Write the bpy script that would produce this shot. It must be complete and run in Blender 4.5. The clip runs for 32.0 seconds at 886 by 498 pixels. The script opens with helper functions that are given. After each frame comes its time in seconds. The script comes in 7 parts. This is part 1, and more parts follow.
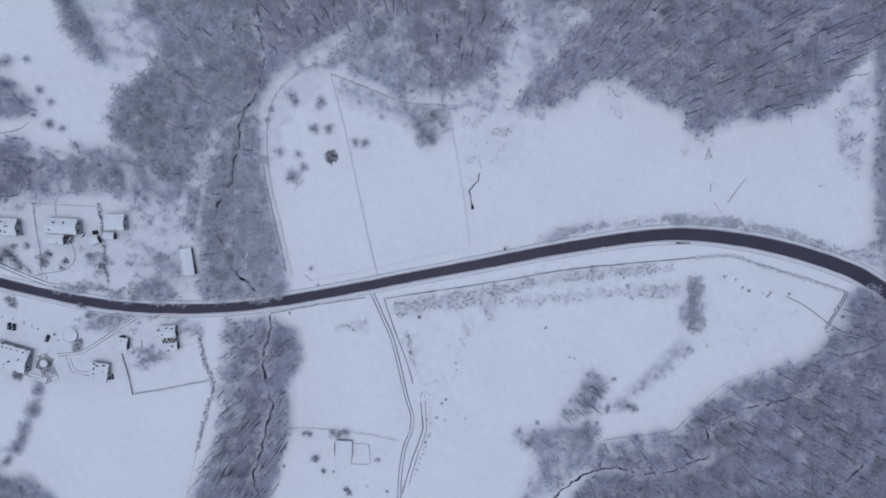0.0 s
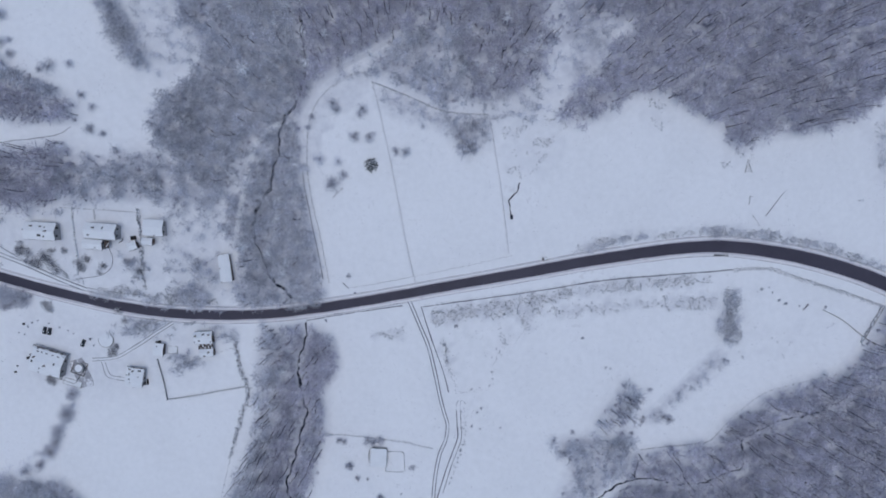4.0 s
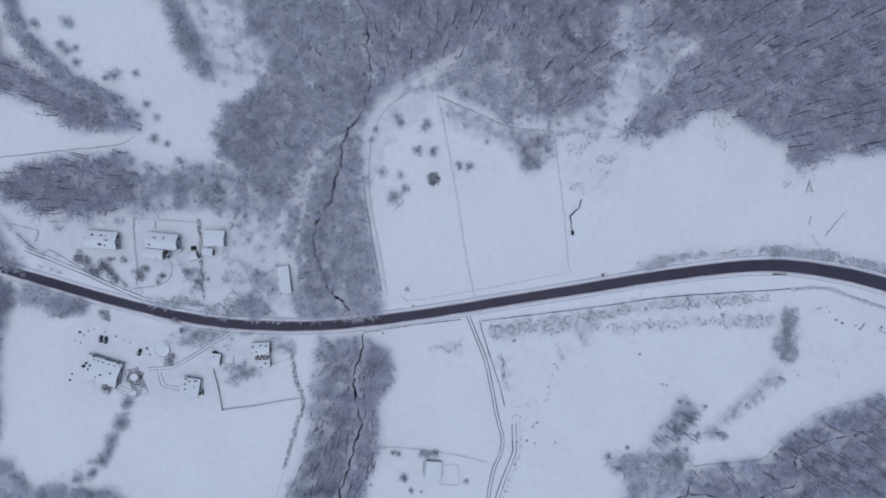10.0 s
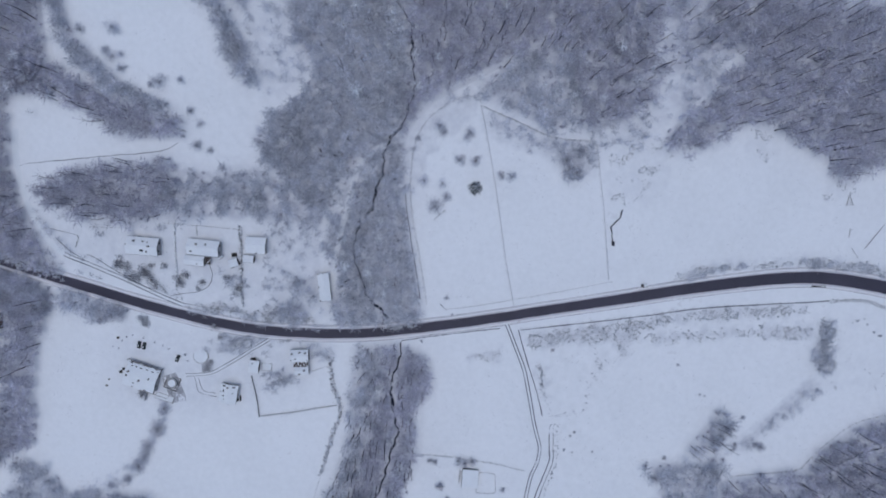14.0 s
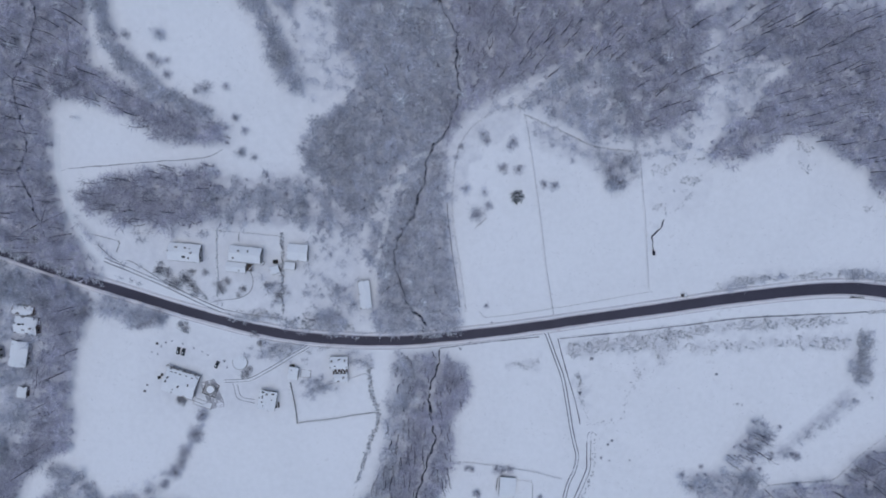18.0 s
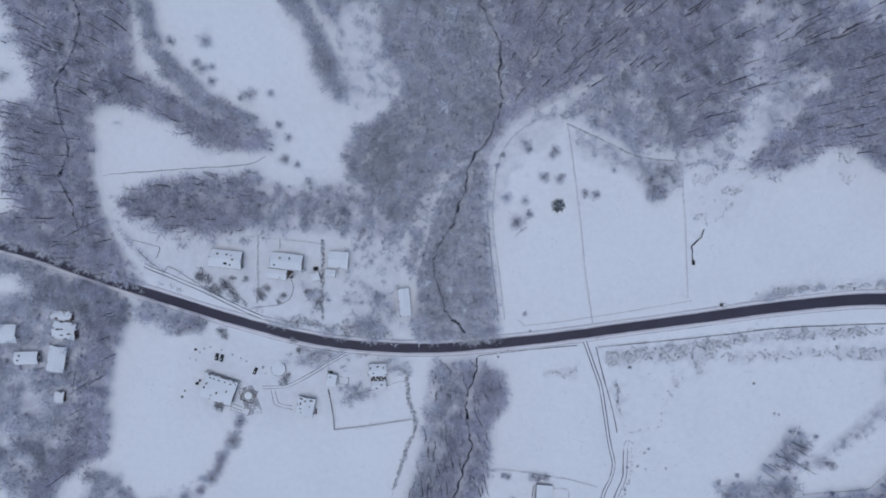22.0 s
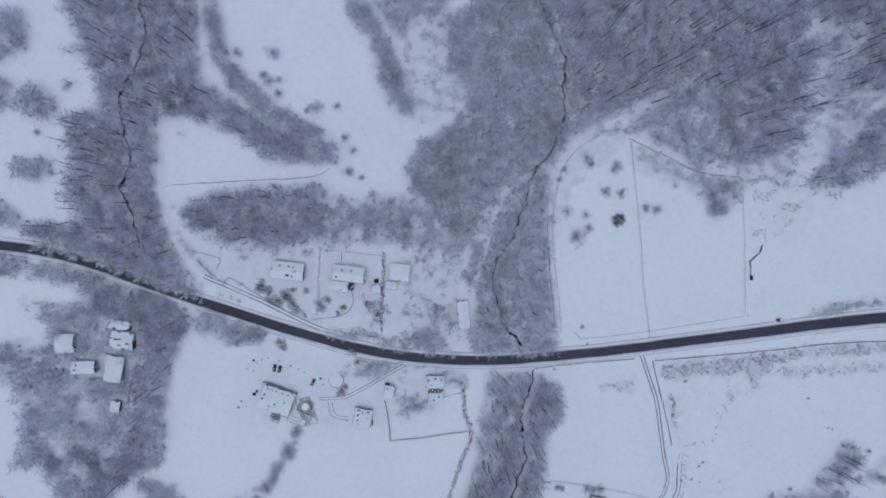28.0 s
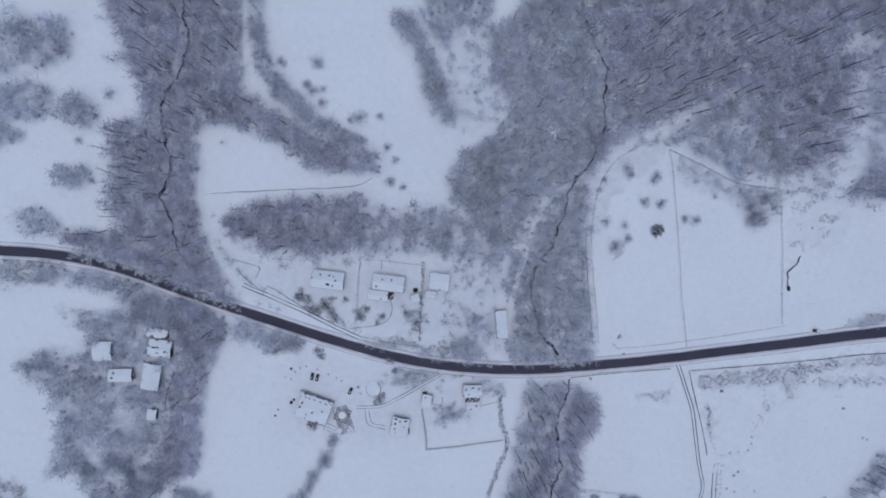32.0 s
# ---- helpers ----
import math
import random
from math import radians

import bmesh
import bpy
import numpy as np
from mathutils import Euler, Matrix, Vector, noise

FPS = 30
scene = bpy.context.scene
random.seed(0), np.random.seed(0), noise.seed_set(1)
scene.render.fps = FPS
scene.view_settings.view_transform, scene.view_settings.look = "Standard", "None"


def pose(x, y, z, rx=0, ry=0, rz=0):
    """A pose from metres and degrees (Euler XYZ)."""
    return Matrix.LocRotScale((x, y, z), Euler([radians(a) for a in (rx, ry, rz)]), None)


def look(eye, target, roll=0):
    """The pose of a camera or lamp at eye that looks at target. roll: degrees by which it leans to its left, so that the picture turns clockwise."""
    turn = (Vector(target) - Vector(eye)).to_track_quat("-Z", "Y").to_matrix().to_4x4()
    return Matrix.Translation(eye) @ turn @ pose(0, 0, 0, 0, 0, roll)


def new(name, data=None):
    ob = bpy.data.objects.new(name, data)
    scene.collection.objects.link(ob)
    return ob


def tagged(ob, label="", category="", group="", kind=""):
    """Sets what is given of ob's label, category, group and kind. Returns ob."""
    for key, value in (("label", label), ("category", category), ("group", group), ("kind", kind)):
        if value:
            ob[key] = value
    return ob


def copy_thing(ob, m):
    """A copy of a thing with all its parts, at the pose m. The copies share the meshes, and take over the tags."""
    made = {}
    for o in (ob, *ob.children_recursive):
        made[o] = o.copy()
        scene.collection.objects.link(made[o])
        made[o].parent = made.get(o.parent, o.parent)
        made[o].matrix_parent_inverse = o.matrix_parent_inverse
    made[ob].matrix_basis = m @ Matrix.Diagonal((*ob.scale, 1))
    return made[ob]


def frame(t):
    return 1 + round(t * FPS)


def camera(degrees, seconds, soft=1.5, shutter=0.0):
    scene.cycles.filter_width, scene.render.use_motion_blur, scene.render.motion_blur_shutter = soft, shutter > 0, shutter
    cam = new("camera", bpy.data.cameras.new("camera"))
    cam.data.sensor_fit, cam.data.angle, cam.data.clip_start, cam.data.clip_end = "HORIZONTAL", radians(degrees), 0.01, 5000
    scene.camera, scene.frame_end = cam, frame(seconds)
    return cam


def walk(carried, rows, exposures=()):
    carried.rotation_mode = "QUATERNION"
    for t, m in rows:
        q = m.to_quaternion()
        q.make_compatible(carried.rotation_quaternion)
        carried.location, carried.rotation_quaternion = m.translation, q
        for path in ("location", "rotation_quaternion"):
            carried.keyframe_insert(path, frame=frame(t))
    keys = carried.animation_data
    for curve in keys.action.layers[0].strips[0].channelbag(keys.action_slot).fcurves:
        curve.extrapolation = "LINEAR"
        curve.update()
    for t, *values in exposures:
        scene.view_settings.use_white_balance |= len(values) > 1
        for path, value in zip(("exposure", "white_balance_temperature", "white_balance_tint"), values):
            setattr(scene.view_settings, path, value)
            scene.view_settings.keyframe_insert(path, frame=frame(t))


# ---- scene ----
cam = camera(87.2, 32.0, 1.75)
METRES, EYE, TILT, LEAN, TURN = 196.0, 272.0, -90.0, 0.0, 0.0
EXPOSURE = -0.12
ROWS = [
    (0.0, 0.0, 0.0, 0.0, 0.0, 0.0, -0.0),
    (0.5, -0.0149, -0.0002, 0.0012, -0.06, 0.09, -0.07),
    (1.0, -0.0292, -0.0005, 0.0054, -0.06, 0.08, -0.15),
    (1.5, -0.0431, -0.0005, 0.0101, -0.07, 0.02, -0.24),
    (2.0, -0.0591, -0.0006, 0.0137, -0.11, 0.01, -0.33),
    (2.5, -0.0732, -0.0007, 0.0178, -0.14, -0.04, -0.42),
    (3.0, -0.0889, -0.0008, 0.0213, -0.16, -0.07, -0.51),
    (3.5, -0.1035, -0.0009, 0.025, -0.2, -0.1, -0.58),
    (5.5, -0.1646, -0.0013, 0.0394, -0.32, -0.12, -0.91),
    (6.0, -0.1812, -0.0012, 0.0425, -0.37, -0.11, -0.98),
    (6.5, -0.1957, -0.0011, 0.0457, -0.41, -0.12, -1.07),
    (7.0, -0.2113, -0.0013, 0.0499, -0.42, -0.17, -1.13),
    (7.5, -0.2264, -0.0013, 0.0526, -0.44, -0.18, -1.19),
    (8.0, -0.243, -0.0011, 0.0565, -0.49, -0.2, -1.26),
    (8.5, -0.2571, -0.0012, 0.0596, -0.51, -0.2, -1.33),
    (9.0, -0.2724, -0.0013, 0.063, -0.52, -0.21, -1.41),
    (9.5, -0.287, -0.0011, 0.0661, -0.56, -0.21, -1.49),
    (10.0, -0.3036, -0.001, 0.0702, -0.6, -0.24, -1.54),
    (10.5, -0.3184, -0.001, 0.0729, -0.63, -0.24, -1.62),
    (11.0, -0.335, -0.001, 0.0752, -0.65, -0.24, -1.7),
    (11.5, -0.3498, -0.0009, 0.078, -0.67, -0.26, -1.77),
    (12.0, -0.3661, -0.0008, 0.0817, -0.7, -0.28, -1.84),
    (12.5, -0.3811, -0.0006, 0.0846, -0.73, -0.29, -1.9),
    (13.0, -0.3971, -0.0005, 0.0872, -0.76, -0.28, -1.95),
    (13.5, -0.4119, -0.0003, 0.0909, -0.79, -0.31, -2.02),
    (14.0, -0.428, -0.0002, 0.0934, -0.82, -0.28, -2.1),
    (14.5, -0.4433, -0.0002, 0.0952, -0.86, -0.28, -2.14),
    (16.5, -0.5063, 0.0009, 0.1078, -0.96, -0.39, -2.38),
    (17.0, -0.5225, 0.0008, 0.1104, -0.99, -0.39, -2.43),
    (17.5, -0.5379, 0.0008, 0.1128, -1.02, -0.39, -2.48),
    (18.0, -0.5548, 0.0012, 0.1154, -1.07, -0.41, -2.53),
    (18.5, -0.5695, 0.0014, 0.1176, -1.07, -0.42, -2.59),
    (19.0, -0.5853, 0.0015, 0.1212, -1.1, -0.43, -2.66),
    (19.5, -0.5999, 0.0019, 0.1234, -1.11, -0.43, -2.7),
    (20.0, -0.6157, 0.0019, 0.1259, -1.14, -0.45, -2.74),
    (20.5, -0.6302, 0.0021, 0.1285, -1.17, -0.45, -2.8),
    (21.0, -0.6465, 0.0024, 0.1307, -1.21, -0.43, -2.85),
    (21.5, -0.6609, 0.0024, 0.1332, -1.22, -0.48, -2.89),
    (22.0, -0.677, 0.0029, 0.1349, -1.24, -0.49, -2.94),
    (22.5, -0.6917, 0.003, 0.1375, -1.27, -0.51, -3.0),
    (23.0, -0.7075, 0.0031, 0.1396, -1.28, -0.52, -3.04),
    (23.5, -0.7223, 0.0034, 0.1421, -1.3, -0.52, -3.09),
    (24.0, -0.7387, 0.0035, 0.1443, -1.32, -0.51, -3.13),
    (24.5, -0.7529, 0.0038, 0.1464, -1.34, -0.52, -3.16),
    (25.0, -0.7689, 0.0039, 0.1482, -1.37, -0.49, -3.2),
    (25.5, -0.7836, 0.0043, 0.1508, -1.4, -0.51, -3.24),
    (27.5, -0.8451, 0.0054, 0.1648, -1.54, -0.65, -3.41),
    (28.0, -0.8613, 0.0055, 0.1657, -1.56, -0.61, -3.44),
    (28.5, -0.8755, 0.0057, 0.1676, -1.59, -0.6, -3.47),
    (29.0, -0.8909, 0.0061, 0.1699, -1.62, -0.58, -3.5),
    (29.5, -0.9053, 0.0062, 0.1725, -1.63, -0.58, -3.55),
    (30.0, -0.9211, 0.0066, 0.175, -1.67, -0.57, -3.58),
    (30.5, -0.9356, 0.0068, 0.1779, -1.69, -0.59, -3.61),
    (31.0, -0.951, 0.0071, 0.1807, -1.72, -0.61, -3.65),
    (31.5, -0.9651, 0.0074, 0.1833, -1.75, -0.6, -3.69),
    (32.0, -0.9813, 0.0078, 0.1858, -1.77, -0.6, -3.72),
]
walk(cam, [(t, pose(0, 0, EYE, TILT, LEAN, TURN) @ pose(METRES * x, METRES * y, METRES * z, 90 + pitch, roll, yaw)) for t, x, y, z, yaw, pitch, roll in ROWS],
     [(0.0, EXPOSURE, 5870, 4.6), (32.0, EXPOSURE - 0.07, 5770, 4.6)])

# ---- sky and sun: an overcast winter day ----
world = bpy.data.worlds.new("winter_sky")
scene.world = world
world.use_nodes = True
wn = world.node_tree
sky = wn.nodes.new("ShaderNodeTexSky")
sky.sky_type = "NISHITA"
sky.sun_disc = False
sky.sun_elevation = radians(82)
sky.sun_rotation = radians(210)
sky.air_density, sky.dust_density, sky.ozone_density = 1.0, 3.0, 1.5
wn.links.new(sky.outputs[0], wn.nodes["Background"].inputs[0])
wn.nodes["Background"].inputs[1].default_value = 0.125
sun_data = bpy.data.lights.new("sun", "SUN")
sun_data.energy, sun_data.angle, sun_data.color = 0.35, radians(60), (1.0, 0.96, 0.93)
sun = new("sun", sun_data)
sun.matrix_world = look((-14, -24, 200), (0, 0, 0))


# ---- materials ----
def mat(name, base, vary=0.15, rough=0.85, fine=6.0, coarse=0.4, bump=0.3, metal=0.0, other=None, spot=0.0, islands=0.0, objects=0.0, island_mix=None, mid=0.0):
    """Two scales of noise on a base colour, with a bump; other: a second colour that shows in patches."""
    m = bpy.data.materials.new(name)
    m.use_nodes = True
    nt = m.node_tree
    bsdf = nt.nodes["Principled BSDF"]
    geo = nt.nodes.new("ShaderNodeNewGeometry")
    n1 = nt.nodes.new("ShaderNodeTexNoise")
    n2 = nt.nodes.new("ShaderNodeTexNoise")
    n1.inputs["Scale"].default_value, n1.inputs["Detail"].default_value = fine, 4
    n2.inputs["Scale"].default_value, n2.inputs["Detail"].default_value = coarse, 5
    for n in (n1, n2):
        nt.links.new(geo.outputs["Position"], n.inputs["Vector"])
    add = nt.nodes.new("ShaderNodeMath")
    add.operation = "ADD"
    nt.links.new(n1.outputs["Fac"], add.inputs[0])
    nt.links.new(n2.outputs["Fac"], add.inputs[1])
    ramp = nt.nodes.new("ShaderNodeMapRange")
    ramp.inputs["From Min"].default_value, ramp.inputs["From Max"].default_value = 0.6, 1.4
    ramp.inputs["To Min"].default_value, ramp.inputs["To Max"].default_value = 1 - vary, 1 + vary
    nt.links.new(add.outputs[0], ramp.inputs["Value"])
    last = ramp.outputs[0]
    clumps = nt.nodes.new("ShaderNodeTexNoise")
    clumps.inputs["Scale"].default_value, clumps.inputs["Detail"].default_value = 0.13, 3
    nt.links.new(geo.outputs["Position"], clumps.inputs["Vector"])
    for amount, source in ((islands, geo.outputs["Random Per Island"]), (objects, None), (mid, clumps.outputs["Fac"])):
        if not amount:
            continue
        if source is None:
            source = nt.nodes.new("ShaderNodeObjectInfo").outputs["Random"]
        r = nt.nodes.new("ShaderNodeMapRange")
        r.inputs["To Min"].default_value, r.inputs["To Max"].default_value = 1 - amount, 1 + amount
        if source == clumps.outputs["Fac"]:
            r.inputs["From Min"].default_value, r.inputs["From Max"].default_value = 0.32, 0.68
        nt.links.new(source, r.inputs["Value"])
        mul = nt.nodes.new("ShaderNodeMath")
        mul.operation = "MULTIPLY"
        nt.links.new(last, mul.inputs[0])
        nt.links.new(r.outputs[0], mul.inputs[1])
        last = mul.outputs[0]
    col = nt.nodes.new("ShaderNodeMix")
    col.data_type = "RGBA"
    col.inputs["A"].default_value = (*base, 1)
    col.inputs["B"].default_value = (*(other or base), 1)
    col.inputs["Factor"].default_value = 0
    if island_mix is not None:
        g = nt.nodes.new("ShaderNodeMath")
        g.operation = "GREATER_THAN"
        g.inputs[1].default_value = 1 - island_mix
        nt.links.new(geo.outputs["Random Per Island"], g.inputs[0])
        nt.links.new(g.outputs[0], col.inputs["Factor"])
    elif other:
        s = nt.nodes.new("ShaderNodeMapRange")
        s.inputs["From Min"].default_value, s.inputs["From Max"].default_value = 1.25 - spot, 1.4 - spot
        nt.links.new(add.outputs[0], s.inputs["Value"])
        nt.links.new(s.outputs[0], col.inputs["Factor"])
    scale = nt.nodes.new("ShaderNodeVectorMath")
    scale.operation = "SCALE"
    nt.links.new(col.outputs["Result"], scale.inputs[0])
    nt.links.new(last, scale.inputs["Scale"])
    nt.links.new(scale.outputs[0], bsdf.inputs["Base Color"])
    bsdf.inputs["Roughness"].default_value = rough
    bsdf.inputs["Metallic"].default_value = metal
    bsdf.inputs["Specular IOR Level"].default_value = 0.25
    if bump:
        b = nt.nodes.new("ShaderNodeBump")
        b.inputs["Strength"].default_value, b.inputs["Distance"].default_value = bump, 0.2
        nt.links.new(add.outputs[0], b.inputs["Height"])
        nt.links.new(b.outputs[0], bsdf.inputs["Normal"])
    return m


SNOW = mat("field_snow", (0.80, 0.80, 0.82), 0.05, 0.7, 0.35, 0.025, 0.25, other=(0.70, 0.695, 0.71), spot=0.03)
# patchy grey tint, mixed in where woods, gardens and scrub mark the ground
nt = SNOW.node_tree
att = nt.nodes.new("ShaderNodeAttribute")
att.attribute_name = "grey_tint"
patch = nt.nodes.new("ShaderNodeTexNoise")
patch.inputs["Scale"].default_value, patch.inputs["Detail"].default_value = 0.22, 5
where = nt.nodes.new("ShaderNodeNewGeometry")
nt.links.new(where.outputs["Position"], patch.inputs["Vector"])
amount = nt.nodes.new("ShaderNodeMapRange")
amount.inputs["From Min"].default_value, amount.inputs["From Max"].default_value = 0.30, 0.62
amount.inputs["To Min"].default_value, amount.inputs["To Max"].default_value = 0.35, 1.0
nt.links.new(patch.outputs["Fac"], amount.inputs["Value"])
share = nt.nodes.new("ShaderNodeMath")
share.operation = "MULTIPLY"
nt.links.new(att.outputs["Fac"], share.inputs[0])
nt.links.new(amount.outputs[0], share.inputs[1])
tint_mix = nt.nodes.new("ShaderNodeMix")
tint_mix.data_type = "RGBA"
tint_mix.inputs["B"].default_value = (0.485, 0.485, 0.54, 1)
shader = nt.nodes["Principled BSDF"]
nt.links.new(shader.inputs["Base Color"].links[0].from_socket, tint_mix.inputs["A"])
nt.links.new(share.outputs[0], tint_mix.inputs["Factor"])
nt.links.new(tint_mix.outputs["Result"], shader.inputs["Base Color"])
SNOW_ROOF = mat("roof_snow", (0.765, 0.775, 0.80), 0.06, 0.7, 1.5, 0.2, 0.2)
SNOW_BANK = mat("ploughed_snow", (0.76, 0.74, 0.755), 0.10, 0.8, 2.5, 0.25, 0.5, other=(0.55, 0.50, 0.51), spot=0.12)
TRACK_SNOW = mat("packed_snow", (0.76, 0.76, 0.78), 0.06, 0.75, 1.2, 0.12, 0.3)
LANE_SNOW = mat("lane_snow_with_twigs", (0.67, 0.67, 0.70), 0.08, 0.75, 1.2, 0.12, 0.3, other=(0.58, 0.58, 0.62), spot=0.1)
RUT = mat("rut_mud_and_snow", (0.17, 0.168, 0.195), 0.25, 0.85, 1.2, 0.1, 0.4, other=(0.64, 0.64, 0.68), spot=0.15)
ASPHALT = mat("wet_asphalt", (0.054, 0.049, 0.070), 0.25, 0.55, 3.0, 0.06, 0.15)
SLUSH = mat("road_slush", (0.50, 0.475, 0.505), 0.22, 0.7, 1.5, 0.15, 0.4, other=(0.70, 0.69, 0.72), spot=0.12)
WATER = mat("stream_water", (0.020, 0.026, 0.046), 0.3, 0.6, 2.0, 0.2, 0.2)
WATER.node_tree.nodes["Principled BSDF"].inputs["Specular IOR Level"].default_value = 0.12
EARTH = mat("stream_bank_earth", (0.055, 0.058, 0.080), 0.35, 0.9, 1.2, 0.2, 0.5, other=(0.52, 0.53, 0.58), spot=0.24)
BARK = mat("bark", (0.095, 0.085, 0.105), 0.3, 0.9, 4.0, 0.3, 0.4, islands=0.4)
LIMB = mat("limb_bark", (0.16, 0.15, 0.175), 0.3, 0.9, 4.0, 0.3, 0.3, islands=0.35)
TWIG = mat("twigs", (0.475, 0.462, 0.55), 0.30, 0.9, 2.0, 0.03, 0.0, islands=0.2, mid=0.22, other=(0.60, 0.60, 0.65), island_mix=0.15)
STEM = mat("shrub_stems", (0.33, 0.32, 0.37), 0.25, 0.9, 3.0, 0.2, 0.0, islands=0.3)
FROST_TWIG = mat("frosted_twigs", (0.50, 0.51, 0.575), 0.30, 0.9, 2.0, 0.03, 0.0, islands=0.2, mid=0.22, other=(0.64, 0.64, 0.69), island_mix=0.2)
LONE_TWIG = mat("bare_twigs", (0.425, 0.42, 0.475), 0.25, 0.9, 2.0, 0.2, 0.0, islands=0.3, other=(0.62, 0.62, 0.67), island_mix=0.22)
DRY_GRASS = mat("dry_grass", (0.405, 0.415, 0.44), 0.3, 0.9, 1.0, 0.1, 0.0, islands=0.25, other=(0.60, 0.60, 0.63), island_mix=0.2)
NEEDLES = mat("fir_needles", (0.045, 0.053, 0.060), 0.3, 0.9, 3.0, 0.4, 0.0, islands=0.4, other=(0.62, 0.63, 0.66), island_mix=0.34)
WHITE_TWIG = mat("hoar_frost_twigs", (0.84, 0.85, 0.88), 0.1, 0.85, 2.0, 0.3, 0.0, islands=0.15, other=(0.34, 0.33, 0.36), island_mix=0.2)
HEDGE_LEAF = mat("hedge_leaves", (0.15, 0.15, 0.175), 0.3, 0.9, 3.0, 0.4, 0.0, islands=0.4, other=(0.66, 0.66, 0.69), island_mix=0.42)
POST_WOOD = mat("weathered_wood", (0.17, 0.155, 0.155), 0.3, 0.9, 3.0, 0.3, 0.3, objects=0.25, other=(0.68, 0.68, 0.72), spot=0.19)
DARK_WOOD = mat("dark_wood", (0.07, 0.055, 0.05), 0.3, 0.85, 8.0, 0.5, 0.3, objects=0.2)
WIRE = mat("fence_wire", (0.45, 0.45, 0.47), 0.2, 0.6, 5.0, 0.3, 0.0, metal=0.6)
PLASTER = mat("house_plaster", (0.40, 0.38, 0.38), 0.15, 0.9, 3.0, 0.4, 0.2, objects=0.25)
BRICK = mat("brown_boards", (0.14, 0.10, 0.085), 0.25, 0.85, 4.0, 0.5, 0.3, objects=0.2)
ROOFING = mat("roof_sheet", (0.17, 0.155, 0.16), 0.3, 0.7, 4.0, 0.5, 0.2, other=(0.45, 0.45, 0.48), spot=0.1)
CONCRETE = mat("concrete", (0.33, 0.32, 0.32), 0.2, 0.85, 4.0, 0.4, 0.3)
PAVING = mat("snowy_paving", (0.36, 0.355, 0.38), 0.2, 0.85, 1.4, 0.25, 0.3, other=(0.74, 0.74, 0.77), spot=0.24)
GLASS_DARK = mat("window_glass", (0.03, 0.035, 0.04), 0.1, 0.08, 2.0, 0.5, 0.0)
PAINT_DARK = mat("car_paint_dark", (0.030, 0.032, 0.040), 0.1, 0.25, 2.0, 0.5, 0.0, objects=0.4)
RUBBER = mat("rubber", (0.02, 0.02, 0.02), 0.1, 0.8, 8.0, 1.0, 0.1)
METAL = mat("galvanised_metal", (0.30, 0.30, 0.31), 0.15, 0.5, 6.0, 0.6, 0.1, metal=0.7)
PLASTIC_BLUE = mat("blue_grey_liner", (0.18, 0.22, 0.27), 0.1, 0.5, 4.0, 0.5, 0.1)


# ---- the plan: lines in metres ----
LAND0 = 5.49311
LAND1 = 0.0187596
LAND2 = 0.104831
LAND3 = 0.000200668
LAND4 = -0.000126444
STREAM_VALLEY, HAMLET_RIDGE, HAMLET_SLOPE = -3.721, 5.550, 0.04252
ROAD_POINTS = [(-520, 14.0), (-470, 15.8), (-420, 16.7), (-400, 16.0), (-380, 13.6), (-360, 9.1), (-340, 3.0), (-320, -2.8), (-300, -8.5), (-280, -13.4), (-260, -18.5), (-240, -23.3), (-220, -28.1), (-200, -31.9), (-180, -34.3), (-160, -35.2), (-140, -35.1), (-120, -34.0), (-100, -31.5), (-80, -28.1), (-60, -24.4), (-40, -20.5), (-20, -16.5), (0, -12.7), (20, -8.9), (40, -5.0), (60, -1.1), (80, 2.3), (100, 5.5), (120, 7.8), (140, 8.3), (160, 6.4), (180, 3.2), (200, -1.7), (220, -7.9), (240, -16.5), (262, -32.0), (285, -56.0)]
STREAM_POINTS = [(-124.2, 187.1), (-118.4, 171.0), (-114.6, 157.2), (-106.5, 146.4), (-102.0, 135.1), (-100.1, 114.6), (-99.2, 102.5), (-104.8, 88.4), (-111.6, 77.0), (-116.0, 67.3), (-115.9, 57.7), (-119.8, 47.8), (-122.1, 38.0), (-129.2, 26.1), (-132.0, 14.3), (-127.4, 1.2), (-123.9, -10.5), (-112.4, -23.7), (-103.2, -37.2), (-102.9, -43.5), (-104.2, -50.5), (-106.2, -60.0), (-107.6, -70.5), (-106.9, -79.5), (-104.6, -87.0), (-102.6, -94.5), (-106.5, -104.5), (-107.9, -114.5), (-113.3, -130.3), (-115.2, -139.4), (-113.0, -151.9), (-113.6, -168.8)]
WEST_STREAM_POINTS = [(-331.1, 169.8), (-327.0, 153.9), (-326.6, 142.0), (-325.1, 136.4), (-326.7, 128.4), (-328.6, 122.6), (-330.8, 116.8), (-334.4, 112.5), (-337.7, 107.4), (-339.6, 100.7), (-340.6, 94.0), (-340.0, 87.3), (-338.7, 82.3), (-336.5, 75.6), (-335.8, 70.5), (-340.1, 58.3), (-341.8, 52.0), (-337.4, 41.4), (-335.2, 30.5), (-332.2, 22.8)]
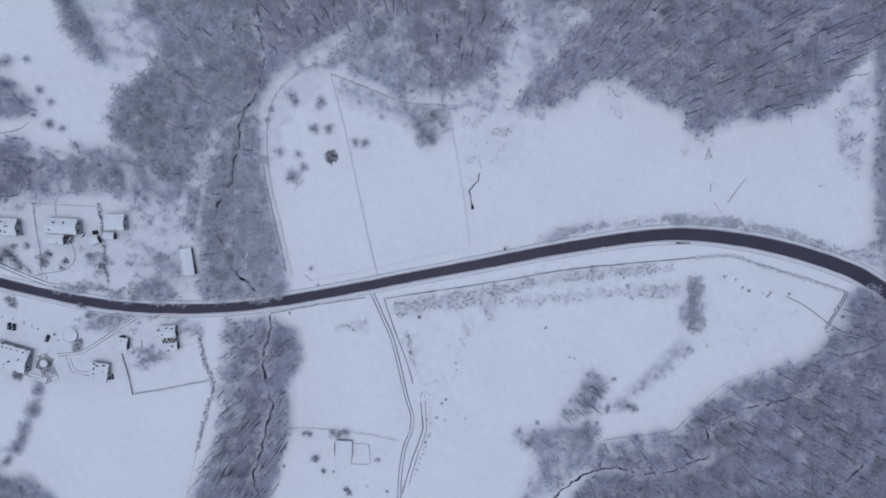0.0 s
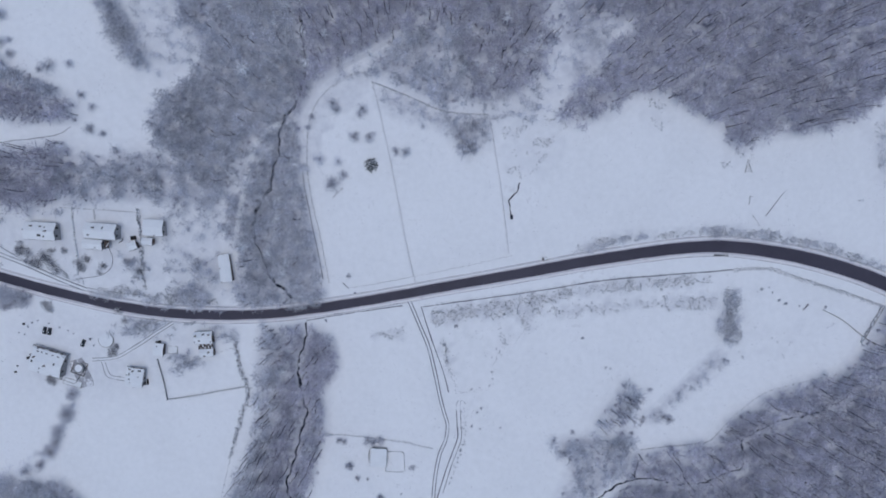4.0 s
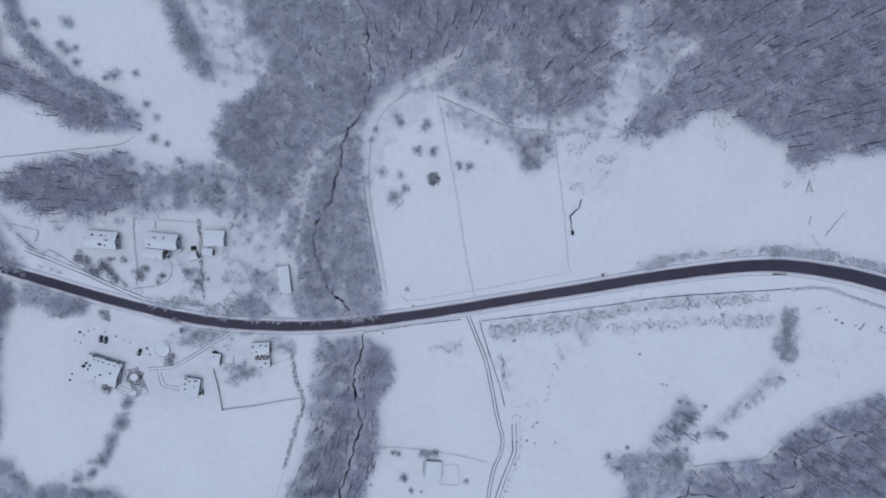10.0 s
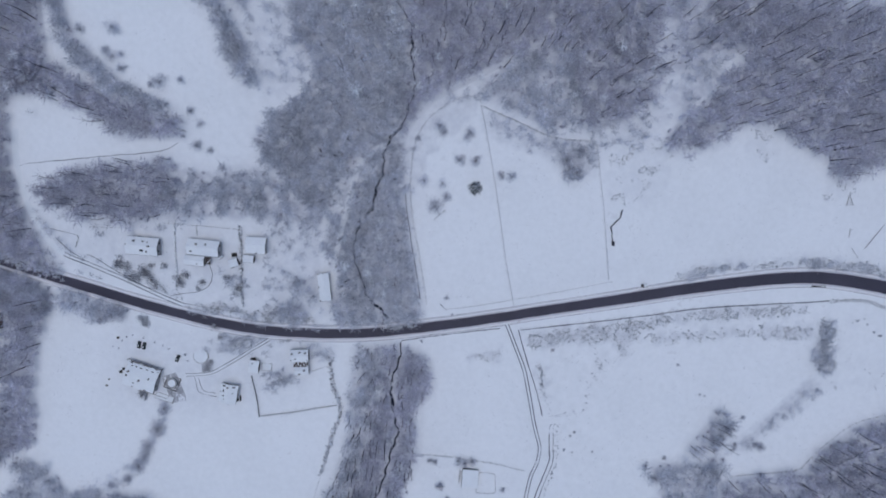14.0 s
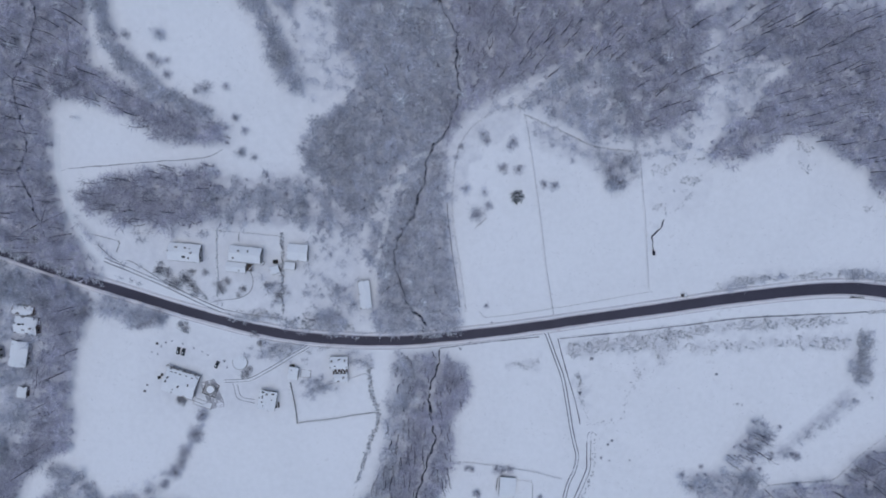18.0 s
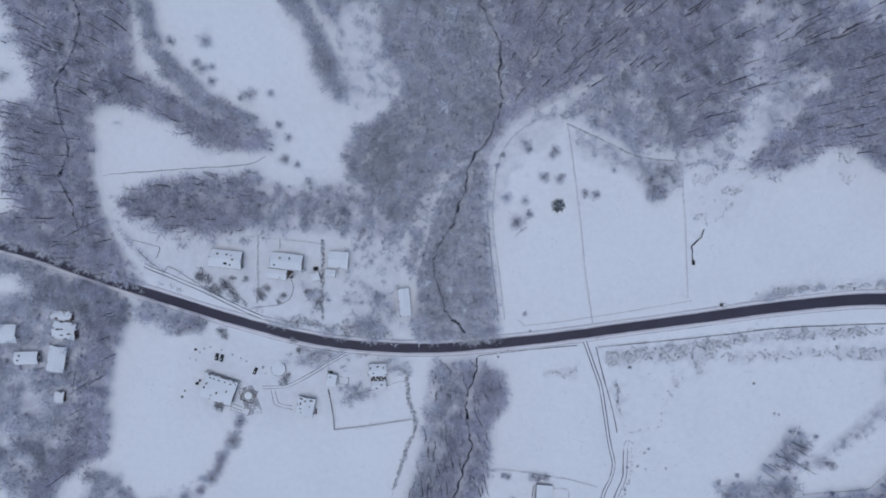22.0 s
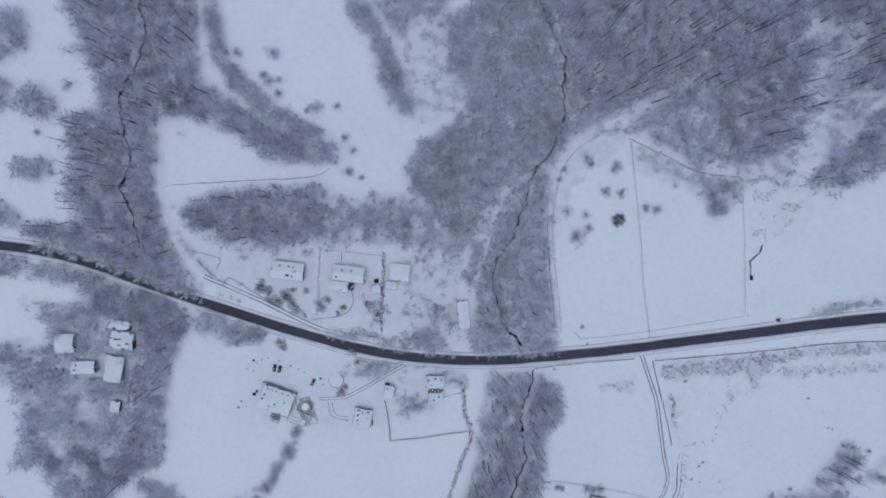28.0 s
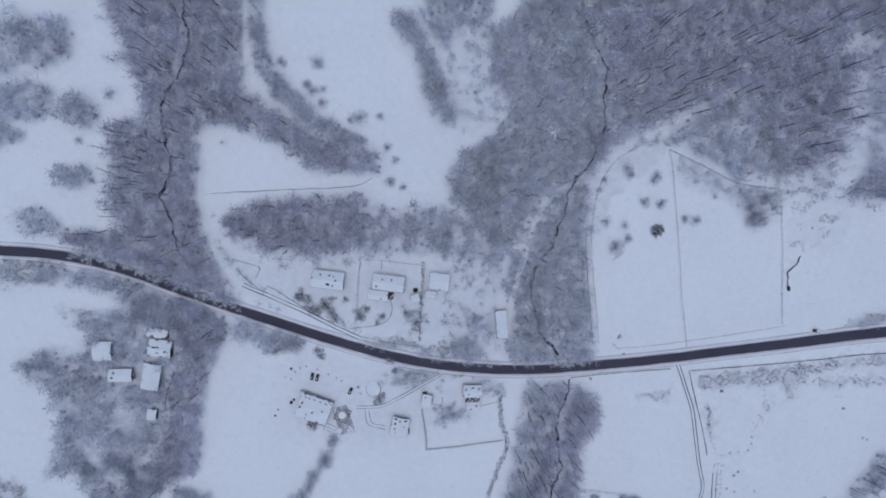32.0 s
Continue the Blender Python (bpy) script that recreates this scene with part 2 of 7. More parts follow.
EAST_STREAM_POINTS = [(58.8, -153.4), (80.1, -134.4), (85.4, -132.6), (91.6, -130.2), (99.8, -128.7), (107.0, -129.9), (113.6, -131.5), (122.8, -131.7), (131.9, -131.2), (137.4, -128.1), (145.5, -125.3), (152.6, -123.2), (155.1, -118.2), (155.0, -112.5), (154.5, -107.5), (157.4, -103.8), (160.5, -101.0), (165.0, -97.7), (170.1, -94.6), (178.8, -92.5), (185.2, -90.1), (192.5, -88.1), (198.0, -87.7), (202.1, -85.7), (207.2, -82.6), (212.8, -79.0), (215.8, -73.3), (219.8, -68.3), (232.5, -61.4), (251.4, -54.7)]
SIDE_STREAM_POINTS = [(248.1, -119.4), (244.3, -124.4), (238.7, -130.5), (233.9, -135.2), (228.5, -137.9), (225.1, -142.3), (220.6, -145.7)]
SIDE_BRANCH_POINTS = [(94.3, -118.3), (93.4, -123.4), (92.5, -129.5)]
TRICKLE_POINTS = [(20.3, 43.2), (18.8, 36.9), (15.6, 33.8), (15.3, 29.1), (16.3, 24.7)]
FIELD_DITCH_POINTS = [(-320.1, 53.7), (-315.6, 55.5), (-304.4, 57.1), (-289.9, 58.5), (-273.9, 60.2), (-258.2, 61.6), (-242.9, 63.1), (-230.8, 65.7), (-224.9, 69.2)]
LANE_POINTS = [(89.5, 182.5), (63.8, 173.1), (46.3, 166.3), (28.8, 159.2), (11.2, 152.3), (-6.3, 144.4), (-23.7, 135.8), (-38.1, 127.1), (-52.5, 118.5), (-64.0, 112.0), (-75.7, 106.2), (-87.5, 99.7), (-96.2, 91.4), (-102.5, 84.1)]
LOWER_LANE_POINTS = [(-114.5, 74.4), (-120.7, 70.9), (-127.6, 63.6), (-131.8, 53.9), (-134.4, 44.2), (-140.6, 15.5), (-142.2, 3.1), (-143.8, -10.1)]
LANE_FENCE_POINTS = [(-88.5, -15.4), (-91.8, 3.5), (-94.4, 16.6), (-96.8, 27.9), (-98.7, 39.1), (-99.7, 48.6), (-99.6, 61.1), (-98.9, 70.4), (-97.1, 78.1), (-93.9, 85.1), (-88.0, 91.7), (-81.5, 96.4), (-75.0, 99.8), (-68.0, 102.1), (-62.4, 99.0)]
WOOD_FENCE_POINTS = [(-62.0, 96.9), (-44.9, 90.1), (-26.2, 82.5), (-15.3, 80.3), (1.9, 79.7)]
FARM_TRACK_POINTS = [(-45.3, -20.0), (-43.0, -23.6), (-41.1, -25.8), (-35.3, -39.1), (-29.8, -52.2), (-26.1, -66.8), (-22.7, -82.3), (-20.3, -91.2), (-18.1, -99.3), (-19.1, -108.5), (-22.8, -117.9), (-25.3, -133.0), (-26.3, -148.9), (-27.8, -165.5), (-29.2, -182.8)]
VILLAGE_LANE_POINTS = [(-318.4, 74.7), (-319.0, 59.6), (-317.7, 44.2), (-310.6, 22.6), (-299.3, 8.2), (-279.5, 0.4), (-259.8, -7.0), (-240.2, -15.6), (-227.1, -20.8)]
UPPER_LANE_POINTS = [(-295.4, 168.9), (-295.3, 155.4), (-294.2, 139.0), (-293.5, 125.1), (-292.6, 113.8), (-290.7, 107.7)]
YARD_TRACK_POINTS = [(-228.5, -62.7), (-220.9, -62.1), (-213.6, -60.9), (-205.8, -56.6), (-197.4, -51.3), (-190.7, -46.7), (-184.1, -42.5), (-179.8, -39.7)]


# ---- lie of the land ----
def land(x, y):
    """The hillside's height, in metres, without the stream beds."""
    x, y = np.asarray(x, float), np.asarray(y, float)
    fade = np.exp(-((x + 103) / 40) ** 2) * np.exp(-(y / 260) ** 2)
    rise = np.exp(-((x + 240) / 55) ** 2) * np.exp(-(y / 220) ** 2)
    x = 420 * np.tanh((x + 90) / 420) - 90
    y = 260 * np.tanh(y / 260)
    return LAND0 + LAND1 * x + LAND2 * y + LAND3 * y * y + LAND4 * x * y + STREAM_VALLEY * fade + (HAMLET_RIDGE + HAMLET_SLOPE * y) * rise


def curve(points, step=2.0, closed=False):
    """A smooth line through control points, as an array of places a step apart."""
    p = np.array(points, float)
    p = np.vstack([p[-1], p, p[:2]]) if closed else np.vstack([2 * p[0] - p[1], p, 2 * p[-1] - p[-2]])
    out = []
    for a, b, c, d in zip(p, p[1:], p[2:], p[3:]):
        n = max(2, int(np.linalg.norm(c - b) / step))
        t = np.linspace(0, 1, n, endpoint=False)[:, None]
        out.append(0.5 * (2 * b + (c - a) * t + (2 * a - 5 * b + 4 * c - d) * t ** 2 + (3 * b - a - 3 * c + d) * t ** 3))
    return np.vstack(out + ([] if closed else [p[-2][None]]))


def away(px, py, line):
    """Distance of each place from a line, and the nearest index on it."""
    px, py = np.asarray(px, float).ravel(), np.asarray(py, float).ravel()
    best, idx = np.full(px.shape, 1e9), np.zeros(px.shape, int)
    lo, hi = line.min(0) - 30, line.max(0) + 30
    near = np.where((px > lo[0]) & (px < hi[0]) & (py > lo[1]) & (py < hi[1]))[0]
    for k in range(0, len(near), 4000):
        s = near[k:k + 4000]
        d = (px[s, None] - line[None, :, 0]) ** 2 + (py[s, None] - line[None, :, 1]) ** 2
        idx[s] = d.argmin(1)
        best[s] = np.sqrt(d.min(1))
    return best, idx


def inside(px, py, poly):
    p = np.array(poly, float)
    hit = np.zeros(len(px), bool)
    for (x0, y0), (x1, y1) in zip(p, np.roll(p, -1, 0)):
        if y0 == y1:
            continue
        cross = (y0 > py) != (y1 > py)
        hit ^= cross & (px < (x1 - x0) * (py - y0) / (y1 - y0) + x0)
    return hit


def ripple(x, y, size, seed):
    """A smooth wave pattern between -1 and 1, at about the given size in metres."""
    r = np.random.RandomState(seed)
    v = np.zeros_like(np.asarray(x, float))
    for k in range(7):
        a, f, p = r.uniform(0, 6.283), r.uniform(0.6, 1.7) * 6.283 / size, r.uniform(0, 6.283)
        v = v + np.sin((x * np.cos(a) + y * np.sin(a)) * f + p + 1.3 * np.sin((x * np.sin(a) - y * np.cos(a)) * f * 0.7 + p * 2))
    return v / 4.0


ROAD = curve(ROAD_POINTS, 2.0)
ROAD_HALF = np.interp(ROAD[:, 0], (-450, -20, 50, 140, 220), (2.95, 2.9, 3.2, 3.6, 4.0))
STREAM = curve(STREAM_POINTS, 1.2)
WEST_STREAM = curve(WEST_STREAM_POINTS, 1.2)
EAST_STREAM = curve(EAST_STREAM_POINTS, 1.2)
TRICKLE = curve(TRICKLE_POINTS, 0.6)
SIDE_STREAM = curve(SIDE_STREAM_POINTS, 1.2)
SIDE_BRANCH = curve(SIDE_BRANCH_POINTS, 0.6)
FIELD_DITCH = curve(FIELD_DITCH_POINTS, 0.8)
STREAMS = [(STREAM, 0.43, "stream"), (WEST_STREAM, 0.46, "stream"), (EAST_STREAM, 0.36, "stream"), (TRICKLE, 0.27, "trickle"), (FIELD_DITCH, 0.17, "ditch"), (SIDE_STREAM, 0.36, "stream"), (SIDE_BRANCH, 0.28, "trickle")]
for line, _, nm in STREAMS:
    q = np.arange(len(line))
    w = 0.25 if nm == "ditch" else 0.5 if len(line) < 60 else 0.95
    line[:, 0] += w * (0.6 * np.sin(q * 0.31) + 0.5 * np.sin(q * 0.83 + 2) + 0.22 * np.sin(q * 1.57 + 1))
    line[:, 1] += w * (0.5 * np.sin(q * 0.37 + 4) + 0.3 * np.sin(q * 1.13))


def ground_z(x, y, beds=True):
    x, y = np.asarray(x, float), np.asarray(y, float)
    shape = x.shape
    x, y = x.ravel(), y.ravel()
    d, _ = away(x, y, ROAD)
    calm = np.clip((d - 6) / 14, 0, 1)
    z = land(x, y) + calm * (0.45 * ripple(x, y, 42, 3) + 0.16 * ripple(x, y, 11, 4))
    if beds:
        for line, half, _ in STREAMS:
            ds, _ = away(x, y, line)
            deep = 1.2 if half > 0.4 else 0.9 if half > 0.25 else 0.12
            z = z - deep * np.exp(-(ds / (half * 2.0 + 0.3)) ** 2) * np.clip((d - 5) / 4, 0, 1)
    return z.reshape(shape)


def gz(x, y):
    return float(ground_z(np.array([x]), np.array([y]))[0])


# ---- builders ----
def mesh_from(name, verts, faces, mats, index=None, smooth=False):
    """A mesh from arrays of verts and of triangles or quads."""
    me = bpy.data.meshes.new(name)
    verts, faces = np.asarray(verts, np.float32), np.asarray(faces, np.int32)
    n, k = faces.shape
    me.vertices.add(len(verts))
    me.vertices.foreach_set("co", verts.ravel())
    me.loops.add(n * k)
    me.loops.foreach_set("vertex_index", faces.ravel())
    me.polygons.add(n)
    me.polygons.foreach_set("loop_start", np.arange(n, dtype=np.int32) * k)
    for m in mats:
        me.materials.append(m)
    if index is not None:
        me.polygons.foreach_set("material_index", np.asarray(index, np.int32))
    me.polygons.foreach_set("use_smooth", np.full(n, smooth))
    me.update(calc_edges=True)
    return me


def part(name, bm, material, parent, label=""):
    me = bpy.data.meshes.new(name)
    bm.to_mesh(me)
    bm.free()
    me.materials.append(material)
    ob = new(name, me)
    ob.parent = parent
    if label:
        tagged(ob, label)
    return ob


def box(bm, cx, cy, cz, sx, sy, sz, turn=0.0, bevel=0.0):
    """A box of the given size round a centre, turned by degrees about z."""
    m = pose(cx, cy, cz, 0, 0, turn) @ Matrix.Diagonal((sx, sy, sz, 1))
    made = bmesh.ops.create_cube(bm, size=1, matrix=m)["verts"]
    if bevel:
        edges = list({e for v in made for e in v.link_edges})
        bmesh.ops.bevel(bm, geom=edges, offset=bevel, segments=1, affect="EDGES")
    return bm


def drum(bm, cx, cy, cz, r0, r1, depth, sides=8, tilt=None):
    m = Matrix.Translation((cx, cy, cz)) @ (tilt or Matrix.Identity(4))
    bmesh.ops.create_cone(bm, cap_ends=True, segments=sides, radius1=r0, radius2=r1, depth=depth, matrix=m)
    return bm


def thing(name, label, category, x, y, z=None, turn=0.0, group="", kind=""):
    ob = new(name)
    ob.matrix_basis = pose(x, y, gz(x, y) if z is None else z, 0, 0, turn)
    return tagged(ob, label, category, group, kind)


def ribbon(name, line, half, lift, material, label, category, cross=5, crown=0.0, ragged=0.0, seed=0, kind="structure", bed=None):
    """A strip along a line, draped on the land, with an uneven edge."""
    r = np.random.RandomState(seed)
    t = np.gradient(line, axis=0)
    t /= np.linalg.norm(t, axis=1)[:, None] + 1e-9
    side = np.stack([-t[:, 1], t[:, 0]], 1)
    half = np.broadcast_to(half, len(line))
    n = len(line)
    wob = [np.convolve(r.uniform(-1, 1, n + 8), np.ones(5) / 3.5, "same")[4:-4] * ragged for _ in (0, 1)]
    verts = []
    for k, u in enumerate(np.linspace(-1, 1, cross)):
        w = half + (wob[0] if u < 0 else wob[1]) * abs(u)
        p = line + side * (w * u)[:, None]
        z = (ground_z(p[:, 0], p[:, 1], False) if bed is None else bed(line)) + lift + crown * (1 - u * u)
        verts.append(np.column_stack([p, z]))
    verts = np.stack(verts, 1).reshape(-1, 3)
    i = np.arange(n - 1)[:, None] * cross + np.arange(cross - 1)[None]
    faces = np.stack([i, i + cross, i + cross + 1, i + 1], -1).reshape(-1, 4)[:, ::-1]
    ob = new(name, mesh_from(name, verts, faces, [material], smooth=True))
    return tagged(ob, label, category, kind=kind)


# ---- ground: one sheet out to the horizon ----
def axis(lo, hi, step, far):
    inner = np.arange(lo, hi + 0.01, step)
    grow = step * 1.35 ** np.arange(1, 40)
    out = np.cumsum(grow)
    out = out[out < far]
    return np.concatenate([lo - out[::-1], inner, hi + out])


gx, gy = axis(-470, 300, 1.8, 2600), axis(-185, 215, 1.8, 2600)
GX, GY = np.meshgrid(gx, gy)
GZ = ground_z(GX, GY)
i = (np.arange(len(gy) - 1)[:, None] * len(gx) + np.arange(len(gx) - 1)[None]).ravel()
faces = np.stack([i, i + 1, i + len(gx) + 1, i + len(gx)], 1)
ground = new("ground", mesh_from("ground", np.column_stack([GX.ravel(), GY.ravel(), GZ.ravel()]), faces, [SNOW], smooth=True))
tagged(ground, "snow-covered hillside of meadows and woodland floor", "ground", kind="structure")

# ---- road, banks and tracks ----
ribbon("road", ROAD, ROAD_HALF, 0.10, ASPHALT, "dark wet two-lane asphalt country road cleared of snow", "road", 7, 0.06, 0.18, 1)
tan = np.gradient(ROAD, axis=0)
tan /= np.linalg.norm(tan, axis=1)[:, None]
NORMAL = np.stack([-tan[:, 1], tan[:, 0]], 1)
for s, nm in ((1, "north"), (-1, "south")):
    ribbon("road_edge_" + nm, ROAD + NORMAL * (s * (ROAD_HALF + 0.25))[:, None], 0.5, 0.13, SLUSH, "grey slush along the edge of the road", "road edge", 3, 0.04, 0.2, 5 + s)
    ribbon("snow_bank_" + nm, ROAD + NORMAL * (s * (ROAD_HALF + 1.15))[:, None], 0.75, 0.06, SNOW_BANK, "bank of ploughed snow beside the road", "snow bank", 5, 0.4, 0.25, 8 + s)
    ribbon("verge_line_" + nm, ROAD + NORMAL * (s * (ROAD_HALF + 2.15))[:, None], 0.2, 0.08, SLUSH, "brownish frozen gutter at the foot of the snow bank", "gutter", 3, -0.02, 0.14, 14 + s)
for line, half, nm in STREAMS:
    q = np.arange(len(line))
    swell = 0.45 + 0.75 * np.abs(np.sin(q * 0.17 + 1.3 * np.sin(q * 0.09)) * np.cos(q * 0.063 + 1))
    if nm == "trickle":
        swell = swell * 0 + 0.72
    if nm == "stream":
        ribbon(nm + "_bank", line, half * 1.5 * (0.5 + 0.5 * swell), -0.30, EARTH, "bare earth bank of a narrow stream between snowy edges", "stream bank", 5, -0.3, half * 1.5, 20)
    ribbon(nm + "_water", line, half * 1.3 * swell, -0.42 if nm == "stream" else -0.12 if nm == "trickle" else 0.02, RUT if nm == "ditch" else WATER, "snowy rut along the edge of a field" if nm == "ditch" else "narrow dark unfrozen stream in a snowy bed", "ditch" if nm == "ditch" else "water", 3, 0.0, half * 1.1, 21)


LANE = curve(LANE_POINTS, 2.0)
LOWER_LANE = curve(LOWER_LANE_POINTS, 2.0)
FARM_TRACK = curve(FARM_TRACK_POINTS, 2.0)
VILLAGE_LANE = curve(VILLAGE_LANE_POINTS, 2.0)
UPPER_LANE = curve(UPPER_LANE_POINTS, 2.0)
WOOD_FENCE = curve(WOOD_FENCE_POINTS, 2.0)
YARD_TRACK = curve(YARD_TRACK_POINTS, 1.5)


def offset(line, d):
    t = np.gradient(line, axis=0)
    t /= np.linalg.norm(t, axis=1)[:, None] + 1e-9
    return line + np.stack([-t[:, 1], t[:, 0]], 1) * d


def track(name, line, half, rut_gap, label, seed, rut_half=0.16):
    ribbon(name, line, half, 0.06, TRACK_SNOW, label, "track", 5, 0.03, 0.35, seed)
    for s in (-1, 1):
        ribbon(name + "_rut", offset(line, s * rut_gap), rut_half, 0.10, RUT, "wheel rut pressed into the snow of a track", "wheel rut", 3, -0.01, 0.10, seed + 2 + s)


track("farm_track", FARM_TRACK[3:], 1.7, 0.85, "snowy farm track with a dark wheel rut on each side", 31, 0.27)
ribbon("lane", LANE[int(len(LANE) * 0.45):], np.interp(np.arange(len(LANE) - int(len(LANE) * 0.45)) / len(LANE), (0, 0.2, 0.35), (0.2, 0.9, 1.3)), 0.05, LANE_SNOW, "smooth snow-covered lane climbing through the wood", "lane", 5, 0.03, 0.4, 36)
ribbon("lane", LOWER_LANE, 1.6, 0.05, TRACK_SNOW, "smooth snow-covered lane west of the stream", "lane", 5, 0.03, 0.4, 37)
half_way = int(len(VILLAGE_LANE) * 0.5)
ribbon("lane", UPPER_LANE, 1.3, 0.05, TRACK_SNOW, "narrow snow-covered lane between two strips of wood", "lane", 5, 0.03, 0.4, 39)
ribbon("village_lane", VILLAGE_LANE[:half_way + 1], 1.8, 0.05, SNOW_ROOF, "narrow snow-covered lane leading to the houses", "lane", 5, 0.03, 0.4, 40)
track("village_track", VILLAGE_LANE[half_way:], 1.9, 1.0, "narrow lane with wheel ruts passing the houses", 41, 0.27)
track("yard_track", YARD_TRACK, 1.5, 0.8, "wheel tracks in the snow of a farmyard", 46, 0.16)


# ---- woods ----
def tree_model(r, height, spread, limbs, twigs, trunk_r, twig_w, lean=0.35, low=0.35, wood=0, reach_out=(0.3, 0.7), bow=0.03):
    """A bare tree as arrays: verts, triangles, and 0 for wood or 1 for twigs."""
    v, f, k = [], [], []

    def spike(a, b, ra, rb, sides, tag):
        d = b - a
        u = np.cross(d, [0.3, 0.5, 0.81])
        u /= np.linalg.norm(u) + 1e-9
        w = np.cross(d, u)
        w /= np.linalg.norm(w) + 1e-9
        base = len(v)
        for j in range(sides):
            g = 6.2832 * j / sides
            v.append(a + (u * math.cos(g) + w * math.sin(g)) * ra)
        if rb:
            for j in range(sides):
                g = 6.2832 * j / sides
                v.append(b + (u * math.cos(g) + w * math.sin(g)) * rb)
            for j in range(sides):
                n = (j + 1) % sides
                f.extend([(base + j, base + n, base + sides + n), (base + j, base + sides + n, base + sides + j)])
                k.extend([tag, tag])
        else:
            v.append(b)
            for j in range(sides):
                f.append((base + j, base + (j + 1) % sides, base + sides))
                k.append(tag)

    top = np.array([r.normal(0, bow), r.normal(0, bow), 1.0]) * height
    mid = top * 0.5 + np.array([r.normal(0, bow * 0.6), r.normal(0, bow * 0.6), 0]) * height
    spike(np.array([0, 0, -0.4]), mid, trunk_r, trunk_r * 0.65, 5, wood)
    spike(mid, top, trunk_r * 0.65, 0, 4, wood)
    for j in range(limbs):
        h = low + (0.95 - low) * (j + r.uniform(0, 1)) / limbs
        a = mid * (h / 0.5) if h < 0.5 else mid + (top - mid) * (h - 0.5) / 0.5
        g = j * 2.4 + r.uniform(-0.6, 0.6)
        reach = spread * (1.15 - 0.75 * abs(h - 0.55) / 0.45) * r.uniform(0.7, 1.15)
        d = np.array([math.cos(g), math.sin(g), lean + r.uniform(0, 0.7)])
        b = a + d * reach
        spike(a, b, trunk_r * 0.30, 0, 3, wood)
        for _ in range(twigs):
            q = a + (b - a) * r.uniform(0.2, 1.0)
            e = d * 0.5 + r.normal(0, 0.62, 3)
            e[2] = abs(e[2]) * 0.6
            e *= spread * r.uniform(*reach_out)
            s = np.cross(e, r.normal(0, 1, 3))
            s *= twig_w * r.uniform(0.6, 1.4) / (np.linalg.norm(s) + 1e-9)
            n = len(v)
            v.extend([q - s, q + s, q + e])
            f.append((n, n + 1, n + 2))
            k.append(1)
    return np.array(v), np.array(f), np.array(k)


def bush_model(r, height, spread, stems, twigs, twig_w):
    v, f, k = [], [], []
    for _ in range(stems):
        g = r.uniform(0, 6.283)
        d = np.array([math.cos(g) * spread * r.uniform(0.2, 1), math.sin(g) * spread * r.uniform(0.2, 1), height * r.uniform(0.6, 1.0)])
        s = np.array([-math.sin(g), math.cos(g), 0]) * twig_w
        n = len(v)
        o = np.array([r.normal(0, 0.1), r.normal(0, 0.1), -0.1])
        v.extend([o - s, o + s, d])
        f.append((n, n + 1, n + 2))
        k.append(0)
        for _ in range(twigs):
            q = d * r.uniform(0.3, 1.0)
            e = r.normal(0, 0.5, 3) * spread * 0.6
            e[2] = abs(e[2])
            s = np.cross(e, r.normal(0, 1, 3))
            s *= twig_w * r.uniform(0.6, 1.4) / (np.linalg.norm(s) + 1e-9)
            n = len(v)
            v.extend([q - s, q + s, q + e])
            f.append((n, n + 1, n + 2))
            k.append(1)
    return np.array(v), np.array(f), np.array(k)


MR = np.random.RandomState(7)
TALL = [tree_model(MR, h, MR.uniform(1.5, 2.6), MR.randint(4, 8), 5, 0.08 + 0.013 * h, 0.045, 0.8, 0.45, bow=0.055) for h in (5.5, 7, 8, 9, 10, 11, 12, 13, 14, 15, 16.5, 18)]
COMMON = [tree_model(MR, MR.uniform(4.5, 7.5), MR.uniform(3.2, 4.2), 11, 12, 0.06, 0.098, 0.22, 0.25, 1, (0.25, 0.6)) for _ in range(8)]
BROAD = [tree_model(MR, MR.uniform(4, 6.5), MR.uniform(3.0, 4.0), 11, 12, 0.06, 0.095, 0.2, 0.2, 1, (0.25, 0.6)) for _ in range(6)]
YOUNG = [tree_model(MR, MR.uniform(2.4, 4.2), MR.uniform(1.9, 2.7), 9, 10, 0.04, 0.06, 0.2, 0.12, 1, (0.25, 0.6)) for _ in range(5)]
BUSHES = [bush_model(MR, MR.uniform(1.2, 2.0), MR.uniform(1.5, 2.1), 9, 5, 0.09) for _ in range(5)]
LOW = [bush_model(MR, MR.uniform(0.5, 0.9), MR.uniform(0.5, 0.9), 7, 3, 0.04) for _ in range(6)]
TUFTS = [bush_model(MR, MR.uniform(0.3, 0.6), MR.uniform(0.35, 0.6), 7, 0, 0.07) for _ in range(4)]
LOW_YOUNG = [tree_model(MR, MR.uniform(1.3, 2.4), MR.uniform(1.7, 2.3), 9, 10, 0.03, 0.042, 0.2, 0.1, 1, (0.25, 0.6)) for _ in range(5)]


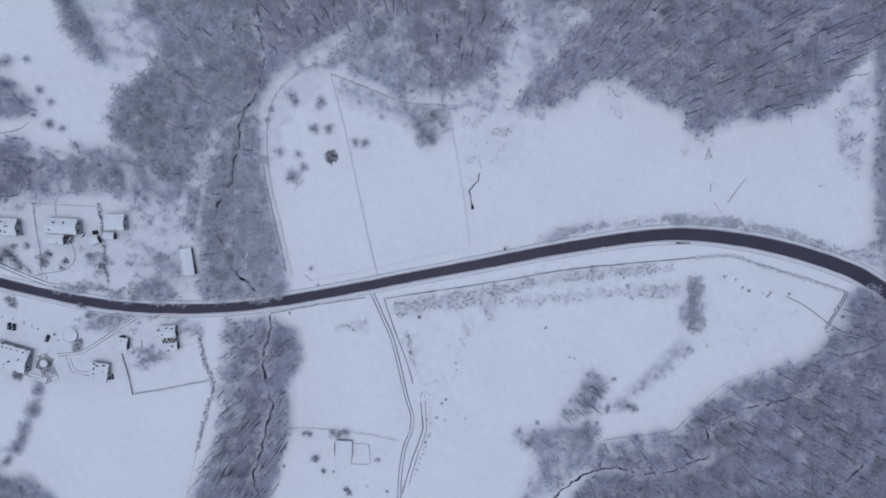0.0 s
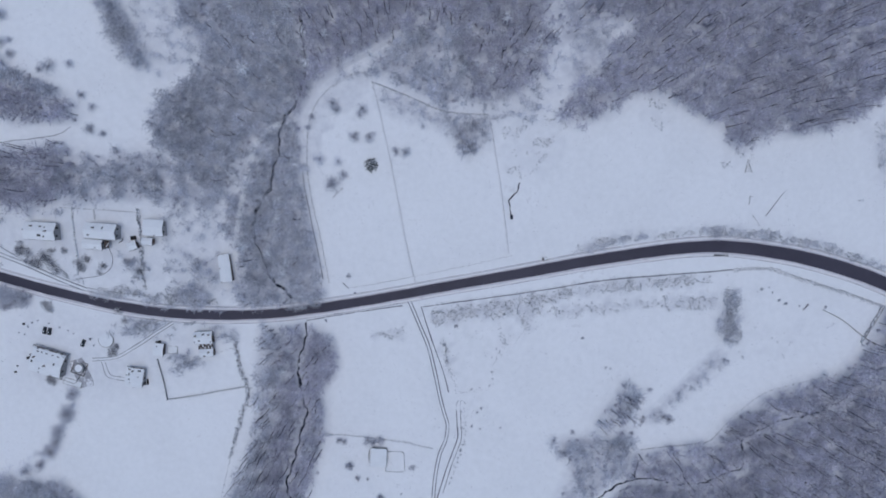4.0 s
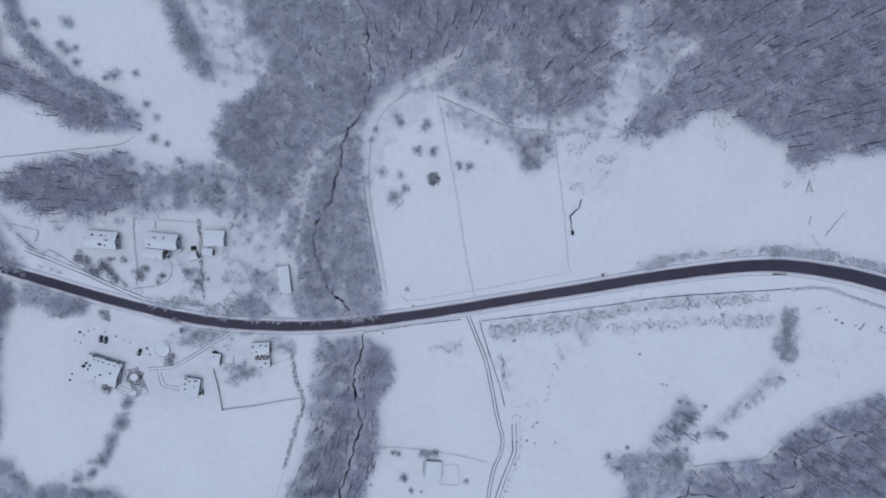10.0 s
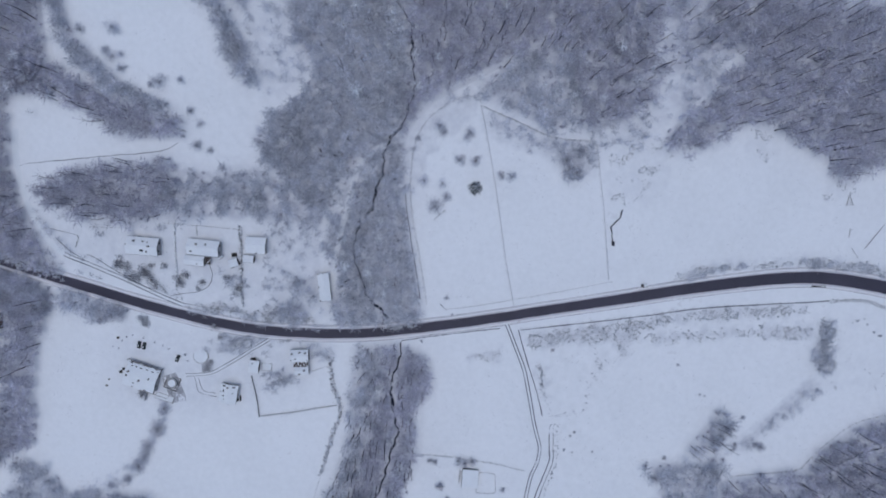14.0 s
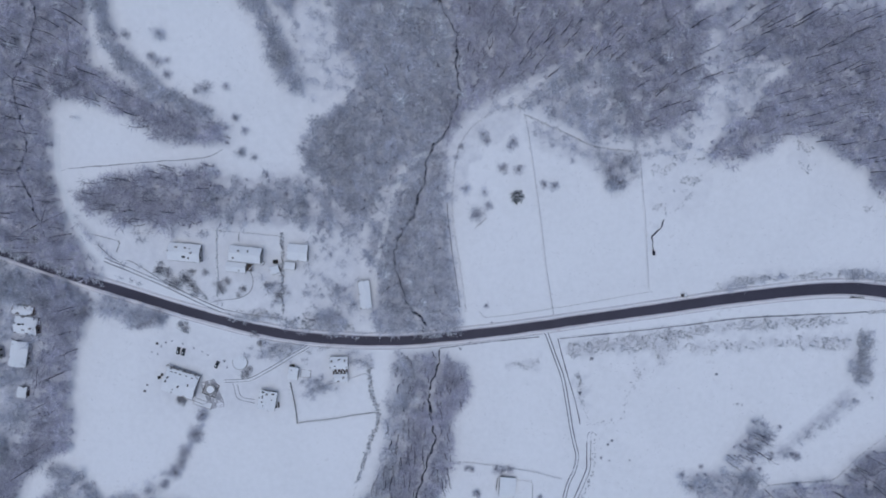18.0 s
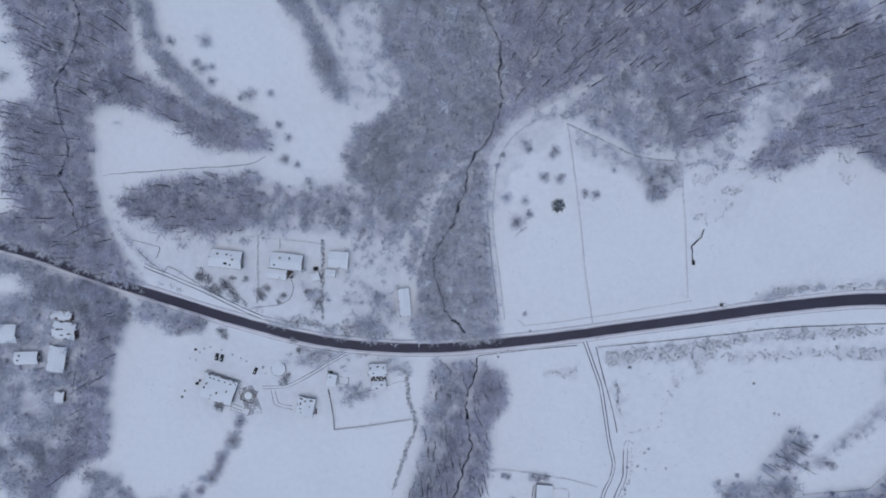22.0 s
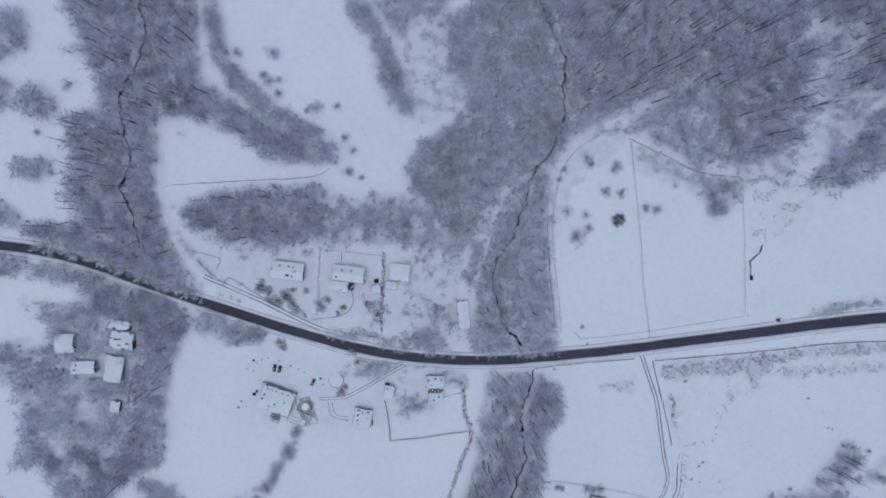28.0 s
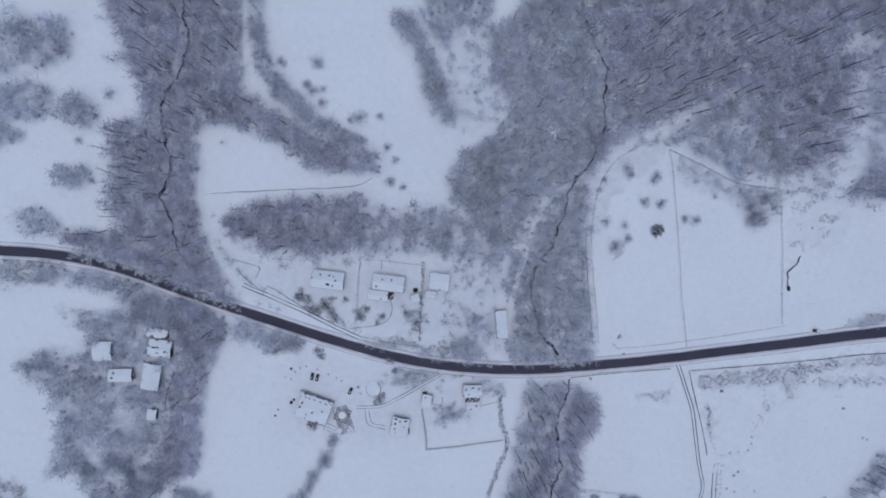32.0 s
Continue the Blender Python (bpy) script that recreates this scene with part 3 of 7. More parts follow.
def cloud_model(r, height, spread, clumps, twigs, trunk_r=0.16):
    """A rounded bare crown: twigs in uneven clumps at the ends of limbs over a short trunk."""
    v, f, k = [], [], []

    def limb(p, q, ra):
        d = q - p
        u = np.cross(d, [0.31, 0.52, 0.79])
        u /= np.linalg.norm(u) + 1e-9
        w = np.cross(d, u) / (np.linalg.norm(d) + 1e-9)
        n = len(v)
        v.extend([p + (u * math.cos(g) + w * math.sin(g)) * ra for g in (0, 2.09, 4.19)] + [q])
        f.extend([(n, n + 1, n + 3), (n + 1, n + 2, n + 3), (n + 2, n, n + 3)])
        k.extend([0, 0, 0])

    limb(np.array([0, 0, -0.3]), np.array([r.normal(0, 0.08) * height, r.normal(0, 0.08) * height, height * 0.9]), trunk_r)
    for _ in range(clumps):
        g, q = r.uniform(0, 6.283), r.uniform(0.05, 0.9) ** 0.8
        c = np.array([math.cos(g) * q * spread, math.sin(g) * q * spread, height * r.uniform(0.45, 0.95) * (1 - 0.35 * q)])
        limb(np.array([0, 0, height * r.uniform(0.15, 0.5)]), c, trunk_r * r.uniform(0.25, 0.5))
        size = spread * r.uniform(0.2, 0.44)
        for _ in range(twigs):
            p = c + r.normal(0, 0.55, 3) * size * [1, 1, 0.6]
            e = (p - c) * 0.5 + r.normal(0, 0.26, 3)
            s = np.cross(e, r.normal(0, 1, 3))
            s *= 0.06 / (np.linalg.norm(s) + 1e-9)
            n = len(v)
            v.extend([p - s, p + s, p + e])
            f.append((n, n + 1, n + 2))
            k.append(1)
    return np.array(v), np.array(f), np.array(k)


def star_model(r, height, spread, limbs):
    """A rimed tree: straight frosted limbs spreading from a leader, with side twigs."""
    v, f, k = [], [], []

    def blade(p, q, w, tag):
        side = np.cross(q - p, [0, 0, 1.0] + r.normal(0, 0.3, 3))
        side *= w / (np.linalg.norm(side) + 1e-9)
        n = len(v)
        v.extend([p - side, p + side, q])
        f.append((n, n + 1, n + 2))
        k.append(tag)

    for g in (0.0, 2.09, 4.19):
        blade(np.array([math.cos(g) * 0.15, math.sin(g) * 0.15, -0.3]), np.array([0, 0, height]), 0.16, 0)
    for j in range(limbs):
        g = 2.4 * j + r.uniform(-0.4, 0.4)
        h = height * r.uniform(0.45, 0.95)
        a = np.array([0, 0, h])
        b = a + np.array([math.cos(g), math.sin(g), r.uniform(0.1, 0.7)]) * spread * r.uniform(0.5, 1.1)
        blade(a, b, 0.12, 1)
        for _ in range(4):
            p = a + (b - a) * r.uniform(0.35, 0.95)
            blade(p, p + ((b - a) * 0.3 + r.normal(0, 0.3, 3) * spread * 0.5), 0.09, 1)
    return np.array(v), np.array(f), np.array(k)


KEEP_OUT = []


def scatter(poly, spacing, seed, ragged=5.0, gaps=0.0, keep=1.0, road_gap=1.3, clump=None):
    """Uneven places within an outline, clear of road, water, lanes and buildings."""
    r = np.random.RandomState(seed)
    p = np.array(poly, float)
    lo, hi = p.min(0) - ragged, p.max(0) + ragged
    x, y = np.meshgrid(np.arange(lo[0], hi[0], spacing), np.arange(lo[1], hi[1], spacing))
    x, y = x.ravel(), y.ravel()
    x, y = x + r.uniform(-0.62, 0.62, len(x)) * spacing, y + r.uniform(-0.62, 0.62, len(y)) * spacing
    ok = inside(x + ragged * ripple(x, y, 16, seed + 1), y + ragged * ripple(x, y, 13, seed + 2), poly)
    ok &= r.uniform(0, 1, len(x)) < keep
    if gaps:
        ok &= ripple(x, y, 22, seed + 3) + 0.4 * ripple(x, y, 8, seed + 4) > gaps - 1
    if clump is not None:
        ok &= ripple(x, y, 17, seed + 5) + 0.5 * ripple(x, y, 6, seed + 6) > clump
    x, y = x[ok], y[ok]
    d, j = away(x, y, ROAD)
    ok = d > ROAD_HALF[j] + road_gap
    for (line, half, _), gap in zip(STREAMS[:3] + STREAMS[5:], (0.75, 1.4, 2.3, 2.2, 1.5)):
        ok &= away(x, y, line)[0] > np.where((y < -40) & (x < -60), 2.1, gap)
    for line, gap in ((LANE[:int(len(LANE) * 0.6)], 0.4), (LANE[int(len(LANE) * 0.6):], 1.3), (LOWER_LANE, 1.3), (FARM_TRACK, 2.4), (VILLAGE_LANE, 2.2), (UPPER_LANE, 1.8), (YARD_TRACK, 1.8), (WOOD_FENCE, 1.6)):
        ok &= away(x, y, line)[0] > gap
    for kx, ky, kr in KEEP_OUT:
        ok &= (x - kx) ** 2 + (y - ky) ** 2 > kr * kr
    return x[ok], y[ok], r


# the stems lean a little downhill, as trees on a slope do
LEAN_X, LEAN_Y = 0.043, -0.058


def planted(name, label, category, spots, models, mats, size=(0.75, 1.2), sink=0.0):
    """Many plants out of a few models, turned and sized by chance, joined into one object."""
    V, F, K, n = [], [], [], 0
    for x, y, r in spots:
        if not len(x):
            continue
        z = ground_z(x, y) - sink
        which = r.randint(0, len(models), len(x))
        ang, s, sz = r.uniform(0, 6.283, len(x)), r.uniform(*size, len(x)), r.uniform(0.85, 1.15, len(x))
        lx, ly = LEAN_X + r.normal(0, 0.035, len(x)), LEAN_Y + r.normal(0, 0.035, len(x))
        for m, (mv, mf, mk) in enumerate(models):
            g = np.where(which == m)[0]
            if not len(g):
                continue
            c, d = np.cos(ang[g])[:, None] * s[g, None], np.sin(ang[g])[:, None] * s[g, None]
            up = mv[None, :, 2] * (s[g] * sz[g])[:, None]
            vx = mv[None, :, 0] * c - mv[None, :, 1] * d + x[g, None] + lx[g, None] * up
            vy = mv[None, :, 0] * d + mv[None, :, 1] * c + y[g, None] + ly[g, None] * up
            vz = up + z[g, None]
            V.append(np.stack([vx, vy, vz], -1).reshape(-1, 3))
            F.append((mf[None] + (n + np.arange(len(g)) * len(mv))[:, None, None]).reshape(-1, 3))
            K.append(np.tile(mk, len(g)))
            n += len(g) * len(mv)
    if not V:
        return None
    ob = new(name, mesh_from(name, np.vstack(V), np.vstack(F), mats, np.concatenate(K)))
    return tagged(ob, label, category, kind="stuff")


# ---- buildings ----
def gable_roof(bm, length, width, eave, ridge, thick, over):
    """Two slopes as one slab, ridge along x."""
    L, Wd = length / 2 + over, width / 2 + over
    drop = (ridge - eave) / (width / 2) * over
    prof = [(-Wd, eave - drop), (0, ridge), (Wd, eave - drop)]
    vs = []
    for x in (-L, L):
        vs.append([bm.verts.new((x, y, z)) for y, z in prof] + [bm.verts.new((x, y, z + thick)) for y, z in prof])
    a, b = vs
    for i, j in ((0, 1), (1, 2)):
        bm.faces.new((a[i], a[j], b[j], b[i]))
        bm.faces.new((a[i + 3], b[i + 3], b[j + 3], a[j + 3]))
    for q in (a, b):
        bm.faces.new((q[0], q[1], q[4], q[3]))
        bm.faces.new((q[1], q[2], q[5], q[4]))
    bm.faces.new((a[0], b[0], b[3], a[3]))
    bm.faces.new((a[2], b[2], b[5], a[5]))
    bmesh.ops.recalc_face_normals(bm, faces=bm.faces[:])
    return bm


def snow_slopes(length, width, eave, ridge, thick, over, patchy, seed):
    """Snow on both slopes of a roof, in small slabs with a broken edge where some has slid off."""
    r = np.random.RandomState(seed)
    bm = bmesh.new()
    L, Wd = length / 2 + over, width / 2 + over
    fall = (ridge - eave) / (width / 2)
    nx, ny = max(4, int(2 * L / 0.65)), max(3, int(Wd / 0.65))
    for s in (-1, 1):
        vs = {}
        for i in range(nx + 1):
            for j in range(ny + 1):
                y = Wd * j / ny
                edge = 0.12 * r.uniform(-1, 1) if i in (0, nx) or j == ny else 0
                vs[i, j] = bm.verts.new((-L + 2 * L * i / nx + edge, s * (y + edge * 0.5), ridge - fall * y + 0.02 * r.uniform(-1, 1)))
        for i in range(nx):
            for j in range(ny):
                rim = j == ny - 1 or i in (0, nx - 1)
                near = j == ny - 2 or i in (1, nx - 2)
                slide = 0.5 + 0.5 * math.sin(i * 0.55 + seed) * math.sin(j * 0.8 + 2 * s + seed * 0.3)
                if slide * r.uniform(0.7, 1.0) > 1 - patchy * (1.0 if rim else 0.45 if near else 0.2):
                    continue
                q = (vs[i, j], vs[i + 1, j], vs[i + 1, j + 1], vs[i, j + 1])
                bm.faces.new(q if s < 0 else q[::-1])
    bmesh.ops.delete(bm, geom=[v for v in bm.verts if not v.link_faces], context="VERTS")
    bmesh.ops.recalc_face_normals(bm, faces=bm.faces[:])
    top = bmesh.ops.extrude_face_region(bm, geom=bm.faces[:])["geom"]
    for v in top:
        if isinstance(v, bmesh.types.BMVert):
            v.co.z += thick
    return bm


def house(name, label, category, at, length, width, turn, eave=3.0, rise=2.2, walls=None, chimneys=(), lights=(), openings=True, group="houses of the hamlet", patchy=0.12):
    """A gabled house, ridge along its own x. chimneys: places on the roof; lights: place, width and depth."""
    KEEP_OUT.append((*at, (0.42 if at[0] < -330 else 0.55) * math.hypot(length, width)))
    eave, rise = eave * 0.9, rise * 0.62
    zs = [gz(at[0] + dx, at[1] + dy) for dx in (-4, 4) for dy in (-4, 4)]
    base, floor_z = min(zs) - 0.3, max(zs)
    h = thing(name, label, category, at[0], at[1], base, turn, group)
    up = floor_z - base
    eave, ridge = eave + up, eave + up + rise
    walls = walls or PLASTER
    bm = bmesh.new()
    L, Wd = length / 2, width / 2
    a = [bm.verts.new(c) for c in ((-L, -Wd, 0), (-L, Wd, 0), (-L, Wd, eave), (-L, 0, ridge), (-L, -Wd, eave))]
    b = [bm.verts.new((-v.co.x, v.co.y, v.co.z)) for v in a]
    bm.faces.new(a)
    bm.faces.new(b[::-1])
    for i in range(5):
        bm.faces.new((a[i], b[i], b[(i + 1) % 5], a[(i + 1) % 5]))
    bmesh.ops.recalc_face_normals(bm, faces=bm.faces[:])
    part("wall", bm, walls, h)
    roof = part("roof", gable_roof(bmesh.new(), length, width, eave, ridge, 0.16, 0.55), ROOFING, h, "dark roof covering showing at the eaves")
    part("snow_layer", snow_slopes(length, width, eave + 0.18, ridge + 0.18, 0.2, 0.5, patchy, int(length * 31 + width * 7)), SNOW_ROOF, roof, "layer of snow on the roof with a broken edge")
    for s in (-1, 1):
        part("gutter", box(bmesh.new(), 0, s * (Wd + 0.62), eave - 0.42, length + 1.0, 0.13, 0.12), METAL, h)
        bm = bmesh.new()
        for e in (-1, 1):
            tilt = -e * math.degrees(math.atan2(rise, Wd))
            m = pose(s * (L + 0.58), e * (Wd + 0.5) / 2, (eave + ridge) / 2 - 0.16, tilt, 0, 0) @ Matrix.Diagonal((0.08, math.hypot(Wd + 0.5, rise), 0.26, 1))
            bmesh.ops.create_cube(bm, size=1, matrix=m)
        part("bargeboard", bm, DARK_WOOD, h, "dark wooden bargeboards on the gable")
    for cx, cy in chimneys:
        zc = ridge - abs(cy) / Wd * rise
        c = part("chimney", box(bmesh.new(), cx, cy, zc + 0.45, 0.75, 0.75, 1.9, bevel=0.03), BRICK, h, "brick chimney rising above the snowy roof")
        part("chimney_cap", box(bmesh.new(), cx, cy, zc + 1.46, 0.95, 0.95, 0.12), CONCRETE, c)
        part("flue", box(bmesh.new(), cx, cy, zc + 1.54, 0.35, 0.35, 0.05), RUBBER, c)
    for cx, cy, wide, deep in lights:
        zc = ridge - abs(cy) / Wd * rise + 0.43
        tilt = -math.copysign(math.degrees(math.atan2(rise, Wd)), cy)
        bm = bmesh.new()
        bmesh.ops.create_cube(bm, size=1, matrix=pose(cx, cy, zc, tilt, 0, 0) @ Matrix.Diagonal((wide + 0.16, deep + 0.16, 0.16, 1)))
        s = part("skylight", bm, DARK_WOOD, h, "dark skylight clear of snow")
        bm = bmesh.new()
        bmesh.ops.create_cube(bm, size=1, matrix=pose(cx, cy, zc + 0.02, tilt, 0, 0) @ Matrix.Diagonal((wide, deep, 0.17, 1)))
        part("pane", bm, GLASS_DARK, s)
    if openings:
        spots = [(x, s * Wd, 0) for s in (-1, 1) for x in np.arange(-L + 1.8, L - 1.2, 2.9)] + [(s * L, y, 90) for s in (-1, 1) for y in (-Wd * 0.5, Wd * 0.5)]
        for k, (x, y, g) in enumerate(spots):
            door = k == 1
            hz = up + (1.05 if door else 1.55)
            w, t = (1.0, 2.1) if door else (1.2, 1.25)
            fr = part("door" if door else "window", box(bmesh.new(), x, y, hz, w if g == 0 else 0.14, 0.14 if g == 0 else w, t), DARK_WOOD, h)
            if not door:
                part("pane", box(bmesh.new(), x, y, hz, w - 0.2 if g == 0 else 0.18, 0.18 if g == 0 else w - 0.2, t - 0.2), GLASS_DARK, fr)
    return h


# north of the road
house("house", "long single-storey house with a snow-covered gabled roof", "house", (-246.4, 12.6), 16.6, 8.9, -3, 3.0, 2.4, chimneys=((-4.2, 2.6), (4.4, 0.2)), lights=((0.6, 2.6, 0.9, 0.6), (0.2, -2.4, 1.7, 1.0), (2.8, -2.9, 0.5, 0.9), (3.0, 2.3, 0.4, 0.4)))
house("house", "house with a snowy gabled roof and a dark open gable", "house", (-213.2, 12.9), 16.6, 7.8, -4, 3.2, 2.6, chimneys=((-3.4, 1.7),), lights=((1.6, 1.9, 0.45, 1.2), (-6.3, -2.6, 0.9, 0.6)))
house("house_wing", "low snow-roofed wing built against a house", "house wing", (-218.6, 5.5), 10.0, 4.6, -4, 2.6, 1.0, group="outbuildings of the hamlet")
house("house", "square house under an unbroken snowy roof", "house", (-185.0, 15.2), 10.2, 8.3, -2, 3.0, 1.8)
house("shed", "small flat snow-roofed shed beside a house", "shed", (-189.5, 7.5), 5.0, 3.2, -4, 2.2, 0.5, walls=BRICK, openings=False, group="outbuildings of the hamlet")
house("shed", "small white-roofed garden hut", "shed", (-197.8, 4.9), 4.2, 3.6, 20, 2.0, 0.7, walls=BRICK, openings=False, group="outbuildings of the hamlet")
house("barn", "long narrow barn with a smooth snowy roof beside the wood", "barn", (-147.3, -7.4), 15.0, 5.6, -82, 2.8, 1.2, walls=BRICK, openings=False, group="outbuildings of the hamlet")
# south of the road
house("house", "large house with snowy roof, dark north wall and chimneys", "house", (-252.6, -64.0), 18.0, 12.8, -16, 3.4, 2.0, chimneys=((-7.3, 1.8), (0.0, -1.6)), lights=((-7.9, -0.8, 0.8, 1.1), (5.0, 0.8, 0.5, 1.1), (-6.6, 5.2, 1.1, 0.3), (-4.2, 5.3, 0.8, 0.3), (-1.4, 5.2, 1.2, 0.3), (2.2, 5.3, 0.9, 0.3), (5.6, 5.2, 1.3, 0.3), (-3.0, -4.2, 0.5, 0.4)), patchy=0.2)
house("house", "small house with a snowy roof and a dark lean-to", "house", (-202.4, -72.3), 10.2, 9.2, 82, 3.2, 2.0, chimneys=((4.0, 0.4),), lights=((4.5, 3.0, 0.6, 1.7), (4.3, -2.8, 0.6, 1.6), (1.6, 2.9, 1.4, 0.6), (-1.3, 2.6, 0.5, 0.9)), patchy=0.2)
house("shed", "square snow-roofed garage at the corner of a fenced yard", "garage", (-187.6, -55.6), 4.8, 6.2, -6, 2.4, 0.8, walls=BRICK, openings=False, group="outbuildings of the hamlet")
house("house", "brown house with a patchy snowy roof near the road", "house", (-161.2, -48.3), 9.6, 6.2, 3, 3.2, 1.8, walls=BRICK, chimneys=((-4.0, 1.4), (3.6, 1.8)), lights=((0.4, 2.2, 1.0, 0.5), (-2.2, -1.6, 0.8, 0.5)), patchy=0.32)
house("house_wing", "low dark-walled annex with snow on its roof", "house wing", (-160.0, -57.4), 7.2, 3.6, 3, 2.4, 0.8, walls=BRICK, chimneys=((1.6, 0.4),), group="outbuildings of the hamlet", patchy=0.2)
# among the trees in the west
house("house", "pale snow-roofed house among bare trees", "house", (-375.8, -37.8), 9.5, 10.0, 4, 3.0, 1.8)
house("house", "low house with a long snowy roof among trees", "house", (-365.8, -51.7), 12.5, 6.5, 4, 3.0, 1.6, lights=((-3.5, 1.4, 0.7, 0.6), (-4.4, -1.2, 1.0, 0.7)))
house("house", "narrow house with a steep snowy roof", "house", (-347.9, -51.2), 14.0, 9.0, 84, 3.4, 2.4)
house("house", "brown house with dark dormers under thin snow", "house", (-342.8, -34.2), 12.0, 9.0, -4, 3.0, 2.0, walls=BRICK, chimneys=((3.6, -1.2),), lights=((-3.0, 0.6, 1.9, 0.7), (-0.9, 0.9, 1.2, 0.6), (-1.0, -2.6, 1.6, 0.4)), patchy=0.32)
house("shed", "little snow-roofed hut in a clearing", "shed", (-348.4, -74.9), 4.4, 5.6, -4, 2.2, 0.8, walls=BRICK, openings=False, group="outbuildings of the hamlet")
house("shed", "ruined outbuilding with a broken snowy roof", "shed", (-344.6, -25.3), 11.0, 4.6, -6, 2.0, 0.7, walls=BRICK, openings=False, group="outbuildings of the hamlet", patchy=0.55)
# small clearings
KEEP_OUT += [(98.7, -118.4, 3.5), (108.5, -116.1, 3.5), (120.6, -115.9, 4), (129.5, -117.7, 3.5), (136.0, -105.2, 3.5), (141.9, -97.3, 3)]
KEEP_OUT += [(26.9, 157.8, 6.0), (38.0, 159.3, 5.5), (37.8, 144.4, 4.5), (57.5, 109.8, 4.5), (44.0, 100.5, 7.0), (76.1, 123.8, 4.5)]
KEEP_OUT += [(-364.0, -83.0, 7.0), (-319.5, -137.8, 5.0), (-410.0, -5.0, 5.0), (-398.0, -6.0, 5.0), (-386.0, -7.0, 5.0), (-375.0, -9.0, 4.5), (-364.0, -11.5, 3.0), (-383.0, -103.2, 7.5), (-371.5, -115.7, 6.0)]
# by the farm track
house("barn", "low farm shed under smooth snow beside the track", "barn", (-58.8, -119.2), 8.6, 9.8, -2, 2.0, 0.6, walls=BRICK, openings=False, group="outbuildings of the hamlet")

# ---- the woods and thickets ----
WOODS = []


def wood(*spec):
    """Name, spacing, ragged edge, gaps, share kept, tree models and outline of one stand of trees."""
    WOODS.append(spec)


wood("hill_wood", 3.1, 3.2, 0.32, 1.0, TALL, [(-122.4, 187.3), (50.5, 200.1), (87.2, 173.1), (47.7, 161.1), (-0.9, 136.4), (-36.4, 122.4), (-63.0, 114.2), (-80.4, 106.7), (-90.4, 100.0), (-100.6, 87.7), (-106.1, 79.9), (-108.9, 81.9), (-104.6, 94.5), (-99.9, 103.1), (-99.8, 114.6), (-101.7, 135.2), (-105.9, 146.5), (-114.0, 157.3), (-118.1, 171.0)])
wood("valley_wood", 3.0, 3.2, 0.15, 1.0, BROAD, [(-151.3, 184.1), (-124.2, 187.1), (-118.4, 171.0), (-114.6, 157.2), (-106.8, 146.4), (-102.3, 135.1), (-100.4, 114.5), (-99.8, 102.5), (-105.5, 88.3), (-112.9, 76.9), (-120.4, 68.5), (-130.0, 66.2), (-139.8, 49.7), (-146.7, 36.4), (-156.8, 39.0), (-165.6, 47.9), (-181.1, 62.4), (-185.2, 75.9), (-173.7, 89.8), (-161.2, 97.4), (-152.1, 111.6), (-163.5, 123.7), (-166.9, 149.1), (-152.2, 161.9)])
wood("paddock_wood", 3.2, 3.2, 0.2, 0.95, TALL, [(-19.7, 128.7), (12.5, 143.2), (26.8, 151.3), (41.4, 147.0), (29.8, 131.0), (37.7, 119.7), (31.9, 105.8), (24.7, 96.3), (10.5, 89.4), (-6.8, 88.5)])
wood("paddock_wood", 3.5, 3.2, 0.35, 0.85, BROAD, [(-61.7, 103.8), (-40.0, 116.7), (-18.2, 128.8), (-8.1, 122.9), (-3.7, 88.6), (-17.3, 83.9), (-40.2, 91.2)])
wood("gap_wood", 5.2, 4.0, 0.6, 0.6, TALL, [(19.9, 156.6), (46.4, 165.4), (89.2, 183.9), (128.8, 192.1), (135.0, 157.9), (67.3, 150.9), (58.6, 126.8), (41.7, 113.9), (32.9, 131.2), (40.0, 146.3)])
wood("edge_scrub", 2.9, 2.5, 0.2, 0.85, YOUNG, [(-87.2, 95.8), (-80.0, 102.4), (-62.0, 107.4), (-57.0, 103.1), (-75.0, 98.1), (-82.2, 93.0)])
wood("bush_patch", 4.2, 3.0, 0.35, 0.8, YOUNG, [(213.8, 70.4), (222.9, 73.5), (233.4, 59.8), (231.9, 41.3), (222.3, 44.4), (216.6, 56.7)])
wood("bush_patch", 4.2, 3.0, 0.35, 0.8, YOUNG, [(215.8, 84.0), (230.1, 95.9), (236.7, 75.0), (223.0, 71.9)])
wood("stream_wood", 3.3, 3.0, 0.15, 0.95, BROAD, [(-122.0, 68.4), (-104.8, 74.4), (-102.7, 45.7), (-99.4, 19.6), (-95.6, -0.4), (-91.1, -27.5), (-140.8, -30.2), (-143.7, -16.6), (-141.5, -2.9), (-148.3, 16.7), (-146.5, 33.2), (-136.9, 37.0)])
wood("east_wood", 3.1, 3.5, 0.32, 1.0, TALL, [(37.8, 79.0), (45.3, 90.3), (62.0, 103.6), (69.3, 116.8), (79.6, 128.3), (86.1, 156.8), (275.6, 156.7), (280.0, 116.5), (237.1, 118.0), (226.0, 106.3), (219.3, 95.9), (214.8, 87.6), (204.0, 77.4), (191.6, 76.5), (170.3, 71.4), (156.3, 71.5), (147.5, 64.2), (135.0, 64.2), (132.2, 75.1), (118.6, 80.6), (104.1, 90.2), (85.5, 93.2), (77.9, 89.7), (67.3, 81.3), (51.8, 76.8)])
wood("far_east_wood", 3.3, 3.0, 0.0, 1.0, BROAD, [(233.6, 116.5), (280.0, 116.5), (325.3, -18.9), (275.1, -25.4), (252.6, 0.3), (245.0, 3.5), (239.5, 44.4), (237.4, 90.0)])
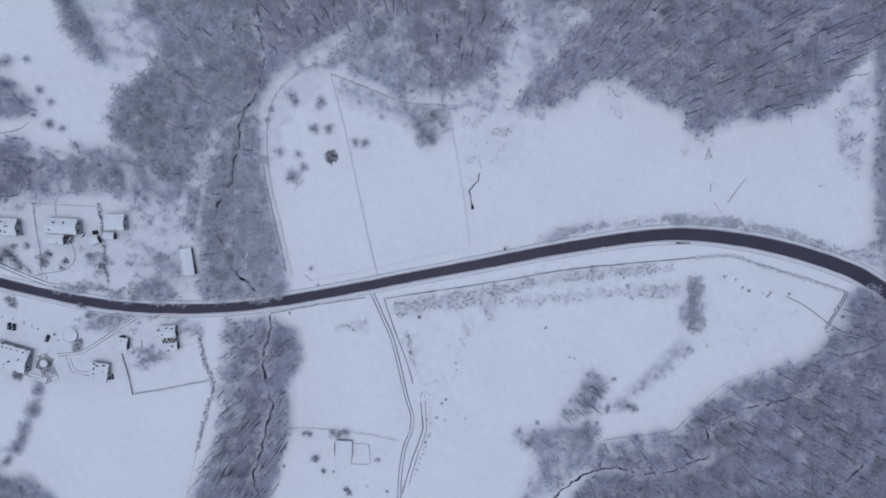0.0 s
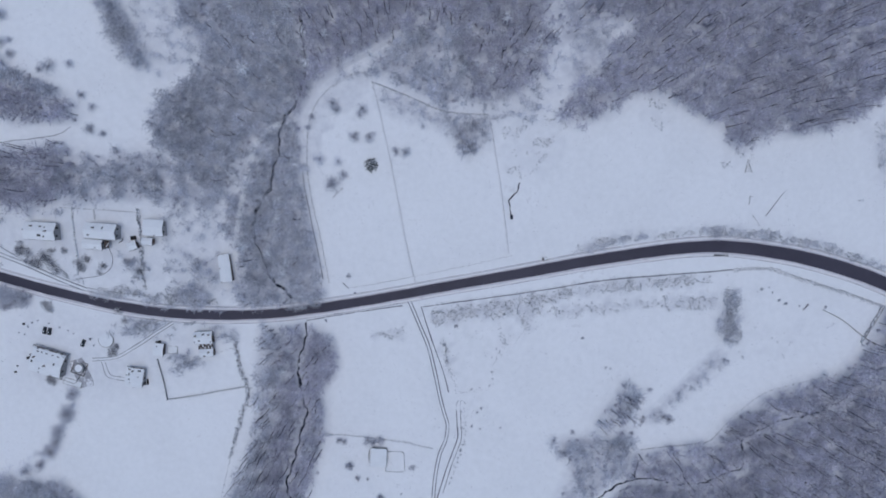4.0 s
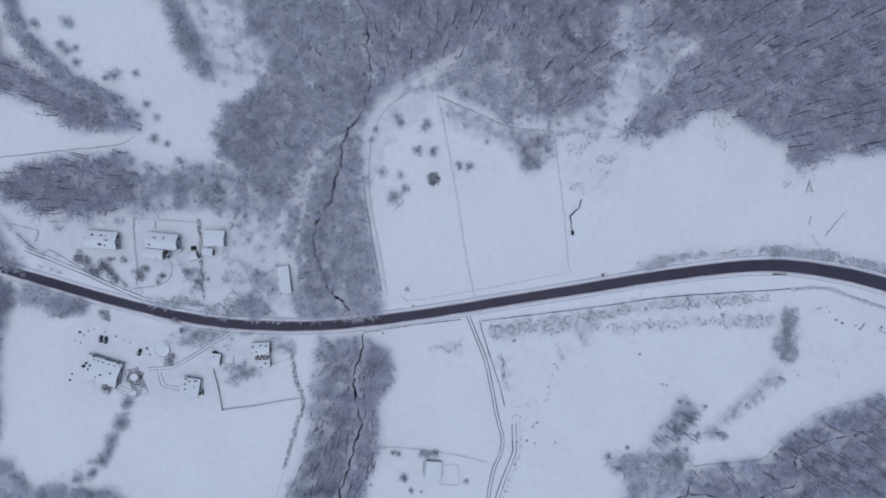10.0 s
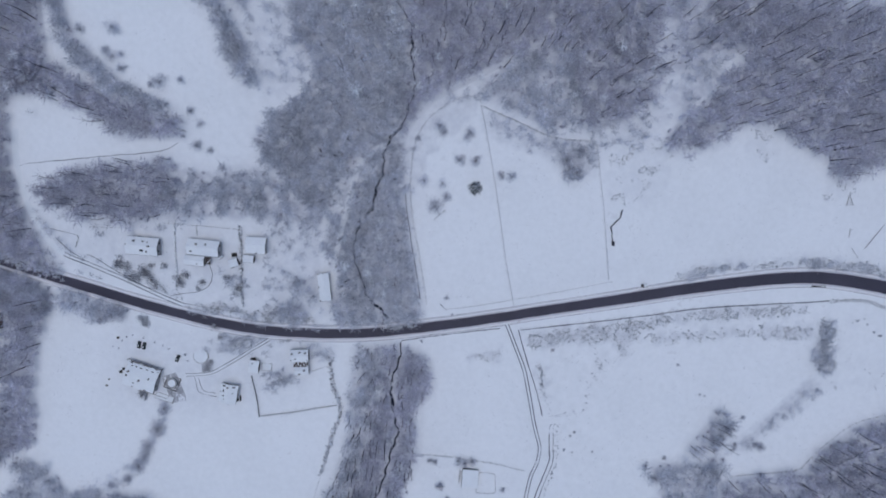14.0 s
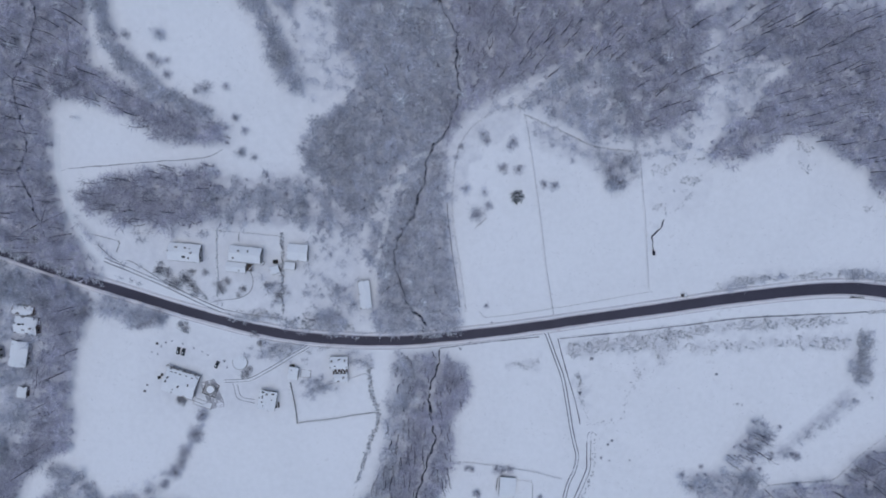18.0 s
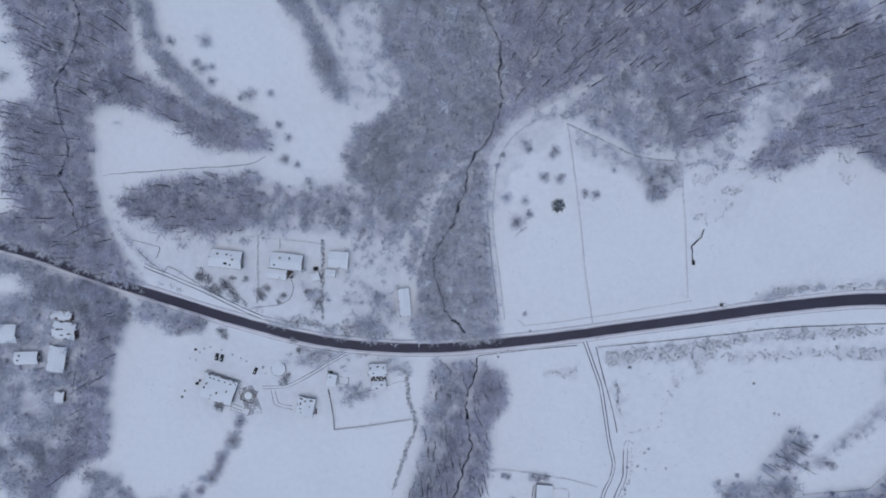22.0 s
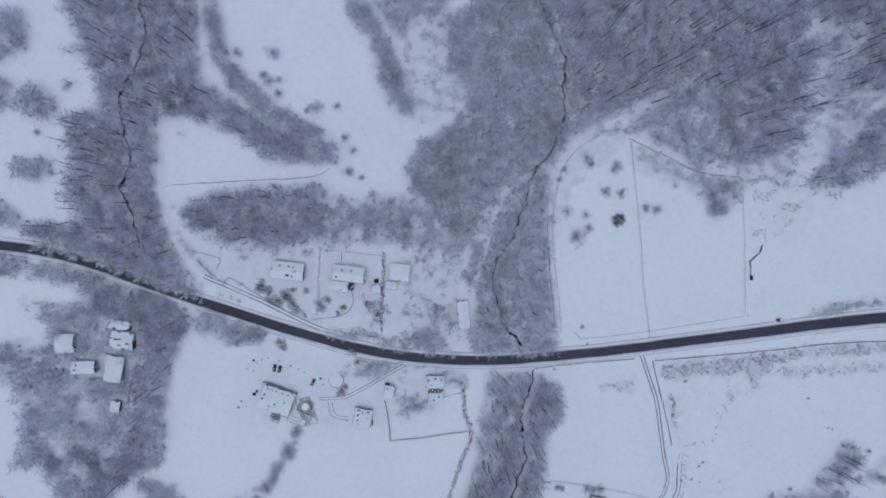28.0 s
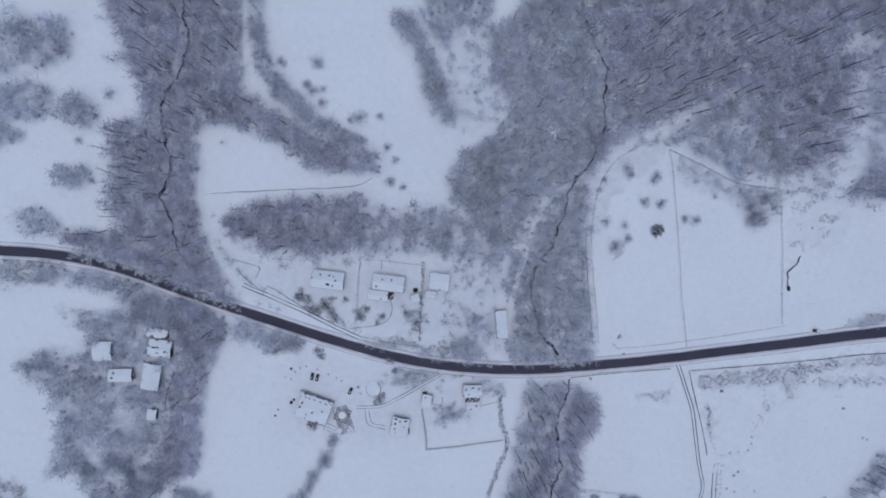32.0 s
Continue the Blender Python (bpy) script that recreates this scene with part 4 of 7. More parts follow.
wood("south_stream_wood", 3.0, 3.0, 0.1, 1.0, TALL, [(-112.0, -43.3), (-99.4, -42.7), (-90.0, -47.0), (-86.0, -57.0), (-85.0, -68.0), (-87.0, -74.0), (-92.5, -79.0), (-92.5, -106.0), (-97.0, -124.0), (-105.4, -154.7), (-108.5, -179.3), (-140.0, -179.3), (-135.0, -150.0), (-128.0, -125.0), (-121.3, -102.0), (-119.6, -79.4), (-114.5, -63.8)])
wood("frost_wood", 3.0, 3.5, 0.5, 0.9, BROAD, [(-128.8, -43.3), (-112.0, -43.3), (-114.5, -63.8), (-119.6, -79.4), (-121.3, -102.0), (-128.0, -125.0), (-135.0, -150.0), (-140.0, -179.3), (-156.8, -179.3), (-154.4, -152.7), (-145.0, -138.6), (-138.0, -122.9), (-134.0, -103.7), (-131.5, -84.5), (-130.0, -67.2)])
wood("lane_wood", 3.3, 3.5, 0.35, 0.75, BROAD, [(-66.0, 108.0), (-36.0, 124.0), (0.0, 138.0), (48.0, 163.0), (40.0, 147.0), (12.0, 140.0), (-18.0, 126.0), (-40.0, 114.0), (-56.0, 104.0)])
wood("south_wood", 3.0, 3.0, 0.32, 1.0, TALL, [(231.4, -24.1), (240.0, -23.8), (256.4, -31.9), (303.0, -64.4), (332.0, -169.6), (67.3, -173.7), (73.7, -148.1), (85.1, -134.4), (91.5, -115.7), (99.6, -112.9), (137.1, -106.5), (141.8, -99.0), (156.1, -86.3), (171.9, -75.5), (207.0, -64.8), (214.8, -59.8), (219.2, -51.6), (228.5, -34.5)])
wood("west_wood", 3.1, 3.0, 0.22, 1.0, TALL, [(-374.1, 166.8), (-295.7, 171.5), (-295.7, 138.9), (-295.1, 122.2), (-297.2, 105.1), (-306.6, 96.0), (-317.5, 94.0), (-322.4, 80.5), (-322.2, 59.4), (-321.6, 42.4), (-314.8, 22.3), (-305.2, 5.1), (-299.3, -6.0), (-338.4, 4.5), (-366.8, 15.0), (-385.5, 20.9), (-403.9, 26.7), (-391.2, 30.1), (-366.1, 30.1), (-369.1, 45.6), (-367.5, 65.6), (-369.5, 82.0), (-367.0, 88.5), (-355.0, 93.0), (-348.8, 96.8), (-349.9, 111.5), (-356.3, 119.2), (-359.2, 130.3), (-362.9, 139.5), (-368.0, 152.0)])
wood("village_strip", 3.0, 2.5, 0.15, 1.0, TALL, [(-338.6, -2.1), (-306.0, -13.1), (-307.7, -26.7), (-315.4, -40.9), (-322.0, -76.2), (-319.1, -93.7), (-324.0, -110.2), (-337.5, -117.2), (-349.3, -128.0), (-359.2, -157.6), (-379.8, -158.9), (-356.3, -117.6), (-344.5, -95.4), (-339.4, -63.3), (-333.2, -35.3)])
wood("village_wood", 3.2, 3.5, 0.72, 0.85, BROAD, [(-371.3, -17.5), (-338.7, -8.7), (-334.2, -35.4), (-340.1, -63.4), (-345.2, -95.5), (-358.0, -117.8), (-390.2, -116.2), (-412.2, -116.8), (-403.2, -90.3), (-405.9, -66.0), (-409.0, -63.7), (-418.0, -61.0), (-424.0, -51.4), (-421.0, -45.7), (-411.0, -41.0), (-401.0, -39.0), (-395.6, -43.0), (-389.0, -45.0), (-388.1, -32.0)])
wood("roadside_wood", 3.0, 3.0, 0.1, 0.95, BROAD, [(-411.4, 8.9), (-376.7, 7.3), (-354.5, 2.8), (-328.9, -6.4), (-306.0, -13.1), (-307.7, -28.4), (-329.2, -28.2), (-355.2, -19.8), (-371.0, -4.5), (-396.0, 1.5)])
wood("hedge_wood", 2.7, 1.2, 0.1, 1.0, BROAD, [(-293.6, 170.4), (-287.1, 170.6), (-286.3, 154.4), (-284.1, 141.8), (-282.3, 132.4), (-278.6, 122.0), (-269.8, 113.3), (-262.8, 106.2), (-252.4, 98.4), (-242.1, 94.0), (-228.5, 88.2), (-233.6, 81.2), (-247.3, 87.1), (-259.5, 93.2), (-270.1, 101.1), (-279.8, 109.9), (-287.6, 121.1), (-290.8, 132.3), (-292.7, 141.7), (-292.3, 154.3)])
wood("hedge_wood", 3.0, 1.5, 0.1, 1.0, TALL, [(-294.4, 108.0), (-284.5, 105.8), (-270.2, 96.2), (-256.0, 90.1), (-242.1, 86.6), (-221.8, 80.4), (-219.2, 72.8), (-256.4, 70.7), (-265.3, 78.9), (-276.0, 85.6), (-291.6, 88.6), (-297.8, 93.7), (-318.5, 91.5), (-315.4, 104.1), (-306.2, 109.3)])
wood("corner_thicket", 2.6, 1.0, 0.0, 1.0, BROAD, [(-12.5, 63.5), (-7.0, 64.0), (-5.5, 58.5), (-10.0, 56.5)])
wood("middle_wood", 3.1, 3.0, 0.2, 1.0, TALL, [(-308.1, 43.3), (-283.0, 53.7), (-254.6, 57.7), (-228.7, 60.3), (-226.7, 48.3), (-229.3, 35.8), (-241.4, 27.2), (-266.7, 24.9), (-292.7, 30.1), (-304.0, 34.1)])
wood("house_wood", 3.4, 4.0, 0.62, 0.78, BROAD, [(-230.1, 58.7), (-211.7, 55.5), (-184.0, 59.1), (-164.0, 48.0), (-150.0, 36.2), (-152.4, 26.3), (-178.7, 29.5), (-210.4, 29.2), (-235.2, 27.0)])
wood("garden_thicket", 4.0, 4.0, 0.55, 0.6, YOUNG, [(-241.9, 42.7), (-223.8, 51.6), (-184.0, 59.1), (-163.7, 44.9), (-149.7, 33.0), (-148.8, 3.4), (-141.4, -23.3), (-160.9, -31.1), (-194.4, -25.9), (-175.4, -14.8), (-183.6, 8.1), (-178.5, 27.9), (-210.5, 32.3), (-241.5, 30.3)])
wood("hedgerow", 2.5, 1.5, 0.0, 1.0, BROAD, [(-219.4, 156.1), (-205.2, 151.5), (-194.3, 129.1), (-187.4, 115.5), (-183.4, 102.8), (-189.4, 100.8), (-200.1, 117.1), (-204.9, 136.3), (-216.4, 143.3)])
wood("corner_thicket", 3.6, 3.5, 0.5, 0.7, YOUNG, [(-26.3, 78.0), (3.4, 79.1), (1.9, 67.9), (-6.0, 56.6), (-12.3, 57.2), (-15.4, 67.9), (-24.8, 71.0)])
wood("gap_scrub", 3.0, 4.0, 0.75, 0.85, YOUNG, [(5.0, 81.5), (26.6, 99.3), (44.8, 116.8), (53.2, 145.5), (83.5, 145.5), (66.2, 116.8), (58.9, 102.2), (36.1, 84.4), (23.8, 73.9)])
wood("west_scrub", 3.2, 3.0, 0.5, 0.75, BROAD, [(-427.3, 138.2), (-398.6, 139.7), (-382.2, 135.4), (-386.7, 124.0), (-400.5, 114.1), (-430.0, 111.2)])
wood("west_scrub", 3.2, 2.5, 0.5, 0.75, BROAD, [(-430.5, 106.4), (-406.9, 108.6), (-395.6, 102.3), (-397.9, 92.0), (-411.7, 87.3), (-432.6, 85.9)])
wood("west_scrub", 2.9, 2.0, 0.15, 0.95, BROAD, [(-432.9, 83.3), (-415.4, 85.6), (-414.0, 77.8), (-434.0, 72.6)])
wood("tree_clump", 3.1, 2.0, 0.3, 0.8, BROAD, [(-391.3, 100.5), (-380.8, 102.7), (-374.5, 99.4), (-374.2, 89.8), (-381.9, 85.5), (-390.7, 88.7), (-393.2, 95.2)])
wood("tree_clump", 3.1, 2.0, 0.3, 0.8, BROAD, [(-397.1, 64.3), (-383.2, 66.4), (-378.0, 63.2), (-381.4, 57.5), (-391.7, 54.4), (-397.9, 57.6)])
wood("tree_clump", 3.0, 2.0, 0.3, 0.9, BROAD, [(-420.7, 38.9), (-406.5, 42.0), (-397.8, 34.8), (-395.0, 30.2), (-413.9, 28.1), (-421.6, 31.7)])
wood("top_scrub", 3.4, 4.0, 0.2, 0.9, BROAD, [(-207.9, 171.7), (-168.6, 176.7), (-168.2, 154.5), (-187.2, 146.8), (-193.8, 134.8), (-202.4, 153.3)])
wood("clearing_scrub", 3.3, 4.0, 0.3, 0.75, YOUNG, [(-193.8, 147.9), (-178.7, 153.7), (-163.2, 153.2), (-161.8, 125.8), (-150.0, 118.2), (-153.7, 111.5), (-165.1, 98.6), (-182.0, 97.1), (-186.3, 112.8)])
wood("hatch_thicket", 3.8, 1.5, 0.1, 0.85, BROAD, [(86.0, -67.9), (93.9, -81.2), (88.6, -93.6), (80.0, -99.3), (73.4, -100.5), (70.1, -94.9), (76.5, -84.7)])
wood("creek_thicket", 2.8, 1.5, 0.1, 0.85, BROAD, [(78.9, -101.5), (85.5, -99.2), (89.9, -101.4), (87.8, -109.3), (77.9, -109.4)])
wood("creek_thicket", 3.3, 4.0, 0.6, 0.7, BROAD, [(44.1, -107.0), (63.9, -103.1), (87.0, -106.1), (90.7, -124.6), (77.6, -129.9), (64.6, -146.4), (44.0, -150.0), (54.4, -123.6)])
wood("field_veil_scrub", 2.3, 1.5, 0.0, 0.55, LOW_YOUNG, [(138.9, -51.8), (147.1, -55.8), (129.8, -71.8), (113.8, -85.2), (104.3, -95.4), (97.7, -92.1), (110.5, -81.9), (123.2, -68.5)])
wood("roadside_thicket", 3.2, 2.5, 0.25, 0.85, BROAD, [(-299.3, -12.6), (-292.7, -15.5), (-282.7, -16.4), (-259.5, -23.0), (-261.1, -29.2), (-279.3, -33.0), (-289.3, -27.0), (-302.7, -23.0)])
wood("roadside_scrub", 3.4, 2.0, 0.2, 0.7, YOUNG, [(-220.7, -21.1), (-194.6, -22.5), (-161.2, -27.0), (-140.9, -28.5), (-140.6, -31.9), (-167.6, -31.4), (-194.3, -28.6), (-220.5, -24.5)])
wood("field_thicket", 2.2, 0.8, 0.1, 0.95, YOUNG, [(138.8, -16.5), (146.4, -15.8), (148.1, -32.1), (148.4, -46.8), (140.7, -47.9), (136.2, -39.3), (136.6, -32.8), (139.0, -30.5)])
wood("verge_scrub", 2.9, 2.5, 0.25, 0.85, YOUNG, [(-452.1, 9.5), (-414.2, 13.6), (-395.6, 9.9), (-398.6, 1.3), (-418.6, -3.3), (-453.4, -2.9)])
wood("verge_scrub", 2.7, 2.0, 0.15, 0.9, YOUNG, [(-407.0, 25.9), (-369.2, 32.1), (-363.2, 25.5), (-394.8, 22.5)])
wood("paddock_edge", 3.4, 3.0, 0.4, 0.75, YOUNG, [(-60.5, 96.2), (-37.4, 87.8), (-11.1, 82.7), (14.4, 85.0), (21.6, 80.8), (6.5, 74.5), (-22.5, 73.8), (-45.7, 79.5), (-60.7, 86.3)])
wood("bank_hedge", 2.5, 1.0, 0.3, 0.8, YOUNG, [(53.5, 4.2), (72.5, 11.9), (94.8, 14.4), (94.8, 11.9), (72.6, 8.4), (61.5, 3.5)])
wood("bank_hedge", 2.6, 1.0, 0.5, 0.8, YOUNG, [(121.6, 19.1), (151.7, 18.2), (174.1, 15.0), (196.5, 9.9), (212.7, 4.2), (228.9, -1.3), (227.6, -4.2), (209.8, 1.0), (190.4, 7.0), (164.7, 12.1), (142.4, 14.1), (121.8, 15.0)])
wood("lane_scrub", 3.2, 3.0, 0.35, 0.8, YOUNG, [(-313.0, 29.4), (-297.1, 19.0), (-284.4, 5.8), (-259.8, -4.2), (-273.3, -7.2), (-298.3, 0.6), (-310.8, 13.6)])
wood("corner_scrub", 3.3, 3.0, 0.4, 0.75, BROAD, [(-337.4, -119.4), (-320.2, -122.1), (-306.6, -134.1), (-301.6, -150.1), (-345.3, -152.2), (-333.6, -131.8)])
wood("path_scrub", 3.4, 3.0, 0.3, 0.8, BROAD, [(-139.8, 49.7), (-130.0, 66.2), (-120.4, 68.5), (-124.3, 58.8), (-133.9, 40.5), (-145.1, 36.5)])
wood("bend_scrub", 2.6, 2.0, 0.1, 0.9, YOUNG, [(229.0, -1.6), (242.8, 4.1), (261.2, -9.3), (275.5, -31.9), (262.5, -27.0), (245.6, -13.1)])
wood("garden_scrub", 4.6, 3.0, 0.4, 0.6, YOUNG, [(-211.9, 2.4), (-193.0, 9.3), (-191.0, -13.5), (-203.8, -17.1)])
wood("garden_scrub", 4.6, 3.0, 0.35, 0.65, YOUNG, [(-183.7, 9.6), (-161.3, 24.6), (-159.1, -16.1), (-181.8, -21.6)])
wood("garden_scrub", 4.2, 2.0, 0.3, 0.7, YOUNG, [(-274.2, 25.2), (-228.4, 26.3), (-228.9, 21.0), (-275.1, 18.6)])
wood("garden_scrub", 2.6, 2.0, 0.15, 0.9, YOUNG, [(-183.6, -60.7), (-169.6, -54.2), (-164.8, -62.0), (-173.3, -70.8), (-181.6, -71.7)])
wood("verge_scrub", 3.0, 2.0, 0.2, 0.85, YOUNG, [(-280.1, -23.2), (-262.8, -24.6), (-260.0, -30.5), (-274.1, -33.1)])
wood("garden_scrub", 4.6, 3.0, 0.4, 0.5, YOUNG, [(-312.0, 46.5), (-269.2, 46.8), (-273.3, 29.6), (-300.4, 22.0), (-308.3, 27.9)])
wood("village_wood", 3.2, 3.5, 0.65, 0.85, BROAD, [(-394.9, -103.5), (-362.8, -103.2), (-356.0, -118.9), (-362.7, -137.4), (-385.0, -138.8), (-391.7, -121.2)])
wood("yard_scrub", 3.4, 2.5, 0.2, 0.75, YOUNG, [(-213.0, -39.4), (-187.3, -41.2), (-174.6, -44.6), (-183.4, -53.1), (-204.2, -47.9), (-217.4, -49.5)])
wood("orchard_scrub", 3.2, 2.0, 0.2, 0.8, YOUNG, [(-183.9, -60.0), (-162.3, -58.3), (-159.3, -63.5), (-176.3, -70.3), (-186.2, -68.6)])
wood("field_edge_wood", 2.9, 2.5, 0.05, 1.0, BROAD, [(-300.0, -141.0), (-288.9, -139.7), (-274.6, -138.3), (-260.5, -139.4), (-250.6, -140.2), (-248.1, -145.9), (-236.0, -155.0), (-245.0, -172.0), (-300.0, -172.0)])
wood("house_scrub", 2.6, 1.5, 0.1, 0.9, YOUNG, [(-169.0, -44.6), (-164.3, -40.1), (-154.2, -41.4), (-142.4, -43.5), (-142.9, -50.5), (-152.9, -51.7), (-154.9, -44.0), (-166.5, -45.9)])
wood("yard_scrub", 2.9, 2.5, 0.2, 0.8, YOUNG, [(-212.6, -41.3), (-203.8, -37.5), (-184.2, -35.9), (-180.7, -40.8), (-190.4, -48.1), (-208.4, -48.4)])
wood("roadside_scrub", 3.0, 2.0, 0.15, 0.9, BROAD, [(-181.4, -23.0), (-168.6, -18.2), (-158.7, -19.4), (-157.4, -28.7), (-176.2, -30.4)])
wood("garden_scrub", 3.2, 2.5, 0.25, 0.85, BROAD, [(-169.8, -9.0), (-163.6, -2.1), (-151.4, -1.5), (-149.2, -11.4), (-158.8, -16.9)])
wood("garden_scrub", 3.4, 2.5, 0.3, 0.8, YOUNG, [(-203.7, -4.0), (-187.8, -3.3), (-188.3, -13.2), (-201.1, -13.8)])
wood("lane_veil_scrub", 2.6, 2.0, 0.3, 0.8, LOW_YOUNG, [(-112.0, 107.0), (-99.0, 110.0), (-90.0, 101.0), (-98.0, 90.0), (-103.5, 78.0), (-105.0, 60.0), (-111.5, 55.0), (-113.0, 70.0), (-107.0, 82.0), (-102.0, 94.0)])
wood("paddock_veil_scrub", 2.6, 2.0, 0.3, 0.8, LOW_YOUNG, [(-59.0, 94.0), (-38.0, 86.5), (-20.0, 79.5), (2.0, 79.0), (4.0, 66.0), (-4.0, 62.0), (-18.0, 68.0), (-24.0, 74.0), (-42.0, 78.0), (-56.0, 84.0)])
wood("fence_veil_scrub", 2.6, 2.0, 0.3, 0.8, LOW_YOUNG, [(-59.0, 100.0), (-40.0, 93.0), (-17.0, 85.0), (3.0, 83.0), (25.0, 91.0), (25.0, 98.0), (-8.0, 90.0), (-40.0, 99.0), (-56.0, 106.0)])
wood("village_veil_scrub", 2.5, 2.5, 0.2, 0.85, YOUNG, [(-360.0, -12.0), (-345.0, -1.0), (-330.0, -5.0), (-310.0, -12.0), (-310.0, -21.0), (-327.0, -17.0), (-337.0, -19.0), (-352.0, -22.0), (-365.0, -21.0), (-376.0, -33.0), (-393.0, -24.0), (-391.0, -17.0)])
wood("gap_wood", 3.6, 3.0, 0.35, 0.85, TALL, [(57.0, 158.9), (66.8, 164.4), (92.8, 162.7), (94.7, 151.2), (88.0, 144.1), (87.1, 128.8), (72.8, 127.1), (57.9, 130.4), (45.9, 138.2), (61.2, 143.3)])
wood("gap_veil_scrub", 2.8, 3.0, 0.4, 0.8, LOW_YOUNG, [(-5.0, 141.0), (16.0, 158.0), (60.0, 170.0), (75.0, 160.0), (66.0, 125.0), (68.0, 112.0), (52.0, 96.0), (38.0, 98.0), (48.0, 115.0), (52.0, 135.0), (35.0, 140.0), (28.0, 150.0)])
# stands whose trees can be told apart: label of each tree and its group
SINGLE = {"garden_scrub": ("bare young garden tree dusted with snow", "garden trees"),
          "yard_scrub": ("bare bushy tree beside a farmyard", "yard trees"), "house_scrub": ("bare bushy tree beside a farmyard", "yard trees"),
          "orchard_scrub": ("leafless orchard tree in a fenced yard", "orchard trees"), "hatch_thicket": ("bare frosted tree of a small stand in a field", "stand trees"),
          "corner_thicket": ("bare tree at the corner of a paddock", "corner trees"),
          "field_thicket": ("leafless bush in a row across a field", "field bushes"), "bush_patch": ("leafless bush at the edge of a meadow", "meadow bushes"),
          "lane_scrub": ("leafless bush beside the village lane", "lane bushes")}
# the other stands: name, label and category of the whole
STAND = {"scrub": ("scrub", "leafless snow-dusted bushes scattered over the snow", "scrub"), "thicket": ("thicket", "dense leafless thicket dusted with snow", "thicket"),
         "hedge": ("hedge", "low leafless hedge on the road bank", "hedge"), "hedgerow": ("hedgerow", "strip of bare frosted trees down a snowy slope", "hedgerow"),
         "wood": ("woodland", "bare frosted winter trees standing close together", "woodland"), "clump": ("tree_clump", "clump of bare frosted trees on a snowy slope", "trees"), "edge": ("scrub", "young bare trees below a paddock fence", "scrub"),
         "strip": ("woodland", "strip of bare dark trees beside a village", "woodland")}
SINGLES = {}
for k, (nm, gap, ragged, gaps, keep, models, poly) in enumerate(WOODS):
    spots = scatter(poly, gap + (0 if models is YOUNG or models is LOW_YOUNG else 0.35 if models is TALL else 0.3), 100 + 7 * k, ragged, gaps, keep)
    name, label, category = STAND.get(nm.split("_")[-1], STAND["wood"])
    if nm in SINGLE:
        SINGLES.setdefault((*SINGLE[nm], models is YOUNG), []).extend((float(x), float(y), float(spots[2].uniform(0.75, 1.2))) for x, y in zip(*spots[:2]))
    elif models is TALL:
        planted(name, label, category, [spots], COMMON, [BARK, TWIG])
        dense_at = {"village_strip": 0.6, "south_stream_wood": -0.1, "south_wood": -0.15}.get(nm, 0.12)
        planted("tall_trees", "tall dark-trunked bare trees above the wood", "woodland", [scatter(poly, 4.3, 300 + 7 * k, ragged, gaps, keep, 1.3, dense_at)], TALL[:8] if nm == "south_wood" else TALL, [BARK, TWIG])
    else:
        planted(name, label, category, [spots], models, [STEM, FROST_TWIG])
    if nm in ("valley_wood", "stream_wood", "frost_wood", "hatch_thicket"):
        step, dense_at = {"frost_wood": (3.3, -0.2), "hatch_thicket": (5.0, -2.0)}.get(nm, (5.2, 0.5))
        planted("tall_trees", "tall dark-trunked bare trees above the wood", "woodland", [scatter(poly, step, 300 + 7 * k, ragged, gaps, keep, 1.3, dense_at)], TALL[:9], [BARK, TWIG])
    if models is not YOUNG and models is not LOW_YOUNG:
        planted("undergrowth", "leafless undergrowth poking through the snow of a wood", "undergrowth", [scatter(poly, 3.8, 500 + 7 * k, ragged, gaps, keep)], BUSHES, [STEM, TWIG])


# outlines of scrub and of faint scrub
BRUSH = []
BRUSH.append([(-30.9, -30.9), (-7.9, -26.5), (15.0, -23.2), (31.2, -20.2), (57.1, -14.9), (89.2, -11.0), (130.7, -8.1), (130.9, -11.9), (89.4, -16.5), (57.2, -20.8), (37.8, -26.4), (31.4, -35.7), (27.6, -44.0), (23.3, -37.7), (19.9, -31.4), (5.2, -35.7), (-14.5, -36.5), (-26.0, -39.8)])
BRUSH.append([(36.2, -29.7), (57.3, -26.4), (89.6, -23.7), (131.2, -20.0), (137.8, -23.0), (134.7, -27.2), (89.7, -27.6), (57.4, -31.0), (47.7, -34.3)])
BRUSH.append([(-23.4, -49.2), (-20.5, -48.5), (-15.3, -67.7), (-17.9, -67.7)])
BRUSH.append([(138.8, -16.5), (146.4, -15.8), (148.1, -32.1), (148.4, -46.8), (140.7, -47.9)])
BRUSH.append([(-64.5, -45.2), (-54.3, -43.7), (-44.3, -40.6), (-42.6, -42.6), (-52.7, -46.8), (-62.9, -48.2)])
BRUSH.append([(50.3, 4.2), (69.3, 12.2), (88.4, 14.4), (123.3, 17.2), (123.4, 14.4), (94.8, 11.9), (72.6, 8.7), (56.7, 2.9)])
BRUSH.append([(121.6, 19.5), (151.7, 18.2), (170.9, 15.3), (193.3, 10.5), (209.5, 5.1), (228.9, -1.3), (227.6, -4.8), (206.6, 1.6), (190.4, 7.0), (164.7, 12.1), (142.5, 13.4), (123.4, 14.1)])
BRUSH.append([(-192.4, -23.7), (-179.6, -21.6), (-153.6, -26.5), (-153.5, -29.2), (-173.1, -30.5), (-186.0, -28.6)])
BRUSH.append([(-205.4, -37.6), (-182.8, -35.2), (-166.5, -40.5), (-179.5, -43.6), (-200.7, -46.0)])
